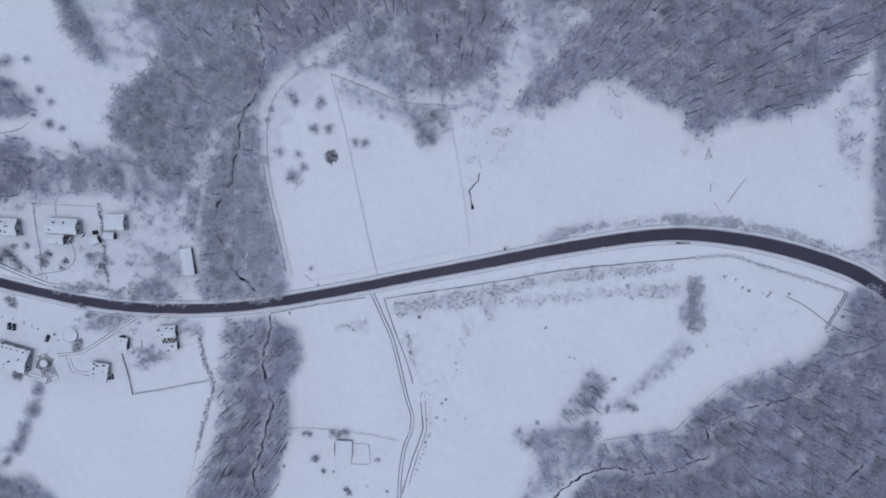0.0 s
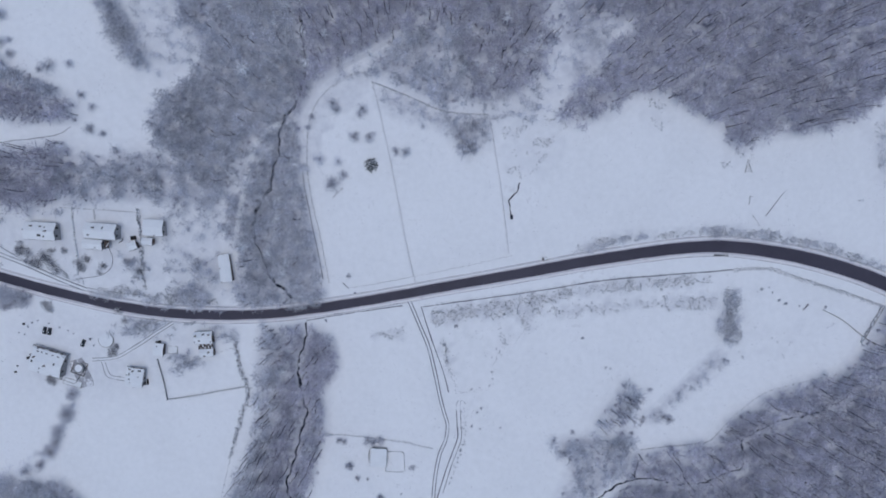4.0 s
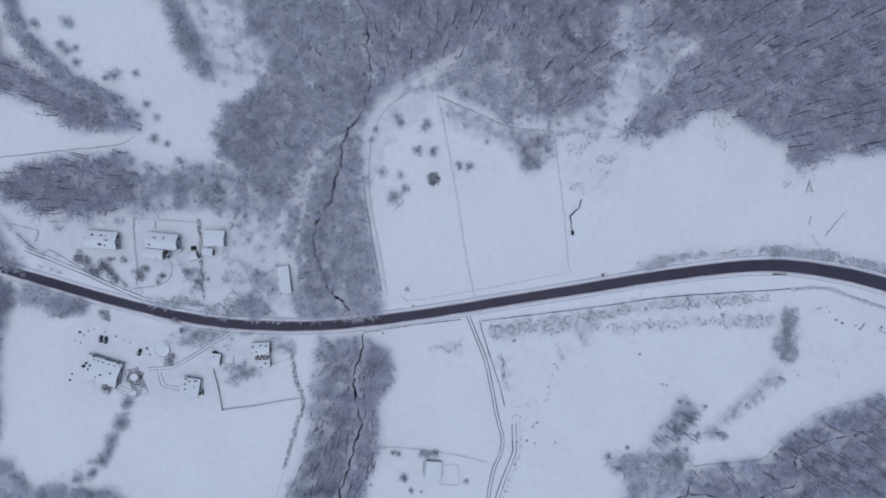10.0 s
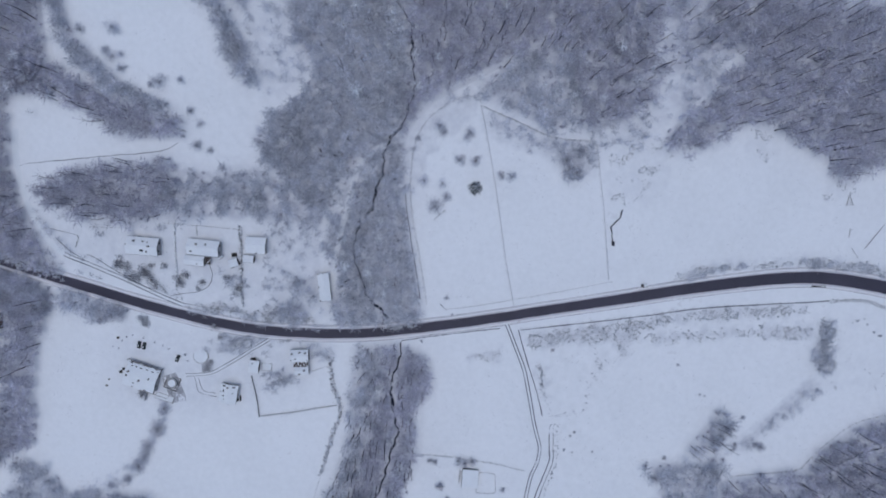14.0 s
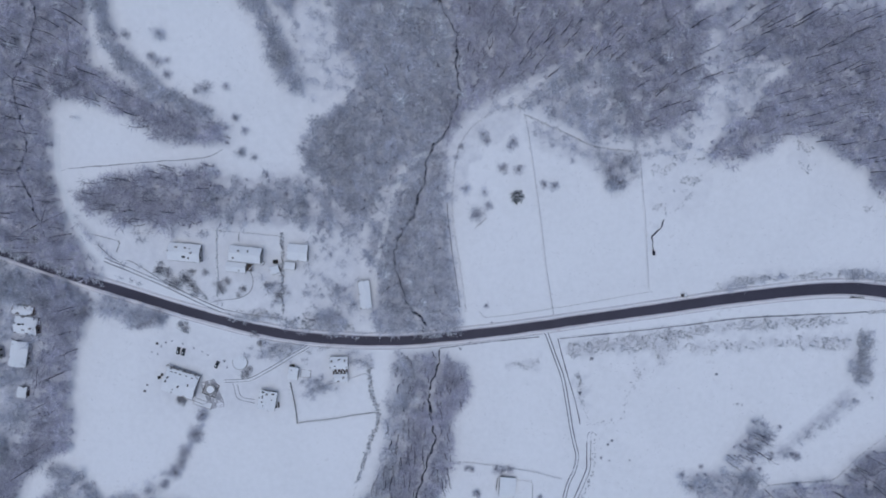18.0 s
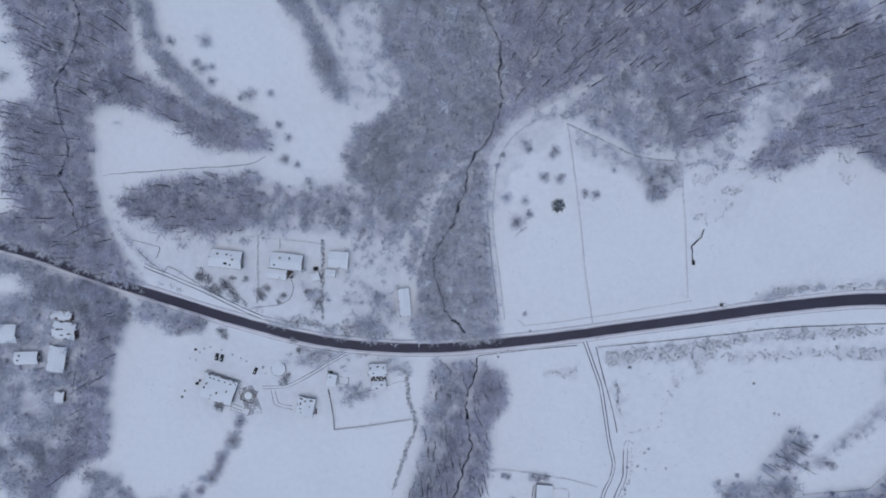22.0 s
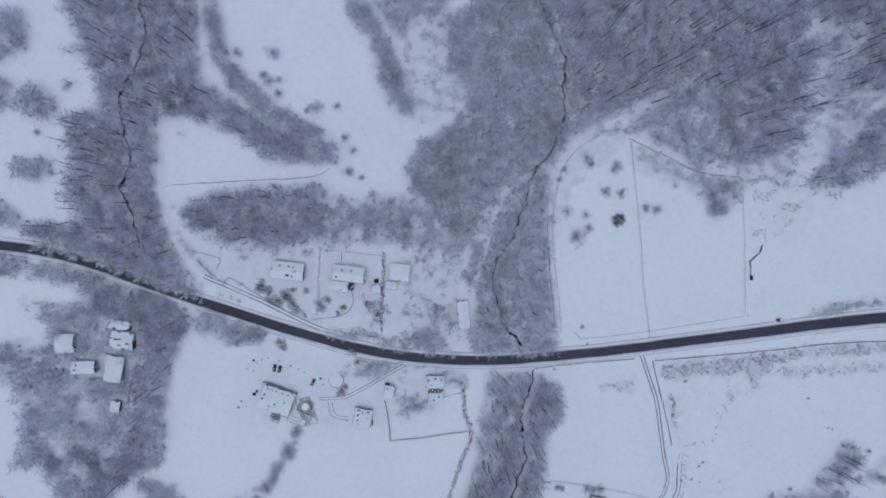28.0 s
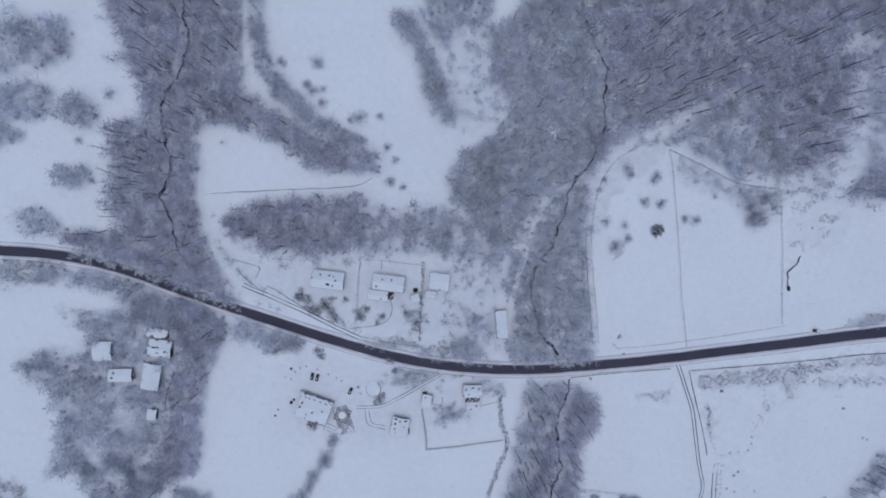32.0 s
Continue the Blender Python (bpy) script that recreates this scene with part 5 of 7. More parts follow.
BRUSH.append([(-230.4, -21.0), (-207.9, -18.1), (-188.0, -22.9), (-158.0, -25.8), (-157.7, -28.9), (-191.1, -26.4), (-227.0, -23.5)])
BRUSH.append([(-246.8, -8.7), (-227.5, -12.5), (-230.5, -17.6), (-243.4, -15.1)])
BRUSH.append([(-433.2, 11.4), (-414.2, 14.2), (-395.5, 10.6), (-399.2, 2.2), (-418.5, -2.3), (-431.1, -1.4)])
BRUSH.append([(-402.2, 27.8), (-369.2, 31.5), (-364.8, 26.1), (-394.7, 22.8)])
BRUSH.append([(-396.0, -14.5), (-380.7, -14.5), (-382.7, -18.2), (-371.6, -24.2), (-388.0, -28.6), (-403.4, -14.5)])
BRUSH.append([(-454.3, -120.1), (-430.8, -122.3), (-417.5, -139.5), (-455.1, -156.3)])
FAINT = []
FAINT.append([(151.3, -39.3), (170.5, -39.2), (171.3, -42.5), (153.0, -43.2)])
FAINT.append([(150.2, -53.1), (167.8, -50.7), (182.3, -51.7), (168.0, -54.4), (151.9, -55.7)])
FAINT.append([(167.7, -46.8), (177.1, -43.5), (181.6, -34.6), (184.8, -35.9), (180.5, -46.7)])
FAINT.append([(194.5, -38.5), (199.1, -34.6), (200.9, -37.2), (196.9, -39.8)])
FAINT.append([(132.6, -58.5), (143.8, -55.8), (145.6, -59.1), (136.0, -63.4)])
FAINT.append([(8.5, -39.0), (21.7, -44.0), (20.1, -52.3), (10.2, -54.0)])
FAINT.append([(148.6, -15.2), (166.1, -12.6), (166.9, -15.8), (149.7, -18.4)])
FAINT.append([(10.6, 81.2), (43.4, 81.4), (44.4, 47.7), (11.2, 47.6)])
FAINT.append([(88.1, 90.5), (102.0, 90.6), (102.9, 74.0), (88.9, 74.0)])
FAINT.append([(131.8, 62.0), (147.4, 62.0), (147.8, 55.9), (132.2, 55.8)])
FAINT.append([(211.8, 74.5), (232.3, 74.6), (235.8, 39.2), (221.4, 39.2)])

# grey ground tint: its share at each place, within woods, gardens and scrub
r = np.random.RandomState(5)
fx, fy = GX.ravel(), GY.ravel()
tint_share = np.zeros(len(fx))
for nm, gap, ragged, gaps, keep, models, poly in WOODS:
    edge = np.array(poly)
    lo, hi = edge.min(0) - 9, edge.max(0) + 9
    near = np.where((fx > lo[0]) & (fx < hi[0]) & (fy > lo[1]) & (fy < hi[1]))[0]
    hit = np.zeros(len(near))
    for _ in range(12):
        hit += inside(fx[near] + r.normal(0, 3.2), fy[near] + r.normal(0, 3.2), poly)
    # veil stands: the haze of fine twigs is put into the ground colour
    tint_share[near] = np.maximum(tint_share[near], hit / 12 * (0.85 if "veil" in nm else 0.35 if models is YOUNG else 0.9))
# the house gardens carry the same grey tint, more weakly
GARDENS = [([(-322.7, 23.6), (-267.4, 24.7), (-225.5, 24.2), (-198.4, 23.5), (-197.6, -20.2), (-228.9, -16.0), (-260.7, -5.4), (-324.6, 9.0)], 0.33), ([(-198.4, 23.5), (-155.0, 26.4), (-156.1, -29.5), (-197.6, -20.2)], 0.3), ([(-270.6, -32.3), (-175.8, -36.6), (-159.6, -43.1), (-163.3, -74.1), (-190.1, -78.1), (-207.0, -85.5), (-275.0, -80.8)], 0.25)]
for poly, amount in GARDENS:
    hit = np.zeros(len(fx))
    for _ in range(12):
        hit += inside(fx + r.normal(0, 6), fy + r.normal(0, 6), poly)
    tint_share = np.maximum(tint_share, hit / 12 * amount)
# scrub outlines, and a grey haze by the lane put into the ground colour
TINTED = [(poly, 0.5) for poly in BRUSH] + [(poly, 0.16) for poly in FAINT] + [([(-105.0, 100.0), (-88.0, 105.0), (-60.0, 103.0), (-62.0, 92.0), (-75.0, 84.0), (-90.0, 70.0), (-97.0, 45.0), (-104.0, 45.0), (-108.0, 70.0)], 0.4)]
for poly, amount in TINTED:
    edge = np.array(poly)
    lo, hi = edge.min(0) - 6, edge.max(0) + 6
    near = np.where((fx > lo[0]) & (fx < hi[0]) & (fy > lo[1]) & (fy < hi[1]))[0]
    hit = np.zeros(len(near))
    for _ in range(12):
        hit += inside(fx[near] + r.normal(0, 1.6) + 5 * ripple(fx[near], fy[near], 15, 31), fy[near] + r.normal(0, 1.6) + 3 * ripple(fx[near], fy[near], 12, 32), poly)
    tint_share[near] = np.maximum(tint_share[near], hit / 12 * amount)
layer = ground.data.attributes.new("grey_tint", "FLOAT", "POINT")
layer.data.foreach_set("value", tint_share.astype(np.float32))

# ---- scrub, hedges and grass ----
planted("scrub", "low leafless scrub sticking out of the snow", "scrub", [scatter(p, 1.15, 700 + 5 * k, 2.5, 0.0, 0.5 if k == 1 else 0.85, 1.2, -0.55) for k, p in enumerate(BRUSH)], LOW, [DRY_GRASS, DRY_GRASS], (0.7, 1.9))
planted("dry_grass", "tufts of dry grass showing through the snow", "grass", [scatter(p, 1.0, 800 + 5 * k, 3.0, 0.0, 0.4 if k == 1 else 0.6, 0.9, -0.9) for k, p in enumerate(BRUSH)], TUFTS, [DRY_GRASS, DRY_GRASS], (0.5, 1.3))

planted("scrub", "faint low scrub almost buried in the snow", "scrub", [scatter(p, 1.1, 860 + 5 * k, 5.0, 0.0, 0.8, 1.2, 0.35) for k, p in enumerate(FAINT)], LOW, [DRY_GRASS, DRY_GRASS], (0.6, 1.5))

MEADOWS = []
MEADOWS.append([(-57.3, 96.8), (1.9, 78.5), (13.2, 3.6), (-40.5, -12.7)])
MEADOWS.append([(20.7, 69.3), (67.5, 75.3), (146.2, 59.9), (222.7, 75.0), (236.9, 19.4), (132.5, 22.6), (56.5, 13.2), (21.3, 6.8)])
MEADOWS.append([(-27.7, -39.2), (37.9, -32.3), (134.8, -28.8), (135.6, -51.8), (71.3, -85.5), (5.4, -120.2), (-8.0, -86.2)])
MEADOWS.append([(150.4, -19.0), (224.4, -28.7), (213.1, -58.1), (136.9, -98.4), (97.9, -105.5), (136.2, -68.4)])
MEADOWS.append([(-92.0, -46.7), (-44.1, -32.6), (-21.3, -86.4), (-21.6, -144.7), (-97.6, -147.5), (-89.6, -87.9)])
MEADOWS.append([(-11.3, -86.3), (58.2, -85.7), (38.8, -147.0), (-18.2, -148.1)])
MEADOWS.append([(-251.3, 151.2), (-219.3, 143.0), (-189.8, 97.8), (-218.5, 68.6), (-274.3, 122.9)])
MEADOWS.append([(-224.7, 74.1), (-185.1, 74.4), (-166.7, 41.5), (-148.7, -16.8), (-207.8, -19.8), (-217.0, 38.2)])
MEADOWS.append([(-309.3, -26.8), (-265.9, -33.7), (-272.1, -65.4), (-305.4, -103.5), (-312.6, -61.5)])
MEADOWS.append([(-416.3, 131.2), (-375.7, 134.2), (-353.9, 96.1), (-370.6, 65.4), (-372.2, 34.4), (-425.2, 31.0)])
MEADOWS.append([(-267.0, 47.3), (-228.9, 24.8), (-227.3, -17.5), (-286.1, 1.6)])
MEADOWS.append([(-99.5, 84.1), (-60.4, 95.6), (-43.1, -10.0), (-81.8, -13.0)])
planted("meadow_grass", "sparse grass tips and weeds in the snowy meadows", "grass", [scatter(p, 1.8, 900 + 5 * k, 6.0, 1.35, 0.5, 1.5) for k, p in enumerate(MEADOWS)], TUFTS, [STEM, STEM], (0.4, 0.9))


def beside(line, half, step, seed):
    """Places in a band along a line."""
    r = np.random.RandomState(seed)
    c = curve(line, step)
    x, y = c[:, 0] + r.normal(0, half, len(c)), c[:, 1] + r.normal(0, half, len(c))
    return x, y, r


HEDGES = []


def hedge(*spec):
    """Line, half width, step, models, twigs, size and label of one hedge or strip of grass."""
    HEDGES.append(spec)


hedge([(-241.2, -81.3), (-245.0, -95.7), (-252.2, -107.8), (-257.7, -118.9), (-268.2, -128.5), (-284.0, -135.8), (-299.8, -140.9)], 2.3, 1.5, YOUNG, FROST_TWIG, (0.5, 0.95), "overgrown leafless hedge across a snowy field")
hedge([(-306.7, -137.7), (-313.5, -131.5), (-323.7, -124.8), (-334.1, -123.2)], 2.2, 1.0, YOUNG, FROST_TWIG, (0.5, 0.9), "overgrown leafless hedge across a snowy field")
hedge([(-144.7, -49.9), (-142.3, -67.1), (-138.7, -75.8), (-137.7, -84.5), (-141.4, -94.8), (-145.3, -108.8), (-148.4, -121.0)], 0.65, 0.75, BUSHES, HEDGE_LEAF, (0.35, 0.7), "snow-dusted hedge at the edge of a field")
hedge([(-229.5, 26.0), (-230.4, 7.7), (-231.0, -11.8)], 0.3, 0.9, BUSHES, HEDGE_LEAF, (0.2, 0.38), "thin garden hedge between two houses")
hedge([(-194.8, 25.7), (-194.4, 15.5), (-194.4, -3.9), (-194.0, -19.8)], 0.45, 0.7, BUSHES, HEDGE_LEAF, (0.35, 0.65), "dark garden hedge between two houses")
hedge([(-91.8, -107.8), (-76.0, -107.6), (-62.2, -108.5), (-45.1, -110.0), (-26.9, -113.5)], 0.4, 0.5, TUFTS, DRY_GRASS, (0.6, 1.1), "grassy ditch bank along a fence")
hedge([(143.4, -5.1), (162.4, -3.9), (178.6, -8.7), (204.5, -16.4), (229.5, -24.8)], 0.65, 0.3, TUFTS, DRY_GRASS, (0.8, 1.5), "dry grass along a field fence")
hedge([(229.6, -25.4), (224.7, -35.2), (218.9, -45.7)], 0.4, 0.55, BUSHES, HEDGE_LEAF, (0.3, 0.5), "low hedge at the end of a field")
hedge([(69.9, -12.0), (102.0, -8.7), (130.7, -6.1), (162.4, -3.9)], 0.3, 0.8, TUFTS, DRY_GRASS, (0.4, 0.8), "dry grass along a field fence")
hedge(WOOD_FENCE_POINTS, 0.28, 0.3, TUFTS, DRY_GRASS, (0.6, 1.1), "dry grass under a paddock fence")
hedge([(-62.0, 96.9), (-57.8, 80.4), (-52.1, 54.3), (-47.8, 32.4), (-43.4, 10.0), (-37.9, -14.4)], 0.5, 0.45, TUFTS, DRY_GRASS, (0.45, 0.85), "dry grass under a paddock fence")
hedge(LANE_FENCE_POINTS, 0.5, 0.45, TUFTS, DRY_GRASS, (0.5, 0.9), "dry grass under a paddock fence")
hedge([(2.8, 78.5), (5.0, 67.9), (9.9, 41.6), (13.2, 19.6), (15.5, 3.6)], 0.5, 0.45, TUFTS, DRY_GRASS, (0.4, 0.8), "dry grass under a paddock fence")
hedge([(-189.8, -62.0), (-187.0, -75.8), (-185.6, -86.9)], 0.55, 0.35, TUFTS, DRY_GRASS, (0.6, 1.1), "dry grass under a yard fence")
hedge([(-185.6, -86.9), (-168.1, -83.8), (-139.6, -78.5)], 0.55, 0.35, TUFTS, DRY_GRASS, (0.6, 1.1), "dry grass under a yard fence")
hedge([(96.3, -111.2), (114.3, -108.7), (133.8, -105.8), (140.9, -99.1)], 0.35, 0.7, TUFTS, DRY_GRASS, (0.8, 1.5), "dry grass along the edge of the wood")
hedge([(-9.0, -87.9), (-8.0, -99.9), (-8.0, -108.4), (-10.7, -116.3), (-13.4, -124.6), (-16.5, -134.3)], 0.5, 2.6, BUSHES, DRY_GRASS, (0.3, 0.6), "young shrubs beside the farm track")
hedge([(-392.1, 17.8), (-376.3, 15.7), (-357.4, 11.4), (-338.4, 5.8), (-319.0, 0.2), (-297.7, -5.5)], 1.4, 1.5, BROAD, WHITE_TWIG, (0.35, 0.7), "frosted young trees along the edge of the road")
hedge([(-223.8, -22.7), (-210.8, -24.3)], 0.9, 1.4, YOUNG, WHITE_TWIG, (0.5, 0.9), "frosted bushes overhanging the road")
hedge([(-185.9, -30.3), (-170.9, -31.6), (-147.4, -32.2)], 0.9, 4.5, YOUNG, WHITE_TWIG, (0.4, 0.8), "frosted bushes overhanging the road")
hedge([(-113.4, -30.7), (-96.6, -29.0)], 1.0, 1.6, YOUNG, WHITE_TWIG, (0.5, 0.9), "frosted bushes overhanging the road")
hedge([(-13.6, -79.8), (-3.3, -77.3), (7.1, -75.3), (8.4, -68.3), (8.3, -62.8), (13.1, -51.6), (19.9, -49.4), (26.0, -41.7)], 0.5, 1.7, TUFTS, DRY_GRASS, (0.7, 1.3), "line of grass tufts across a snowy field")
hedge([(-21.5, -48.3), (-18.4, -60.9), (-15.6, -69.8), (-13.6, -77.0)], 0.6, 0.9, TUFTS, DRY_GRASS, (0.7, 1.4), "grass tufts along the farm track ditch")
for bank in (STREAM_POINTS[:17], EAST_STREAM_POINTS[26:]):
    hedge(bank, 1.3, 1.5, LOW_YOUNG, FROST_TWIG, (0.6, 1.1), "frosted brush overhanging a narrow stream")
for k, (line, half, step, models, twig, size, label) in enumerate(HEDGES):
    grass = models is TUFTS
    planted("grass_strip" if grass else "hedge", label, "grass" if grass else "hedge", [beside(line, half, step, 1000 + k), beside(line, half, step, 1050 + k)], models, [twig if grass else STEM, twig], size)

def lump_model(r):
    """A low rounded lump of snow."""
    ring = [(math.cos(g) * r.uniform(0.8, 1.2), math.sin(g) * r.uniform(0.8, 1.2)) for g in np.arange(7) * 0.8976]
    v = [(0.42 * x, 0.42 * y, 0.0) for x, y in ring] + [(0.3 * x, 0.3 * y, 0.28) for x, y in ring] + [(0, 0, 0.38)]
    f = [t for j in range(7) for t in ((j, (j + 1) % 7, 7 + (j + 1) % 7), (j, 7 + (j + 1) % 7, 7 + j), (7 + j, 7 + (j + 1) % 7, 14))]
    return np.array(v), np.array(f), np.ones(len(f), int)


LUMPS = [lump_model(MR) for _ in range(5)]
planted("snow_lumps", "lumps of snow resting on the hedges", "snow", [beside(line, half * 1.1, 0.85, 1100 + k) for k, (line, half, step, models, twig, size, label) in enumerate(HEDGES) if models is BUSHES and twig is HEDGE_LEAF], LUMPS, [SNOW_ROOF, SNOW_ROOF], (0.7, 1.7), -0.45)
planted("snow_lumps", "lumps of snow caught in a thicket", "snow", [scatter([(137.1, -16.6), (146.2, -16.1), (147.5, -22.6), (148.5, -31.3), (142.0, -31.3), (139.6, -24.7)], 2.6, 1200, 1.0, 0.0, 0.8), scatter([(-290, -142), (-250, -141), (-240, -160), (-290, -165)], 5.0, 1201, 2.0, 0.0, 0.5)], LUMPS, [SNOW_ROOF, SNOW_ROOF], (0.7, 1.5), -2.4)

# ---- ditches and ruts ----
DITCHES = []


def ditch(*spec):
    """Line, half width, material and label of one ditch or rut."""
    DITCHES.append(spec)


ditch([(-102.4, -38.3), (-82.7, -34.5), (-63.3, -31.0), (-45.2, -28.1)], 0.26, RUT, "dark roadside ditch along the snowy verge")
ditch([(-86.0, -33.8), (-63.4, -29.3), (-47.3, -26.6)], 0.2, RUT, "dark roadside ditch along the snowy verge")
ditch([(-34.3, -28.5), (-31.4, -37.8), (-26.8, -51.3), (-22.4, -63.1), (-19.2, -73.3), (-17.6, -79.8)], 0.28, RUT, "ditch beside the farm track")
ditch([(-10.7, -83.5), (-13.0, -86.3), (-12.4, -98.2), (-12.0, -106.7), (-14.8, -115.3), (-17.5, -122.6), (-20.2, -131.6), (-22.6, -139.9), (-25.0, -148.5), (-27.4, -160.3)], 0.3, RUT, "ditch beside the farm track")
ditch([(-7.6, -85.9), (-10.6, -84.6), (-10.2, -98.0), (-9.8, -106.9), (-12.6, -116.0), (-15.3, -123.3), (-18.0, -132.3), (-20.4, -140.6)], 0.2, RUT, "ditch beside the farm track")
ditch([(-33.2, -28.6), (5.2, -22.8), (37.7, -17.6), (69.9, -12.0), (102.0, -8.7), (130.7, -6.1), (143.4, -4.8)], 0.3, RUT, "shallow ditch along the verge")
ditch([(-212.6, 4.5), (-210.6, -1.9), (-212.6, -8.5), (-218.5, -12.2), (-226.5, -13.7), (-239.6, -16.3)], 0.16, RUT, "curved garden path in the snow")
ditch([(-231.7, -18.7), (-214.5, -21.7), (-195.6, -23.7)], 0.14, RUT, "kerb of a front garden")
ditch([(-299.3, 14.3), (-289.4, 6.3), (-276.2, -0.3), (-259.8, -8.3), (-243.4, -15.1)], 0.22, RUT, "ditch beside the village lane")
ditch([(-223.5, -64.1), (-222.2, -71.2), (-220.3, -73.6), (-211.0, -75.6)], 0.2, RUT, "footprints across a snowy yard")
ditch([(-221.0, -64.6), (-219.9, -70.2), (-217.9, -72.5), (-211.1, -73.3)], 0.18, RUT, "footprints across a snowy yard")
ditch([(-92.2, -13.1), (-95.1, 3.5), (-97.8, 16.6), (-99.7, 27.9), (-101.7, 39.1), (-102.6, 48.0)], 0.2, RUT, "faint wheel rut beside a paddock fence")
ditch([(-329.6, -41.4), (-330.2, -47.2), (-335.3, -52.1), (-339.8, -58.2), (-342.6, -73.5)], 0.3, EARTH, "dark ditch behind a house in the wood")
ditch([(-324.7, -51.4), (-323.9, -54.8), (-328.7, -60.9)], 0.3, EARTH, "dark ditch behind a house in the wood")
ditch([(-227.1, -62.7), (-215.5, -61.7), (-210.4, -58.9)], 0.2, RUT, "wheel tracks in a snowy yard")
ditch([(-433.1, 13.0), (-414.2, 13.3), (-395.4, 11.9), (-376.6, 8.9), (-364.0, 5.5)], 0.22, RUT, "shallow ditch along the verge")
for k, (line, half, material, label) in enumerate(DITCHES):
    ribbon("ditch", curve(line, 1.0), half, 0.22 if "roadside" in label else 0.07, material, label, "ditch", 3, -0.02, half * 0.6, 60 + k)


# ---- fences ----
def post_mesh(h, r):
    bm = bmesh.new()
    drum(bm, 0, 0, h / 2 - 0.15, r, r * 0.9, h + 0.3, 6)
    me = bpy.data.meshes.new("post")
    bm.to_mesh(me)
    bm.free()
    me.materials.append(POST_WOOD)
    return me


POST = post_mesh(1.25, 0.09)
TALL_POST = post_mesh(1.6, 0.11)


def fence(points, label, gap=4.0, rails=(0.5, 0.85, 1.15), rail_r=0.02, material=None, post=None, group="field fences", sharp=False):
    c = np.array(points, float) if sharp else curve(points, 0.5)
    run = np.concatenate([[0], np.cumsum(np.linalg.norm(np.diff(c, axis=0), axis=1))])
    n = max(2, int(run[-1] / gap) + 1)
    s = np.linspace(0, run[-1], n)
    x, y = np.interp(s, run, c[:, 0]), np.interp(s, run, c[:, 1])
    z = ground_z(x, y)
    f = new("fence")
    f.matrix_basis = pose(x[0], y[0], z[0])
    tagged(f, label, "fence", group)
    r = np.random.RandomState(n)
    for k in range(n):
        o = new("post", post or POST)
        o.parent = f
        o.matrix_basis = pose(x[k] - x[0], y[k] - y[0], z[k] - z[0], r.normal(0, 2.5), r.normal(0, 2.5), r.uniform(0, 360))
    for h in rails:
        v = []
        for k in range(n):
            for a, b in ((-1, -1), (1, -1), (0, 1)):
                v.append((x[k] - x[0] + a * rail_r, y[k] - y[0] + a * rail_r * 0.5, z[k] - z[0] + h + b * rail_r))
        q = [(3 * k + a, 3 * k + (a + 1) % 3, 3 * k + 3 + (a + 1) % 3, 3 * k + 3 + a) for k in range(n - 1) for a in range(3)]
        o = new("rail" if rail_r > 0.03 else "wire", mesh_from("rail", v, q, [material or WIRE]))
        o.parent = f
    return f


fence([(-62.0, 96.9), (-57.8, 80.4), (-52.1, 54.3), (-47.8, 32.4), (-43.4, 10.0), (-37.9, -14.4)], "wire fence on wooden posts between two paddocks")
fence(WOOD_FENCE_POINTS, "wire fence on wooden posts below the wood")
fence([(2.8, 78.5), (5.0, 67.9), (9.9, 41.6), (13.2, 19.6), (15.5, 3.6)], "wire fence on wooden posts beside the open meadow")
fence([(-76.9, -18.4), (-58.8, -15.2), (-39.3, -11.1), (-10.7, -4.8), (17.4, 1.7)], "low wooden rail fence along the road", 3.5, (0.4, 0.9), 0.06, POST_WOOD)
fence([(-80.5, -15.3), (-76.9, -18.4)], "short wooden fence at the paddock corner", 2.0, (0.4, 0.9), 0.06, POST_WOOD)
fence(LANE_FENCE_POINTS, "wire fence along the snowy lane")
fence([(-33.1, -27.6), (5.2, -21.9), (37.7, -16.6), (69.9, -11.3), (101.9, -8.1), (130.6, -5.8), (162.4, -3.2), (178.6, -8.0), (204.5, -15.8), (230.1, -24.1)], "long field fence parallel to the road", 4.5)
fence([(230.5, -24.8), (225.4, -35.2), (219.5, -45.0)], "wooden fence at the end of the field", 3.0, (0.4, 0.8, 1.15), 0.06, POST_WOOD)
fence([(195.6, -27.1), (207.1, -32.9), (218.0, -41.1), (227.0, -46.9)], "fallen rail fence crossing the field corner", 3.0, (0.3, 0.7), 0.07, DARK_WOOD)
fence([(93.1, -114.0), (96.3, -111.2), (114.3, -108.7), (133.8, -105.8), (140.9, -99.1), (152.9, -85.9), (168.7, -74.9), (205.4, -64.8)], "wire fence along the edge of the wood")
fence([(-91.8, -107.8), (-76.0, -107.6), (-62.2, -108.5), (-45.1, -110.0), (-26.9, -113.5)], "field fence beside a grassy ditch")
fence([(-189.8, -62.0), (-187.0, -75.8), (-185.6, -86.9)], "weathered wooden rail fence of a yard", 2.5, (0.3, 0.65, 1.0), 0.075, POST_WOOD, TALL_POST, "yard fences")
fence([(-185.6, -86.9), (-168.1, -83.8), (-139.6, -78.5)], "weathered wooden rail fence of a yard", 2.5, (0.3, 0.65, 1.0), 0.065, POST_WOOD, TALL_POST, "yard fences")
fence([(-172.7, -64.1), (-154.4, -57.9), (-144.5, -54.3)], "low garden fence beside a brown house", 2.5, (0.4, 0.9), 0.06, DARK_WOOD, None, "yard fences")
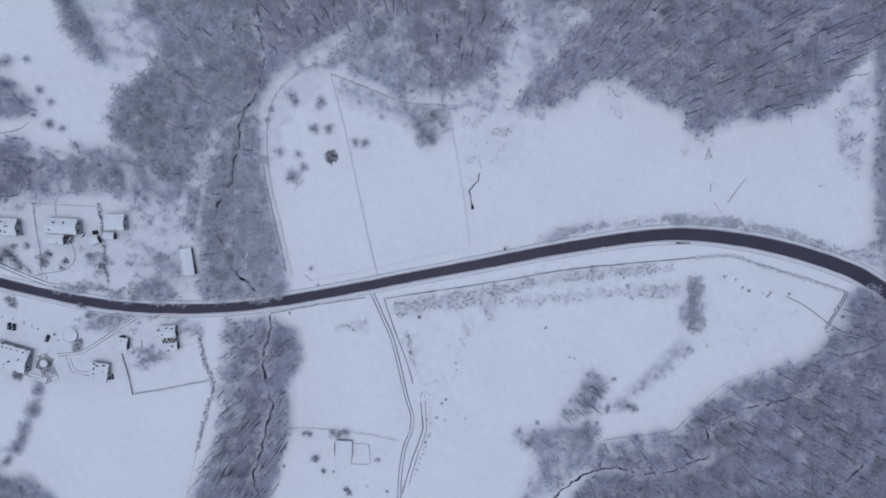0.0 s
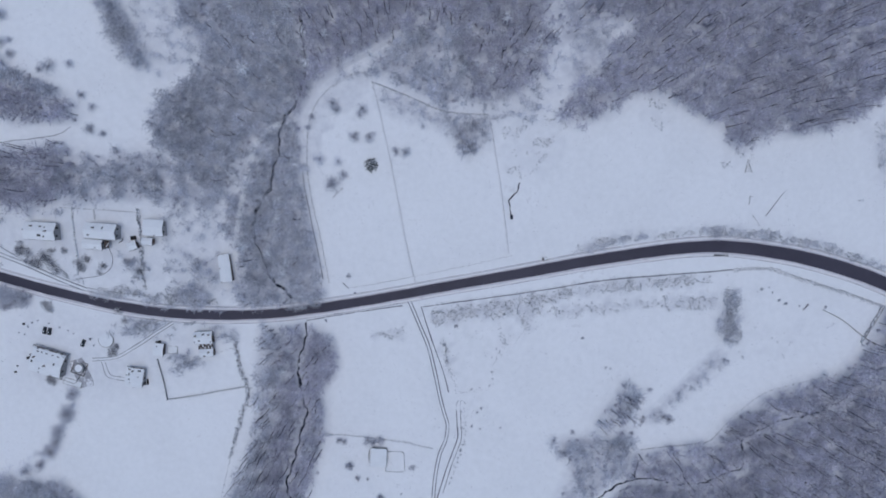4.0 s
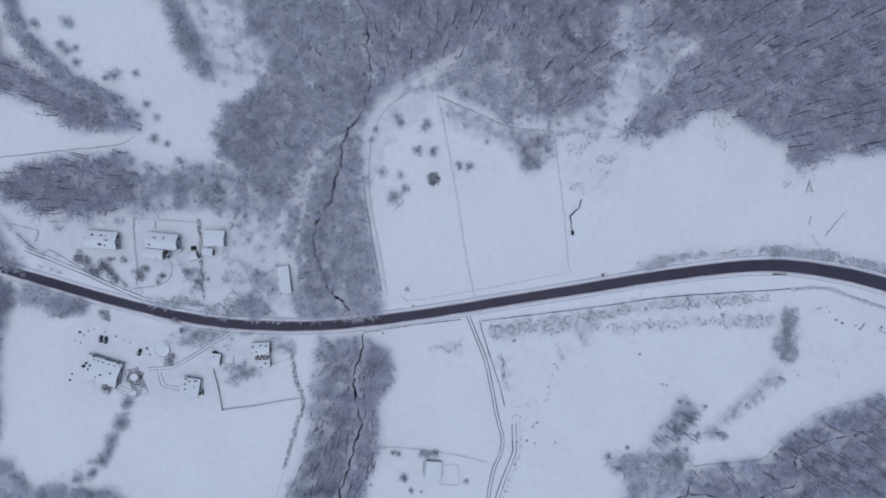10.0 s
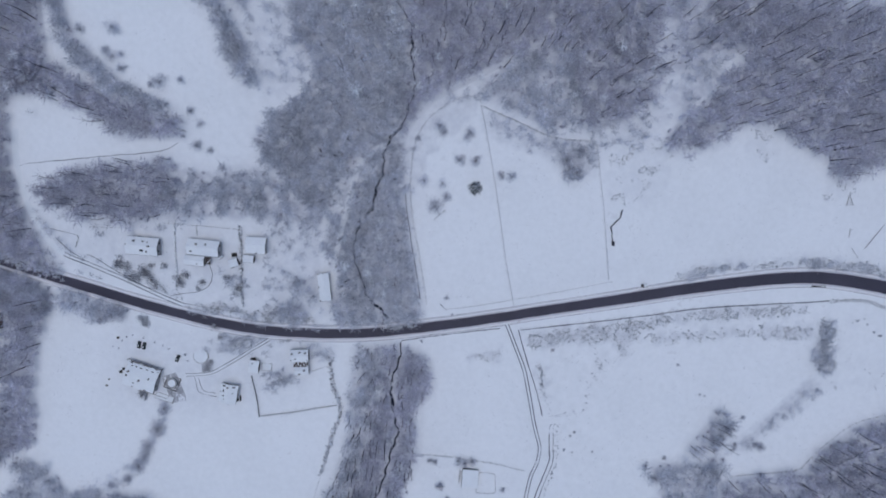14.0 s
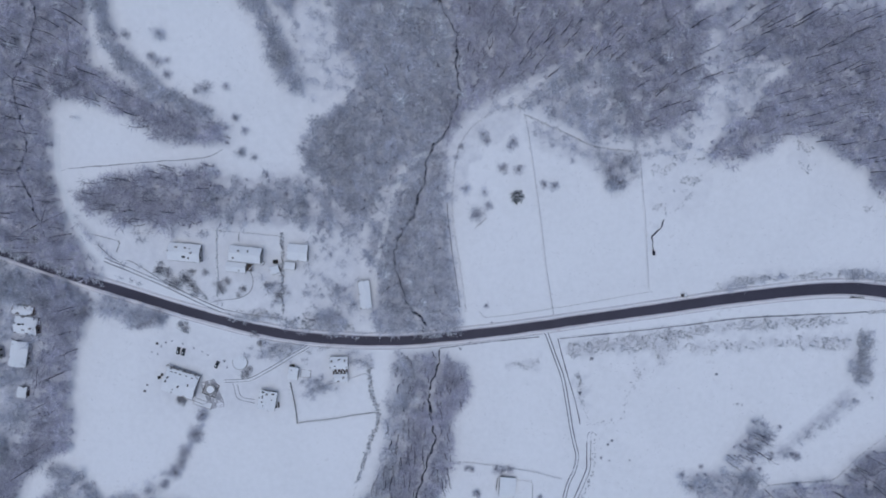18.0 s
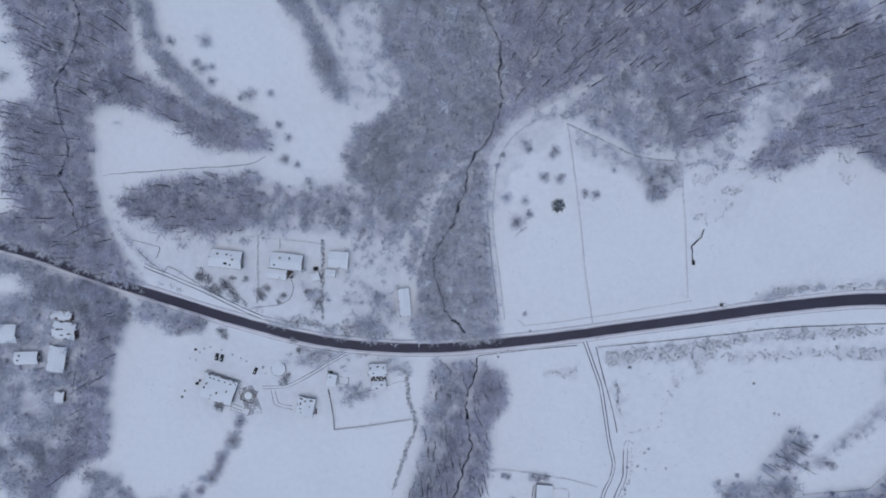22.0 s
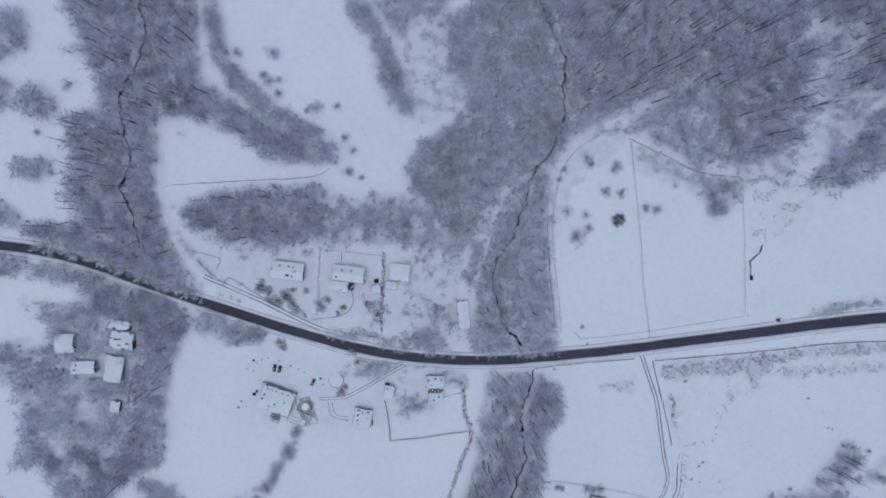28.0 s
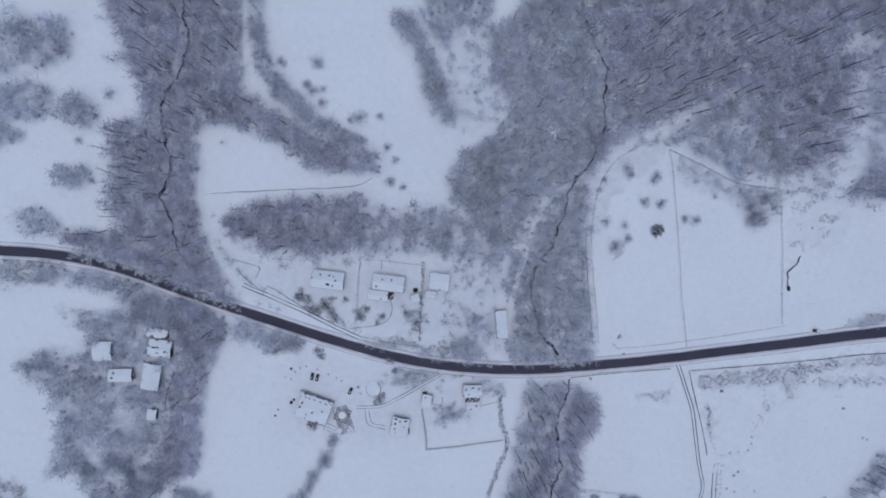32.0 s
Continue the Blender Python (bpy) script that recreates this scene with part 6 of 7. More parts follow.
fence([(-212.6, 24.8), (-195.4, 23.8)], "low wooden garden fence behind a house", 2.5, (0.4, 0.8, 1.1), 0.07, POST_WOOD, None, "yard fences")
fence([(-235.3, 25.8), (-218.6, 25.0), (-212.6, 24.8)], "thin garden fence behind a house", 2.5, (0.5, 1.0), 0.04, POST_WOOD, None, "yard fences")
fence([(-217.7, 24.1), (-217.8, 19.7)], "short weathered wooden garden fence", 2.0, (0.5, 1.0), 0.05, POST_WOOD, None, "yard fences")
fence([(-278.7, 22.2), (-260.9, 22.2)], "thin garden fence behind a house", 2.5, (0.5, 1.0), 0.04, POST_WOOD, None, "yard fences")
fence([(-148.4, -121.7), (-151.5, -133.3), (-156.2, -152.7)], "wire fence on wooden posts beside a field")
fence([(-64.7, -115.8), (-65.1, -122.8)], "short dark wooden fence beside a shed", 2.0, (0.4, 0.8, 1.1), 0.07, DARK_WOOD, None, "yard fences")
fence([(-54.7, -115.8), (-43.8, -115.9), (-43.2, -128.3), (-54.8, -128.3), (-54.7, -115.8)], "wooden rail fence round a small pen", 2.4, (0.4, 0.8), 0.05, POST_WOOD, None, "yard fences", True)

# ---- single trees and shrubs ----
TR = np.random.RandomState(21)


def lone_tree(name, label, model, twig):
    """A bare tree with its trunk and limbs as one part and its twigs as another."""
    v, f, k = model
    t = new(name)
    tagged(t, label, name)
    for tag, nm, m in ((0, "trunk" if name == "tree" else "stems", LIMB), (1, "crown", twig)):
        g = f[k == tag]
        used, inv = np.unique(g, return_inverse=True)
        o = new(nm, mesh_from(nm, v[used], inv.reshape(-1, 3), [m]))
        o.parent = t
    return t


def spread_copies(model, places, group):
    """Copies of a finished plant at (x, y, size); the first becomes the model itself."""
    for j, (x, y, s) in enumerate(places):
        m = pose(x, y, gz(x, y) - 0.05, 3.3, 2.5, 0) @ pose(0, 0, 0, 0, 0, TR.uniform(0, 360)) @ Matrix.Diagonal((s, s, s * TR.uniform(0.85, 1.1), 1))
        if j == 0:
            model.matrix_basis = m
        else:
            c = copy_thing(model, m)
            c.matrix_basis = m
    tagged(model, group=group)
    for o in scene.collection.objects:
        if o.parent is None and o.get("label") == model.get("label"):
            o["group"] = group


def dense(height, spread, seed, limbs=26, twigs=26):
    return cloud_model(np.random.RandomState(seed), height, spread, limbs, twigs)


SR = np.random.RandomState(17)
SINGLE_YOUNG = [tree_model(SR, h, w, 9, 10, 0.05, 0.06, 0.2, 0.12, 0, (0.25, 0.6)) for h, w in ((2.6, 2.0), (3.3, 2.3), (3.9, 2.6), (3.0, 2.6))]
SINGLE_BROAD = [tree_model(SR, h, w, 11, 12, 0.08, 0.095, 0.2, 0.2, 0, (0.25, 0.6)) for h, w in ((4.2, 3.2), (5.2, 3.6), (6.2, 3.8), (4.8, 4.0))]
for (label, group, young), places in SINGLES.items():
    for j, model in enumerate(SINGLE_YOUNG if young else SINGLE_BROAD):
        if places[j::4]:
            spread_copies(lone_tree("tree" if "tree" in label else "bush", label, model, FROST_TWIG), places[j::4], group)


def grove(name, label, spec, twig, places, group):
    """Single plants of one kind in three growths: height, spread, seed, clumps and twigs of the first."""
    height, spread, seed, limbs, twigs = spec
    for j in range(3):
        model = dense(height * (1.0, 1.15, 0.85)[j], spread * (1.0, 0.92, 1.06)[j], seed + 20 * j, limbs + 4 * j, twigs)
        spread_copies(lone_tree(name, label, model, twig), places[j::3], group)


grove("tree", "bare rounded fruit tree dusted with snow in a paddock", (3.8, 3.4, 61, 26, 34), LONE_TWIG,
      [(*p, s) for p, s in zip([(-72.8, 66.9), (-63.4, 67.1), (-85.3, 40.9), (-79.8, 46.5), (-49.2, 59.3), (-11.1, 62.9), (-7.5, 60.9), (-13.7, 69.0), (-6.4, 74.2), (-77.0, -11.6), (-83.1, -110.7), (-80.3, -111.3), (-66.3, -109.7), (-62.2, -110.6), (-58.1, -109.4), (-39.1, -125.1)], (1.0, 1.0, 1.3, 0.9, 0.8, 1.4, 1.2, 1.2, 1.0, 0.5, 0.6, 0.6, 0.9, 0.8, 0.8, 0.6))], "paddock trees")
grove("tree", "pale frosted fruit tree in a snowy paddock", (3.8, 3.6, 69, 26, 34), FROST_TWIG,
      [(-84.5, 85.5, 1.0), (-82.0, 81.5, 0.8), (-67.3, 82.4, 0.9), (-69.0, 79.0, 0.7), (-43.4, 58.7, 0.95), (-92.1, 55.3, 0.95), (-81.9, 54.0, 0.8), (-98.6, 72.8, 0.65), (-96.4, 78.6, 0.55), (-34.0, 73.1, 0.5)], "paddock trees")
grove("tree", "bare bushy tree standing alone on a snowy slope", (3.8, 3.9, 62, 28, 36), FROST_TWIG,
      [(-274.9, 125.3, 0.8), (-255.9, 126.0, 1.1), (-260.9, 114.3, 0.75), (-257.5, 112.0, 0.85), (-252.2, 113.0, 0.6), (-252.3, 106.0, 0.75), (-232.8, 99.6, 1.1), (-237.3, 98.3, 0.55), (-221.9, 101.4, 0.6), (-251.6, 95.7, 0.7), (-235.3, 88.3, 0.55), (-217.6, 86.2, 0.65), (-213.3, 79.9, 0.65), (-208.6, 65.8, 0.6), (-215.4, 68.2, 0.8), (-367.6, 104.4, 0.75), (-384.9, 79.4, 0.6)], "slope trees")
grove("tree", "low bare bush at the edge of a thicket", (2.6, 2.5, 68, 16, 30), LONE_TWIG,
      [(*p, s) for p, s in zip([(44.9, -107.0), (50.0, -114.3), (55.3, -101.8), (95.2, -94.1), (107.7, -90.9), (111.0, -92.8), (99.4, -75.6), (96.2, -91.8)], (1.0, 1.1, 0.6, 0.9, 1.0, 1.1, 0.8, 0.6))], "thicket bushes")
grove("tree", "broad bare tree with a dense grey crown in a field", (4.6, 4.4, 63, 32, 40), LONE_TWIG,
      [(*p, s) for p, s in zip([(-378.6, 58.8), (-264.4, -26.1), (-270.0, -27.9), (-276.0, -31.0), (-241.3, -83.4), (-245.7, -96.0), (-252.2, -107.1), (-254.1, -114.0), (-258.4, -120.7), (-264.8, -128.3), (-275.3, -133.2)], (0.5, 1.0, 0.9, 0.7, 0.95, 1.1, 0.95, 0.8, 0.95, 0.75, 0.6))], "field trees")
FIELD_SHRUBS = [(160.8, -16.0), (166.7, -17.6), (170.7, -22.0), (174.5, -23.8), (182.6, -25.2), (185.3, -27.0), (59.6, -45.5), (73.6, -62.7), (76.2, -63.4), (115.0, -14.9), (64.1, -25.0), (-71.9, -133.5), (-76.3, -126.4), (-58.4, -144.0), (-56.4, -146.4), (-45.4, -141.8), (-33.4, -144.9), (-65.9, -133.9), (-14.5, -40.1), (-90.7, -37.8), (-73.1, -21.2), (83.1, -23.0), (174.0, -23.9), (197.1, -25.5)]
TRACK_SHRUBS = [(-9.2, -79.0), (-4.4, -77.0), (0.6, -76.0), (6.2, -75.0), (7.8, -70.7), (7.4, -66.6), (7.2, -57.9), (10.0, -52.6), (-10.0, -100.7), (-10.6, -114.8), (-0.8, -90.7), (1.7, -88.5), (-4.1, -99.3), (1.1, -101.1), (12.9, -100.0), (-20.2, -50.9), (-19.0, -60.5), (-13.7, -39.5)]
YARD_SHRUBS = [(-267.3, -41.6), (-265.0, -43.2), (-262.3, -40.8), (-258.8, -39.6), (-252.1, -41.1), (-245.5, -43.3), (-240.7, -45.2), (-237.5, -46.8), (-227.8, -50.0), (-226.5, -53.7), (-270.6, -46.9), (-267.2, -47.8)]
grove("shrub", "small dark leafless shrub in the snow", (1.4, 1.2, 64, 10, 26), LONE_TWIG,
      [(*p, s) for p, s in zip(FIELD_SHRUBS + TRACK_SHRUBS + YARD_SHRUBS, (0.6, 0.5, 0.6, 0.8, 0.5, 0.6, 0.9, 0.6, 0.5, 0.6, 0.5, 1.3, 2.6, 1.5, 1.6, 0.6, 0.9, 0.7, 0.6, 0.8, 0.7, 0.5, 0.6, 0.7) + (0.4, 0.45, 0.4, 0.5, 0.4, 0.5, 0.4, 0.5, 0.6, 0.7, 0.7, 0.7, 0.9, 0.5, 0.5, 0.7, 0.8, 0.9) + (0.6, 0.5, 0.5, 0.5, 0.5, 0.5, 0.5, 0.5, 0.7, 0.6, 0.4, 0.4))], "meadow shrubs")
grove("shrub", "dark evergreen garden shrub with snow on its leaves", (2.4, 2.7, 65, 20, 34), HEDGE_LEAF,
      [(*p, s) for p, s in zip([(-261.6, 3.4), (-258.3, 0.4), (-263.8, 0.6), (-256.6, -4.4), (-252.7, -5.8), (-248.6, -0.9), (-244.3, -6.9), (-242.9, -10.1), (-246.9, -3.7), (-230.2, -6.3), (-227.6, -8.1), (-225.3, -2.4), (-243.9, 1.4), (-236.9, 1.8), (-216.5, -6.9), (-218.6, -10.3), (-202.2, -4.4), (-196.1, -9.1), (-251.2, -29.8), (-249.5, -32.4), (-254.4, -75.7), (-253.3, -76.7), (-335.0, 15.2), (-206.8, -38.5), (-210.4, -33.5), (-215.8, -56.2), (-213.4, -54.5), (-217.3, -59.0), (-214.3, -58.3)], (1.3, 1.2, 1.0, 1.3, 1.2, 1.2, 1.2, 1.1, 1.0, 1.2, 0.9, 0.9, 0.8, 0.8, 0.8, 0.6, 1.0, 0.8, 1.1, 0.9, 1.0, 0.8, 0.8, 0.8, 0.9, 0.8, 0.7, 0.6, 0.7))], "garden shrubs")

FROSTED = [(-129.7, 100.2, 1.3), (-31.9, 153.8, 0.8), (2.5, 101.2, 0.9), (15.6, 96.6, 0.5), (-328.8, 71.1, 0.9), (-333.3, 55.0, 0.8), (-351.4, 84.6, 0.7), (-279.7, 45.0, 0.7), (210.5, 35.1, 0.5), (198.9, -64.8, 0.8)]
STARS = [star_model(np.random.RandomState(66), 7.5, 3.3, 34), star_model(np.random.RandomState(67), 8.5, 2.7, 24)]
spread_copies(lone_tree("tree", "tree white with hoar frost standing in the wood", STARS[0], WHITE_TWIG), FROSTED, "frosted trees")
RIMED = (([(-160, 184), (-60, 195), (-40, 125), (-100, 84), (-150, 100)], 71), ([(-60, 112), (0, 135), (35, 130), (25, 97), (-20, 92)], 72), ([(-372, 160), (-300, 165), (-300, 100), (-320, 30), (-365, 40)], 73), ([(-140, -60), (-96, -60), (-100, -150), (-145, -150)], 74), ([(-145, 50), (-105, 60), (-100, -20), (-140, -20)], 75))
planted("rimed_trees", "trees with rimed white limbs standing among the wood", "woodland", [scatter(poly, 9.5, seed, 2.0, 0.0, 0.42) for poly, seed in RIMED], STARS, [LIMB, WHITE_TWIG], (0.55, 1.1))


def fir(x, y, height, radius):
    """A snow-laden conifer: tiers of drooping boughs round a trunk."""
    t = thing("fir_tree", "dark evergreen fir tree with snow on its boughs", "tree", x, y)
    part("trunk", drum(bmesh.new(), 0, 0, height * 0.45, 0.22, 0.05, height * 0.9 + 0.6, 7), BARK, t)
    r = np.random.RandomState(int(height * 10))
    v, f = [], []
    for tier in range(13):
        h = height * (0.10 + 0.86 * tier / 12)
        rad = radius * (1 - 0.9 * tier / 12) * r.uniform(0.9, 1.05)
        n = max(5, int(26 * rad / radius))
        for j in range(n):
            g = 6.283 * j / n + r.uniform(-0.2, 0.2)
            d = np.array([math.cos(g), math.sin(g), 0])
            tip = d * rad * r.uniform(0.8, 1.12) + [0, 0, h - 0.35 * rad]
            root = d * 0.1 + [0, 0, h]
            for _ in range(9):
                q = root + (tip - root) * r.uniform(0.15, 0.95)
                e = (tip - root) * 0.28 + r.normal(0, 0.22, 3) * [1, 1, 0.4]
                s = np.cross(e, [0, 0, 1]) * 0.22
                k = len(v)
                v.extend([q - s, q + s, q + e])
                f.append((k, k + 1, k + 2))
    o = new("boughs", mesh_from("boughs", v, f, [NEEDLES]))
    o.parent = t
    return t


fir(*(-62.9, 52.4), 8.0, 4.0)


# ---- yards ----
def car(x, y, turn, label):
    c = thing("car", label, "car", x, y, None, turn, "parked cars")
    bm = bmesh.new()
    prof = [(-2.1, 0.35), (-2.12, 0.75), (-1.95, 0.95), (-1.0, 1.0), (1.1, 0.98), (2.0, 0.85), (2.12, 0.6), (2.08, 0.35)]
    top = [(-1.85, 0.95), (-1.35, 1.42), (0.3, 1.46), (1.05, 0.98)]
    for pr, w, nm in ((prof, 0.86, "body"), (top, 0.72, "cabin")):
        a = [bm.verts.new((px, -w, pz)) for px, pz in pr]
        b = [bm.verts.new((px, w, pz)) for px, pz in pr]
        bm.faces.new(a)
        bm.faces.new(b[::-1])
        for i in range(len(pr)):
            j = (i + 1) % len(pr)
            bm.faces.new((a[i], b[i], b[j], a[j]))
        bmesh.ops.recalc_face_normals(bm, faces=bm.faces[:])
        ob = part(nm, bm, PAINT_DARK if nm == "body" else GLASS_DARK, c)
        bm = bmesh.new()
    bm.free()
    part("roof_snow", box(bmesh.new(), -0.5, 0, 1.48, 0.9, 0.5, 0.06, bevel=0.02), SNOW_ROOF, c, "patch of snow on the car roof")
    for sx in (-1.3, 1.3):
        for sy in (-0.82, 0.82):
            w = part("wheel", drum(bmesh.new(), sx, sy, 0.32, 0.32, 0.32, 0.2, 12, Matrix.Rotation(radians(90), 4, "X")), RUBBER, c)
            part("rim", drum(bmesh.new(), sx, sy + math.copysign(0.09, sy), 0.32, 0.19, 0.19, 0.06, 10, Matrix.Rotation(radians(90), 4, "X")), METAL, w)
    return c


car(*(-254.9, -45.3), 82, "dark parked car with some snow on it in a yard")
car(*(-251.9, -45.8), 80, "dark parked car with some snow on it in a yard")
car(*(-232.3, -52.5), 68, "dark parked car standing alone in a snowy yard")

px, py = (-236.5, -67.8)
pool = thing("garden_pool", "round above-ground garden pool filled with snow", "pool", px, py)
bm = bmesh.new()
drum(bm, 0, 0, 0.5, 3.0, 3.0, 1.3, 24)
part("pool_wall", bm, PLASTIC_BLUE, pool)
part("snow_filling", drum(bmesh.new(), 0, 0, 1.1, 2.15, 2.15, 0.2, 24), SNOW_ROOF, pool)
bm = bmesh.new()
drum(bm, 0, 0, 1.16, 3.15, 3.15, 0.06, 24)
part("rim", bm, METAL, pool)
for k in range(4):
    part("deck_beam", box(bmesh.new(), 3.9 * math.cos(k * 1.571 - 0.35), 3.9 * math.sin(k * 1.571 - 0.35), 0.3, 0.3, 8.0, 0.5, k * 90 - 20), POST_WOOD, pool, "weathered timber beam round the pool")
for k in range(8):
    part("support", box(bmesh.new(), 3.15 * math.cos(k * 0.785), 3.15 * math.sin(k * 0.785), 0.5, 0.12, 0.12, 1.3, k * 45), METAL, pool)

px, py = (-219.0, -50.6)
pond = thing("pond", "round frozen garden pond under smooth snow", "pond", px, py, None, 0)
part("stone_rim", drum(bmesh.new(), 0, 0, 0.1, 4.5, 4.4, 0.6, 28), CONCRETE, pond)
part("snow_cover", drum(bmesh.new(), 0, 0, 0.24, 4.2, 4.1, 0.44, 28), SNOW_ROOF, pond)

px, py = (16.7, 23.7)
trough = thing("water_trough", "dark stone trough where a trickle ends in a meadow", "trough", px, py, None, 4)
for sx, sy, w, l in ((-0.62, 0, 0.14, 2.6), (0.62, 0, 0.14, 2.6), (0, -1.25, 1.2, 0.14), (0, 1.25, 1.2, 0.14)):
    part("side_wall", box(bmesh.new(), sx, sy, 0.2, w, l, 0.9, 0, 0.02), DARK_WOOD, trough)
part("water", box(bmesh.new(), 0, 0, 0.15, 1.15, 2.4, 0.6), WATER, trough)

# paved yard between the large house and the pool
ribbon("patio", curve([(-238.6, -62.8), (-236.8, -68.0), (-234.9, -74.0), (-233.4, -79.6)], 0.8), 4.6, 0.07, PAVING, "paved patio with snow lying in patches", "patio", 9, 0.0, 0.5, 58)
# covered passage between the brown house and its annex
px, py = (-160.6, -53.6)
passage = thing("passage", "dark slatted passage roof with snow between its slats", "passage", px, py, None, 3)
part("roof", box(bmesh.new(), 0, 0, 2.3, 8.6, 3.6, 0.14, 0, 0.02), DARK_WOOD, passage)
for sx in (-4.1, 4.1):
    for sy in (-1.6, 1.6):
        part("post", box(bmesh.new(), sx, sy, 1.0, 0.16, 0.16, 2.7), DARK_WOOD, passage)
for sx, sy, w, l, g in ((-3.8, 0.9, 0.8, 1.3, 10), (-2.9, -0.9, 0.5, 1.0, -18), (-1.6, 0.4, 0.6, 2.0, 6), (-0.3, -0.8, 0.9, 0.8, 30), (0.5, 1.0, 0.5, 0.9, -12), (1.7, -0.3, 0.5, 1.7, 15), (2.9, 0.8, 1.0, 0.7, -8), (3.6, -0.9, 0.7, 1.1, 22)):
    part("snow_patch", box(bmesh.new(), sx, sy, 2.41, w, l, 0.09, g, 0.02), SNOW_ROOF, passage, "lump of snow between the slats")
# dark porch at the end of the low wing
px, py = (-211.6, 5.6)
porch = thing("porch", "dark open porch at the end of a low wing", "porch", px, py, None, -4)
part("roof", box(bmesh.new(), 0, 0, 2.2, 2.8, 4.0, 0.12, 0, 0.02), DARK_WOOD, porch)
for sx in (-1.2, 1.2):
    for sy in (-1.8, 1.8):
        part("post", box(bmesh.new(), sx, sy, 0.9, 0.14, 0.14, 2.6), DARK_WOOD, porch)
part("snow_strip", box(bmesh.new(), 0.5, -0.2, 2.3, 0.45, 2.9, 0.08, -32, 0.02), SNOW_ROOF, porch, "strip of snow across the porch roof")

# terrace and clutter by the large house
for k, (p, w, l, hgt, label) in enumerate([((-266.9, -62.2), 1.6, 1.6, 0.9, "dark covered pile in a yard"), ((-265.3, -60.4), 1.0, 1.4, 0.8, "dark covered pile in a yard"), ((-276.4, -71.3), 1.2, 0.9, 0.7, "small dark crate in the snow"), ((-274.7, -67.4), 0.8, 0.8, 0.6, "small dark crate in the snow"),
                                         ((-267.3, -41.6), 1.2, 1.0, 0.8, "small dark crate in the snow"), ((-198.1, 9.4), 2.4, 2.2, 1.6, "dark covered woodpile beside a hut"), ((-188.8, -52.3), 2.6, 2.8, 1.6, "dark woodpile beside a garage"), ((-198.6, -76.0), 0.9, 3.6, 1.2, "brown woodpile beside a house"), ((-196.8, -76.0), 0.6, 3.4, 1.0, "woodpile under a thin cover of snow")]):
    pile = thing("woodpile", label, "woodpile", *p, None, TR.uniform(-15, 15), "yard clutter")
    part("stack", box(bmesh.new(), 0, 0, hgt / 2 - 0.1, w, l, hgt, 0, 0.08), DARK_WOOD, pile)
    part("cover", box(bmesh.new(), 0, 0, hgt - 0.06, w * 0.7, l * 0.8, 0.08, 4, 0.02), RUBBER, pile)
for p, w, l, turn, label in (((-181.1, -56.3), 6.0, 4.6, -4, "concrete yard slab covered with snow"), ((-241.6, -77.1), 11.0, 4.0, -16, "concrete garden terrace under snow")):
    slab = thing("terrace", label, "terrace", *p, None, turn)
    part("slab", box(bmesh.new(), 0, 0, 0.0, w, l, 0.5, 0, 0.03), CONCRETE, slab)
    part("snow_cover", box(bmesh.new(), 0, 0, 0.22, w - 0.5, l - 0.5, 0.16, 0, 0.04), SNOW_ROOF, slab)


def log(x, y, length, turn, radius, label, group=""):
    t = thing("fallen_tree", label, "fallen tree", x, y, None, turn, group)
    m = Matrix.Rotation(radians(90), 4, "Y")
    ends = gz(x + math.cos(radians(turn)) * length / 2, y + math.sin(radians(turn)) * length / 2) - gz(x - math.cos(radians(turn)) * length / 2, y - math.sin(radians(turn)) * length / 2)
    m = Matrix.Rotation(-math.atan2(ends, length), 4, "Y") @ m
    part("trunk", drum(bmesh.new(), 0, 0, 0.15, radius, radius * 0.5, length, 7, m), BARK, t)
    r = np.random.RandomState(int(length * 7))
    for k in range(5):
        px = r.uniform(0.1, 0.48) * length
        part("branch", drum(bmesh.new(), px, r.uniform(-0.5, 0.5), 0.25 + ends * px / length, 0.04, 0.01, r.uniform(1.2, 2.4), 4, Matrix.Rotation(r.uniform(0.9, 1.4), 4, "X") @ Matrix.Rotation(r.uniform(-0.5, 0.5), 4, "Y")), BARK, t)
    return t


log(*(166.2, 35.1), 25.0, 56, 0.2, "thin fallen tree trunk lying on the snowy meadow")
log(*(149.9, 34.5), 5.0, 86, 0.14, "short log lying on the snowy meadow")
log(*(154.6, 23.2), 7.5, -52, 0.10, "bent fallen branch by the roadside scrub")
log(*(186.8, -25.2), 2.6, 60, 0.22, "dark log in the snow of a field")
log(*(-82.6, 36.6), 8.0, 42, 0.12, "fallen branch under paddock trees")

px, py = (-331.0, 25.4)
uprooted = thing("fallen_tree", "uprooted dark tree lying across a stream in the wood", "fallen tree", px, py)
for k, (ex, ey, rad) in enumerate([(-342.4, 19.2, 0.3), (-316.4, 32.1, 0.28), (-325.9, 36.8, 0.22), (-329.0, 16.9, 0.25), (-337.1, 35.5, 0.18), (-320.5, 26.0, 0.16)]):
    d = Vector((ex - px, ey - py, gz(ex, ey) - gz(px, py) + 1.0))
    m = Matrix.Translation(d / 2 + Vector((0, 0, 0.7))) @ d.to_track_quat("Z", "Y").to_matrix().to_4x4()
    bm = bmesh.new()
    bmesh.ops.create_cone(bm, cap_ends=True, segments=7, radius1=rad * 1.3, radius2=rad * 0.3, depth=d.length, matrix=m)
    part("trunk" if k == 0 else "limb", bm, BARK, uprooted)

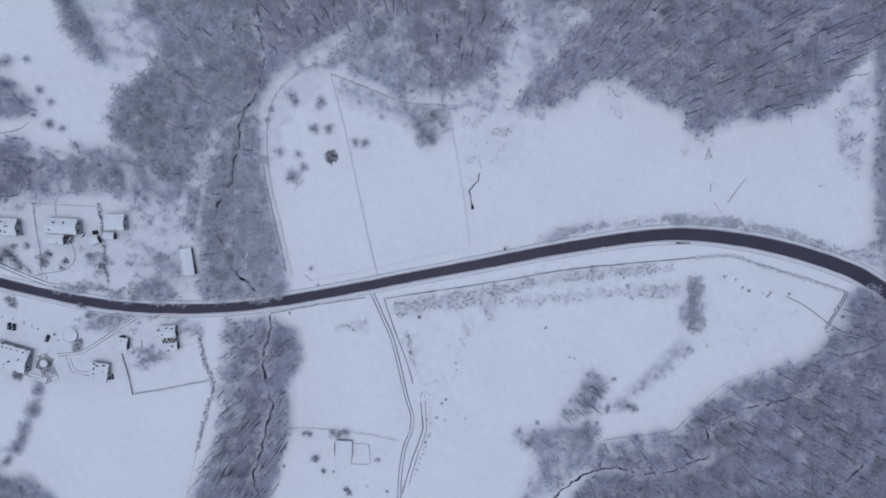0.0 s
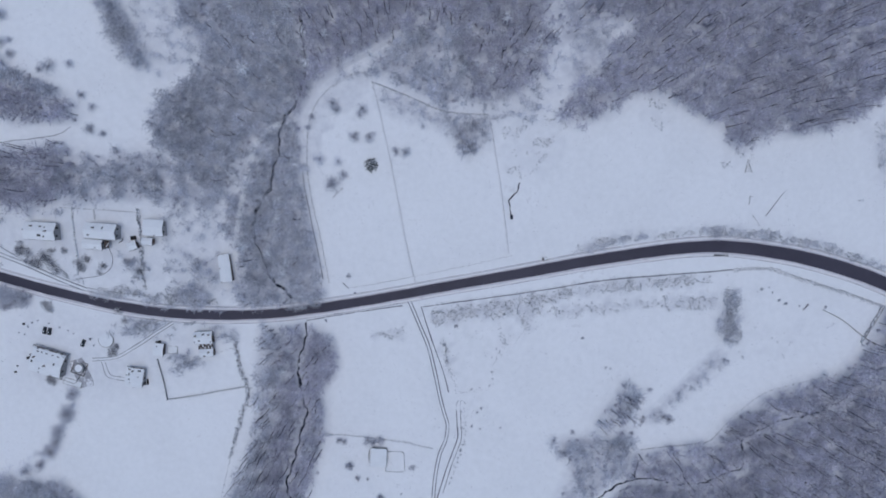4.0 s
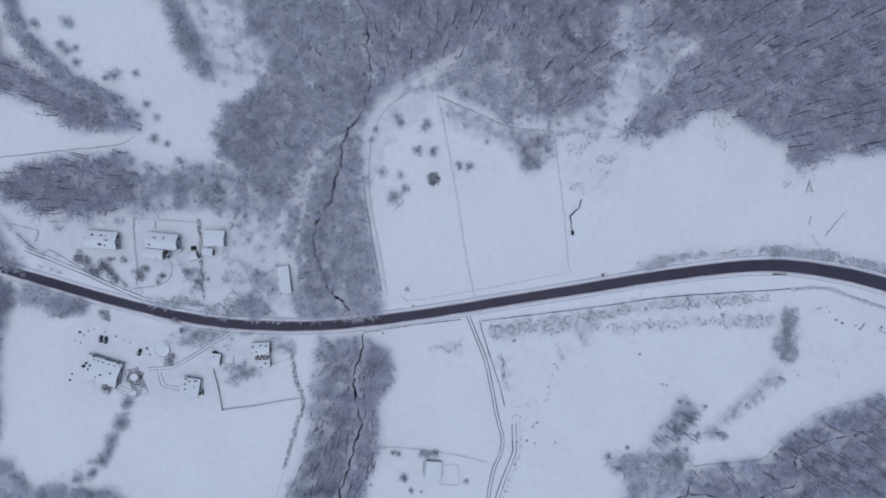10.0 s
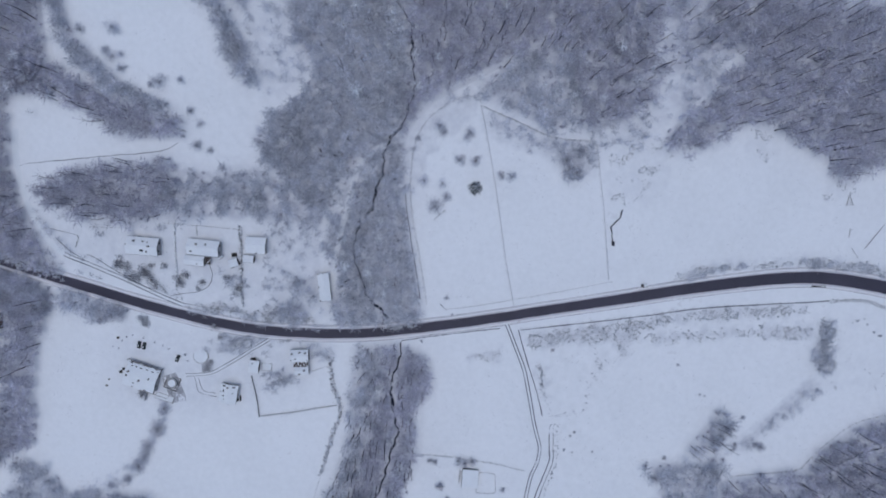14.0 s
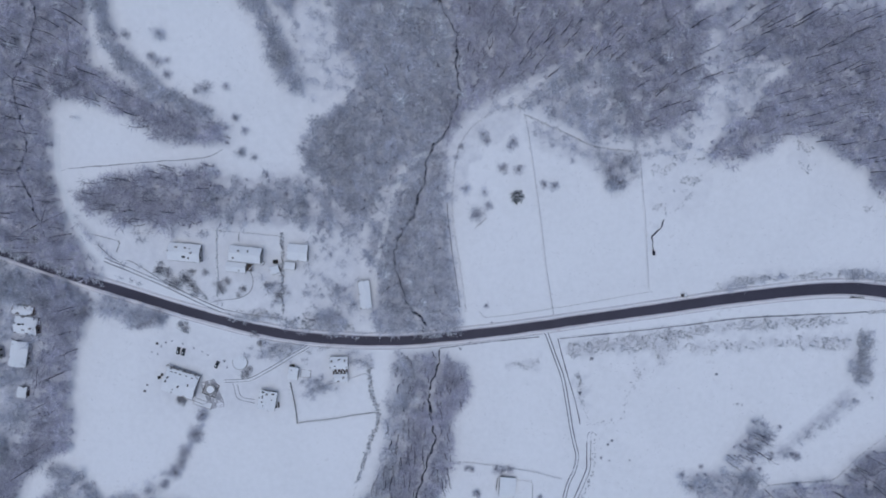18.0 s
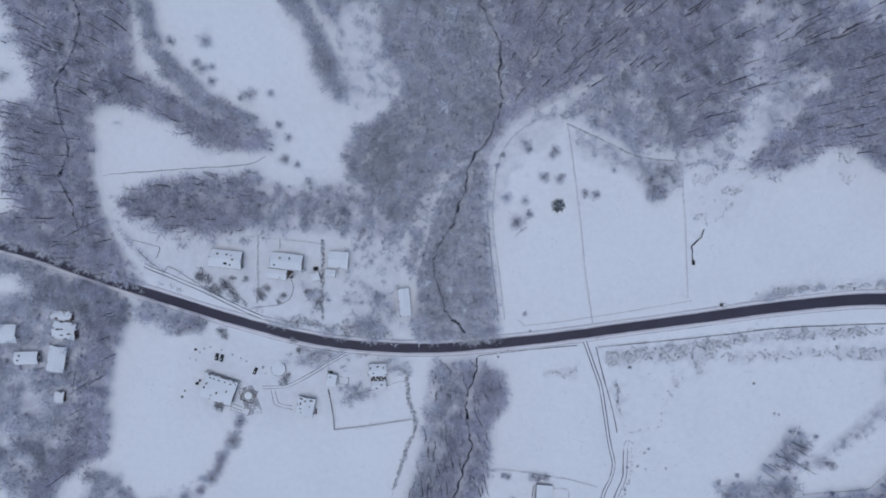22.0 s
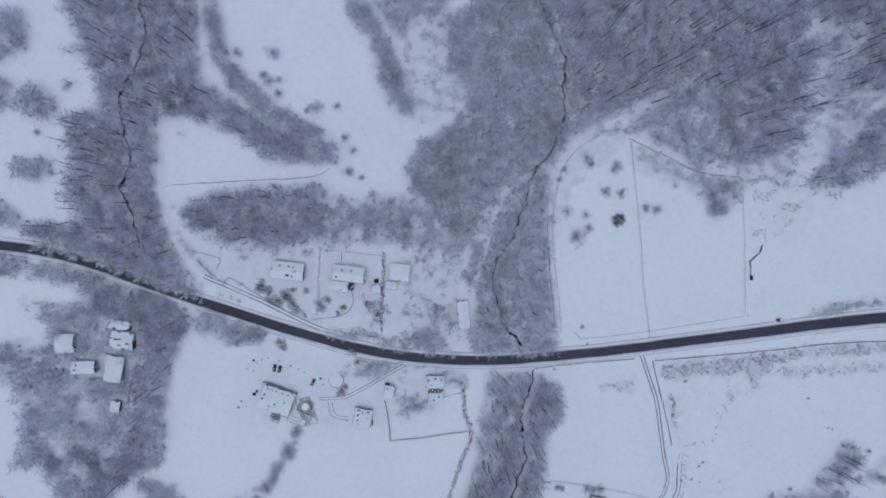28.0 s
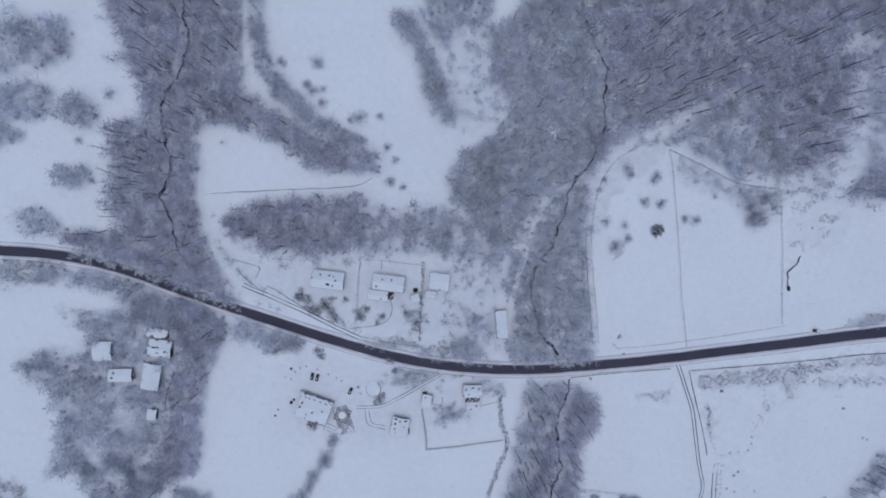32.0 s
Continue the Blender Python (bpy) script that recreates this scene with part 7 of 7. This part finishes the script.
px, py = (147.8, 53.2)
rack = thing("drying_rack", "old wooden hay-drying rack lying in the snow", "rack", px, py, None, 2)
for s in (-1, 1):
    part("rail", box(bmesh.new(), s * 1.1, -0.4, 0.35, 0.12, 6.4, 0.12, s * 16), DARK_WOOD, rack)
for k, w in enumerate((4.2, 3.2, 2.2, 1.2)):
    part("rung", box(bmesh.new(), 0, -2.8 + 1.3 * k, 0.42, w, 0.12, 0.12, -6 if k % 2 else 5), DARK_WOOD, rack)
part("pole", box(bmesh.new(), 0, 4.2, 0.4, 0.14, 3.4, 0.14), DARK_WOOD, rack)

px, py = (136.0, 3.4)
culvert = thing("culvert", "dark stone culvert mouth under the road edge", "culvert", px, py, None, 1)
part("mouth", box(bmesh.new(), 0, 0, 0.1, 7.2, 0.9, 0.7, 0, 0.05), RUBBER, culvert)
for k in (-1, 1):
    part("wing_wall", box(bmesh.new(), k * 3.9, -0.1, 0.15, 0.5, 1.3, 0.9, k * 12, 0.05), CONCRETE, culvert)
part("capstone", box(bmesh.new(), 0, 0.55, 0.3, 7.6, 0.35, 0.5, 0, 0.05), CONCRETE, culvert)

px, py = (36.0, 0.2)
stand = thing("bus_shelter", "small dark roadside shelter with snow on its roof", "shelter", px, py, None, 8)
for sx, sy, w, l in ((-1.2, 0, 0.1, 1.5), (1.2, 0, 0.1, 1.5), (0, 0.7, 2.4, 0.1)):
    part("wall", box(bmesh.new(), sx, sy, 0.9, w, l, 2.2), DARK_WOOD, stand)
part("roof", box(bmesh.new(), 0, 0, 2.05, 2.8, 1.9, 0.1), ROOFING, stand)
part("snow_layer", box(bmesh.new(), 0.4, 0.1, 2.16, 1.7, 1.5, 0.12, 0, 0.03), SNOW_ROOF, stand)
part("bench", box(bmesh.new(), 0, 0.35, 0.45, 2.0, 0.4, 0.08), POST_WOOD, stand)

# dark strip added for the large house's north wall and eave shadow
px, py = (-251.0, -56.9)
lean_to = thing("lean_to", "dark strip added for the north wall and eave shadow of a house", "lean-to", px, py, None, -17)
part("roof", box(bmesh.new(), 0, 0, 2.5, 21.0, 0.9, 0.14, 0, 0.02), ROOFING, lean_to)
for k in range(7):
    part("post", box(bmesh.new(), -10.0 + k * 3.33, 0.3, 1.0, 0.16, 0.16, 3.0), DARK_WOOD, lean_to)
for k in (0, 2, 4, 5):
    part("snow_patch", box(bmesh.new(), -9.0 + k * 3.6, -0.1, 2.6, 2.0, 0.4, 0.08, 0, 0.02), SNOW_ROOF, lean_to, "strip of snow left on the roof")
fence([(-256.7, -73.4), (-248.3, -75.2), (-239.9, -77.7), (-232.0, -66.3)], "dark low fence round a terrace", 2.0, (0.3, 0.7), 0.06, DARK_WOOD, None, "yard fences", True)
fence([(-244.0, -63.8), (-245.4, -69.5), (-248.3, -75.2)], "dark board fence beside a house", 2.0, (0.3, 0.7, 1.1), 0.08, DARK_WOOD, None, "yard fences", True)
fence([(-281.7, 6.4), (-277.7, 5.0), (-262.8, -3.4), (-249.3, -10.0)] , "low wooden fence beside the village lane", 3.0, (0.4, 0.9), 0.06, POST_WOOD, None, "yard fences")
fence([(-302.0, 20.4), (-285.4, 17.0), (-288.2, 10.8)], "low wooden fence at a garden corner", 2.5, (0.4, 0.9), 0.06, POST_WOOD, None, "yard fences", True)

px, py = (-205.4, 7.9)
trailer = thing("trailer", "small trailer under a snowy tarpaulin in a garden", "trailer", px, py, None, 38)
part("bed", box(bmesh.new(), 0, 0, 0.55, 3.0, 1.3, 0.3, 0, 0.02), DARK_WOOD, trailer)
part("tarpaulin", box(bmesh.new(), 0, 0, 0.95, 2.9, 1.1, 0.5, 0, 0.2), SNOW_ROOF, trailer, "snow-covered tarpaulin")
part("drawbar", box(bmesh.new(), 1.9, 0, 0.5, 1.0, 0.1, 0.1), METAL, trailer)
for s in (-1, 1):
    part("wheel", drum(bmesh.new(), 0, s * 0.72, 0.3, 0.3, 0.3, 0.18, 12, Matrix.Rotation(radians(90), 4, "X")), RUBBER, trailer)
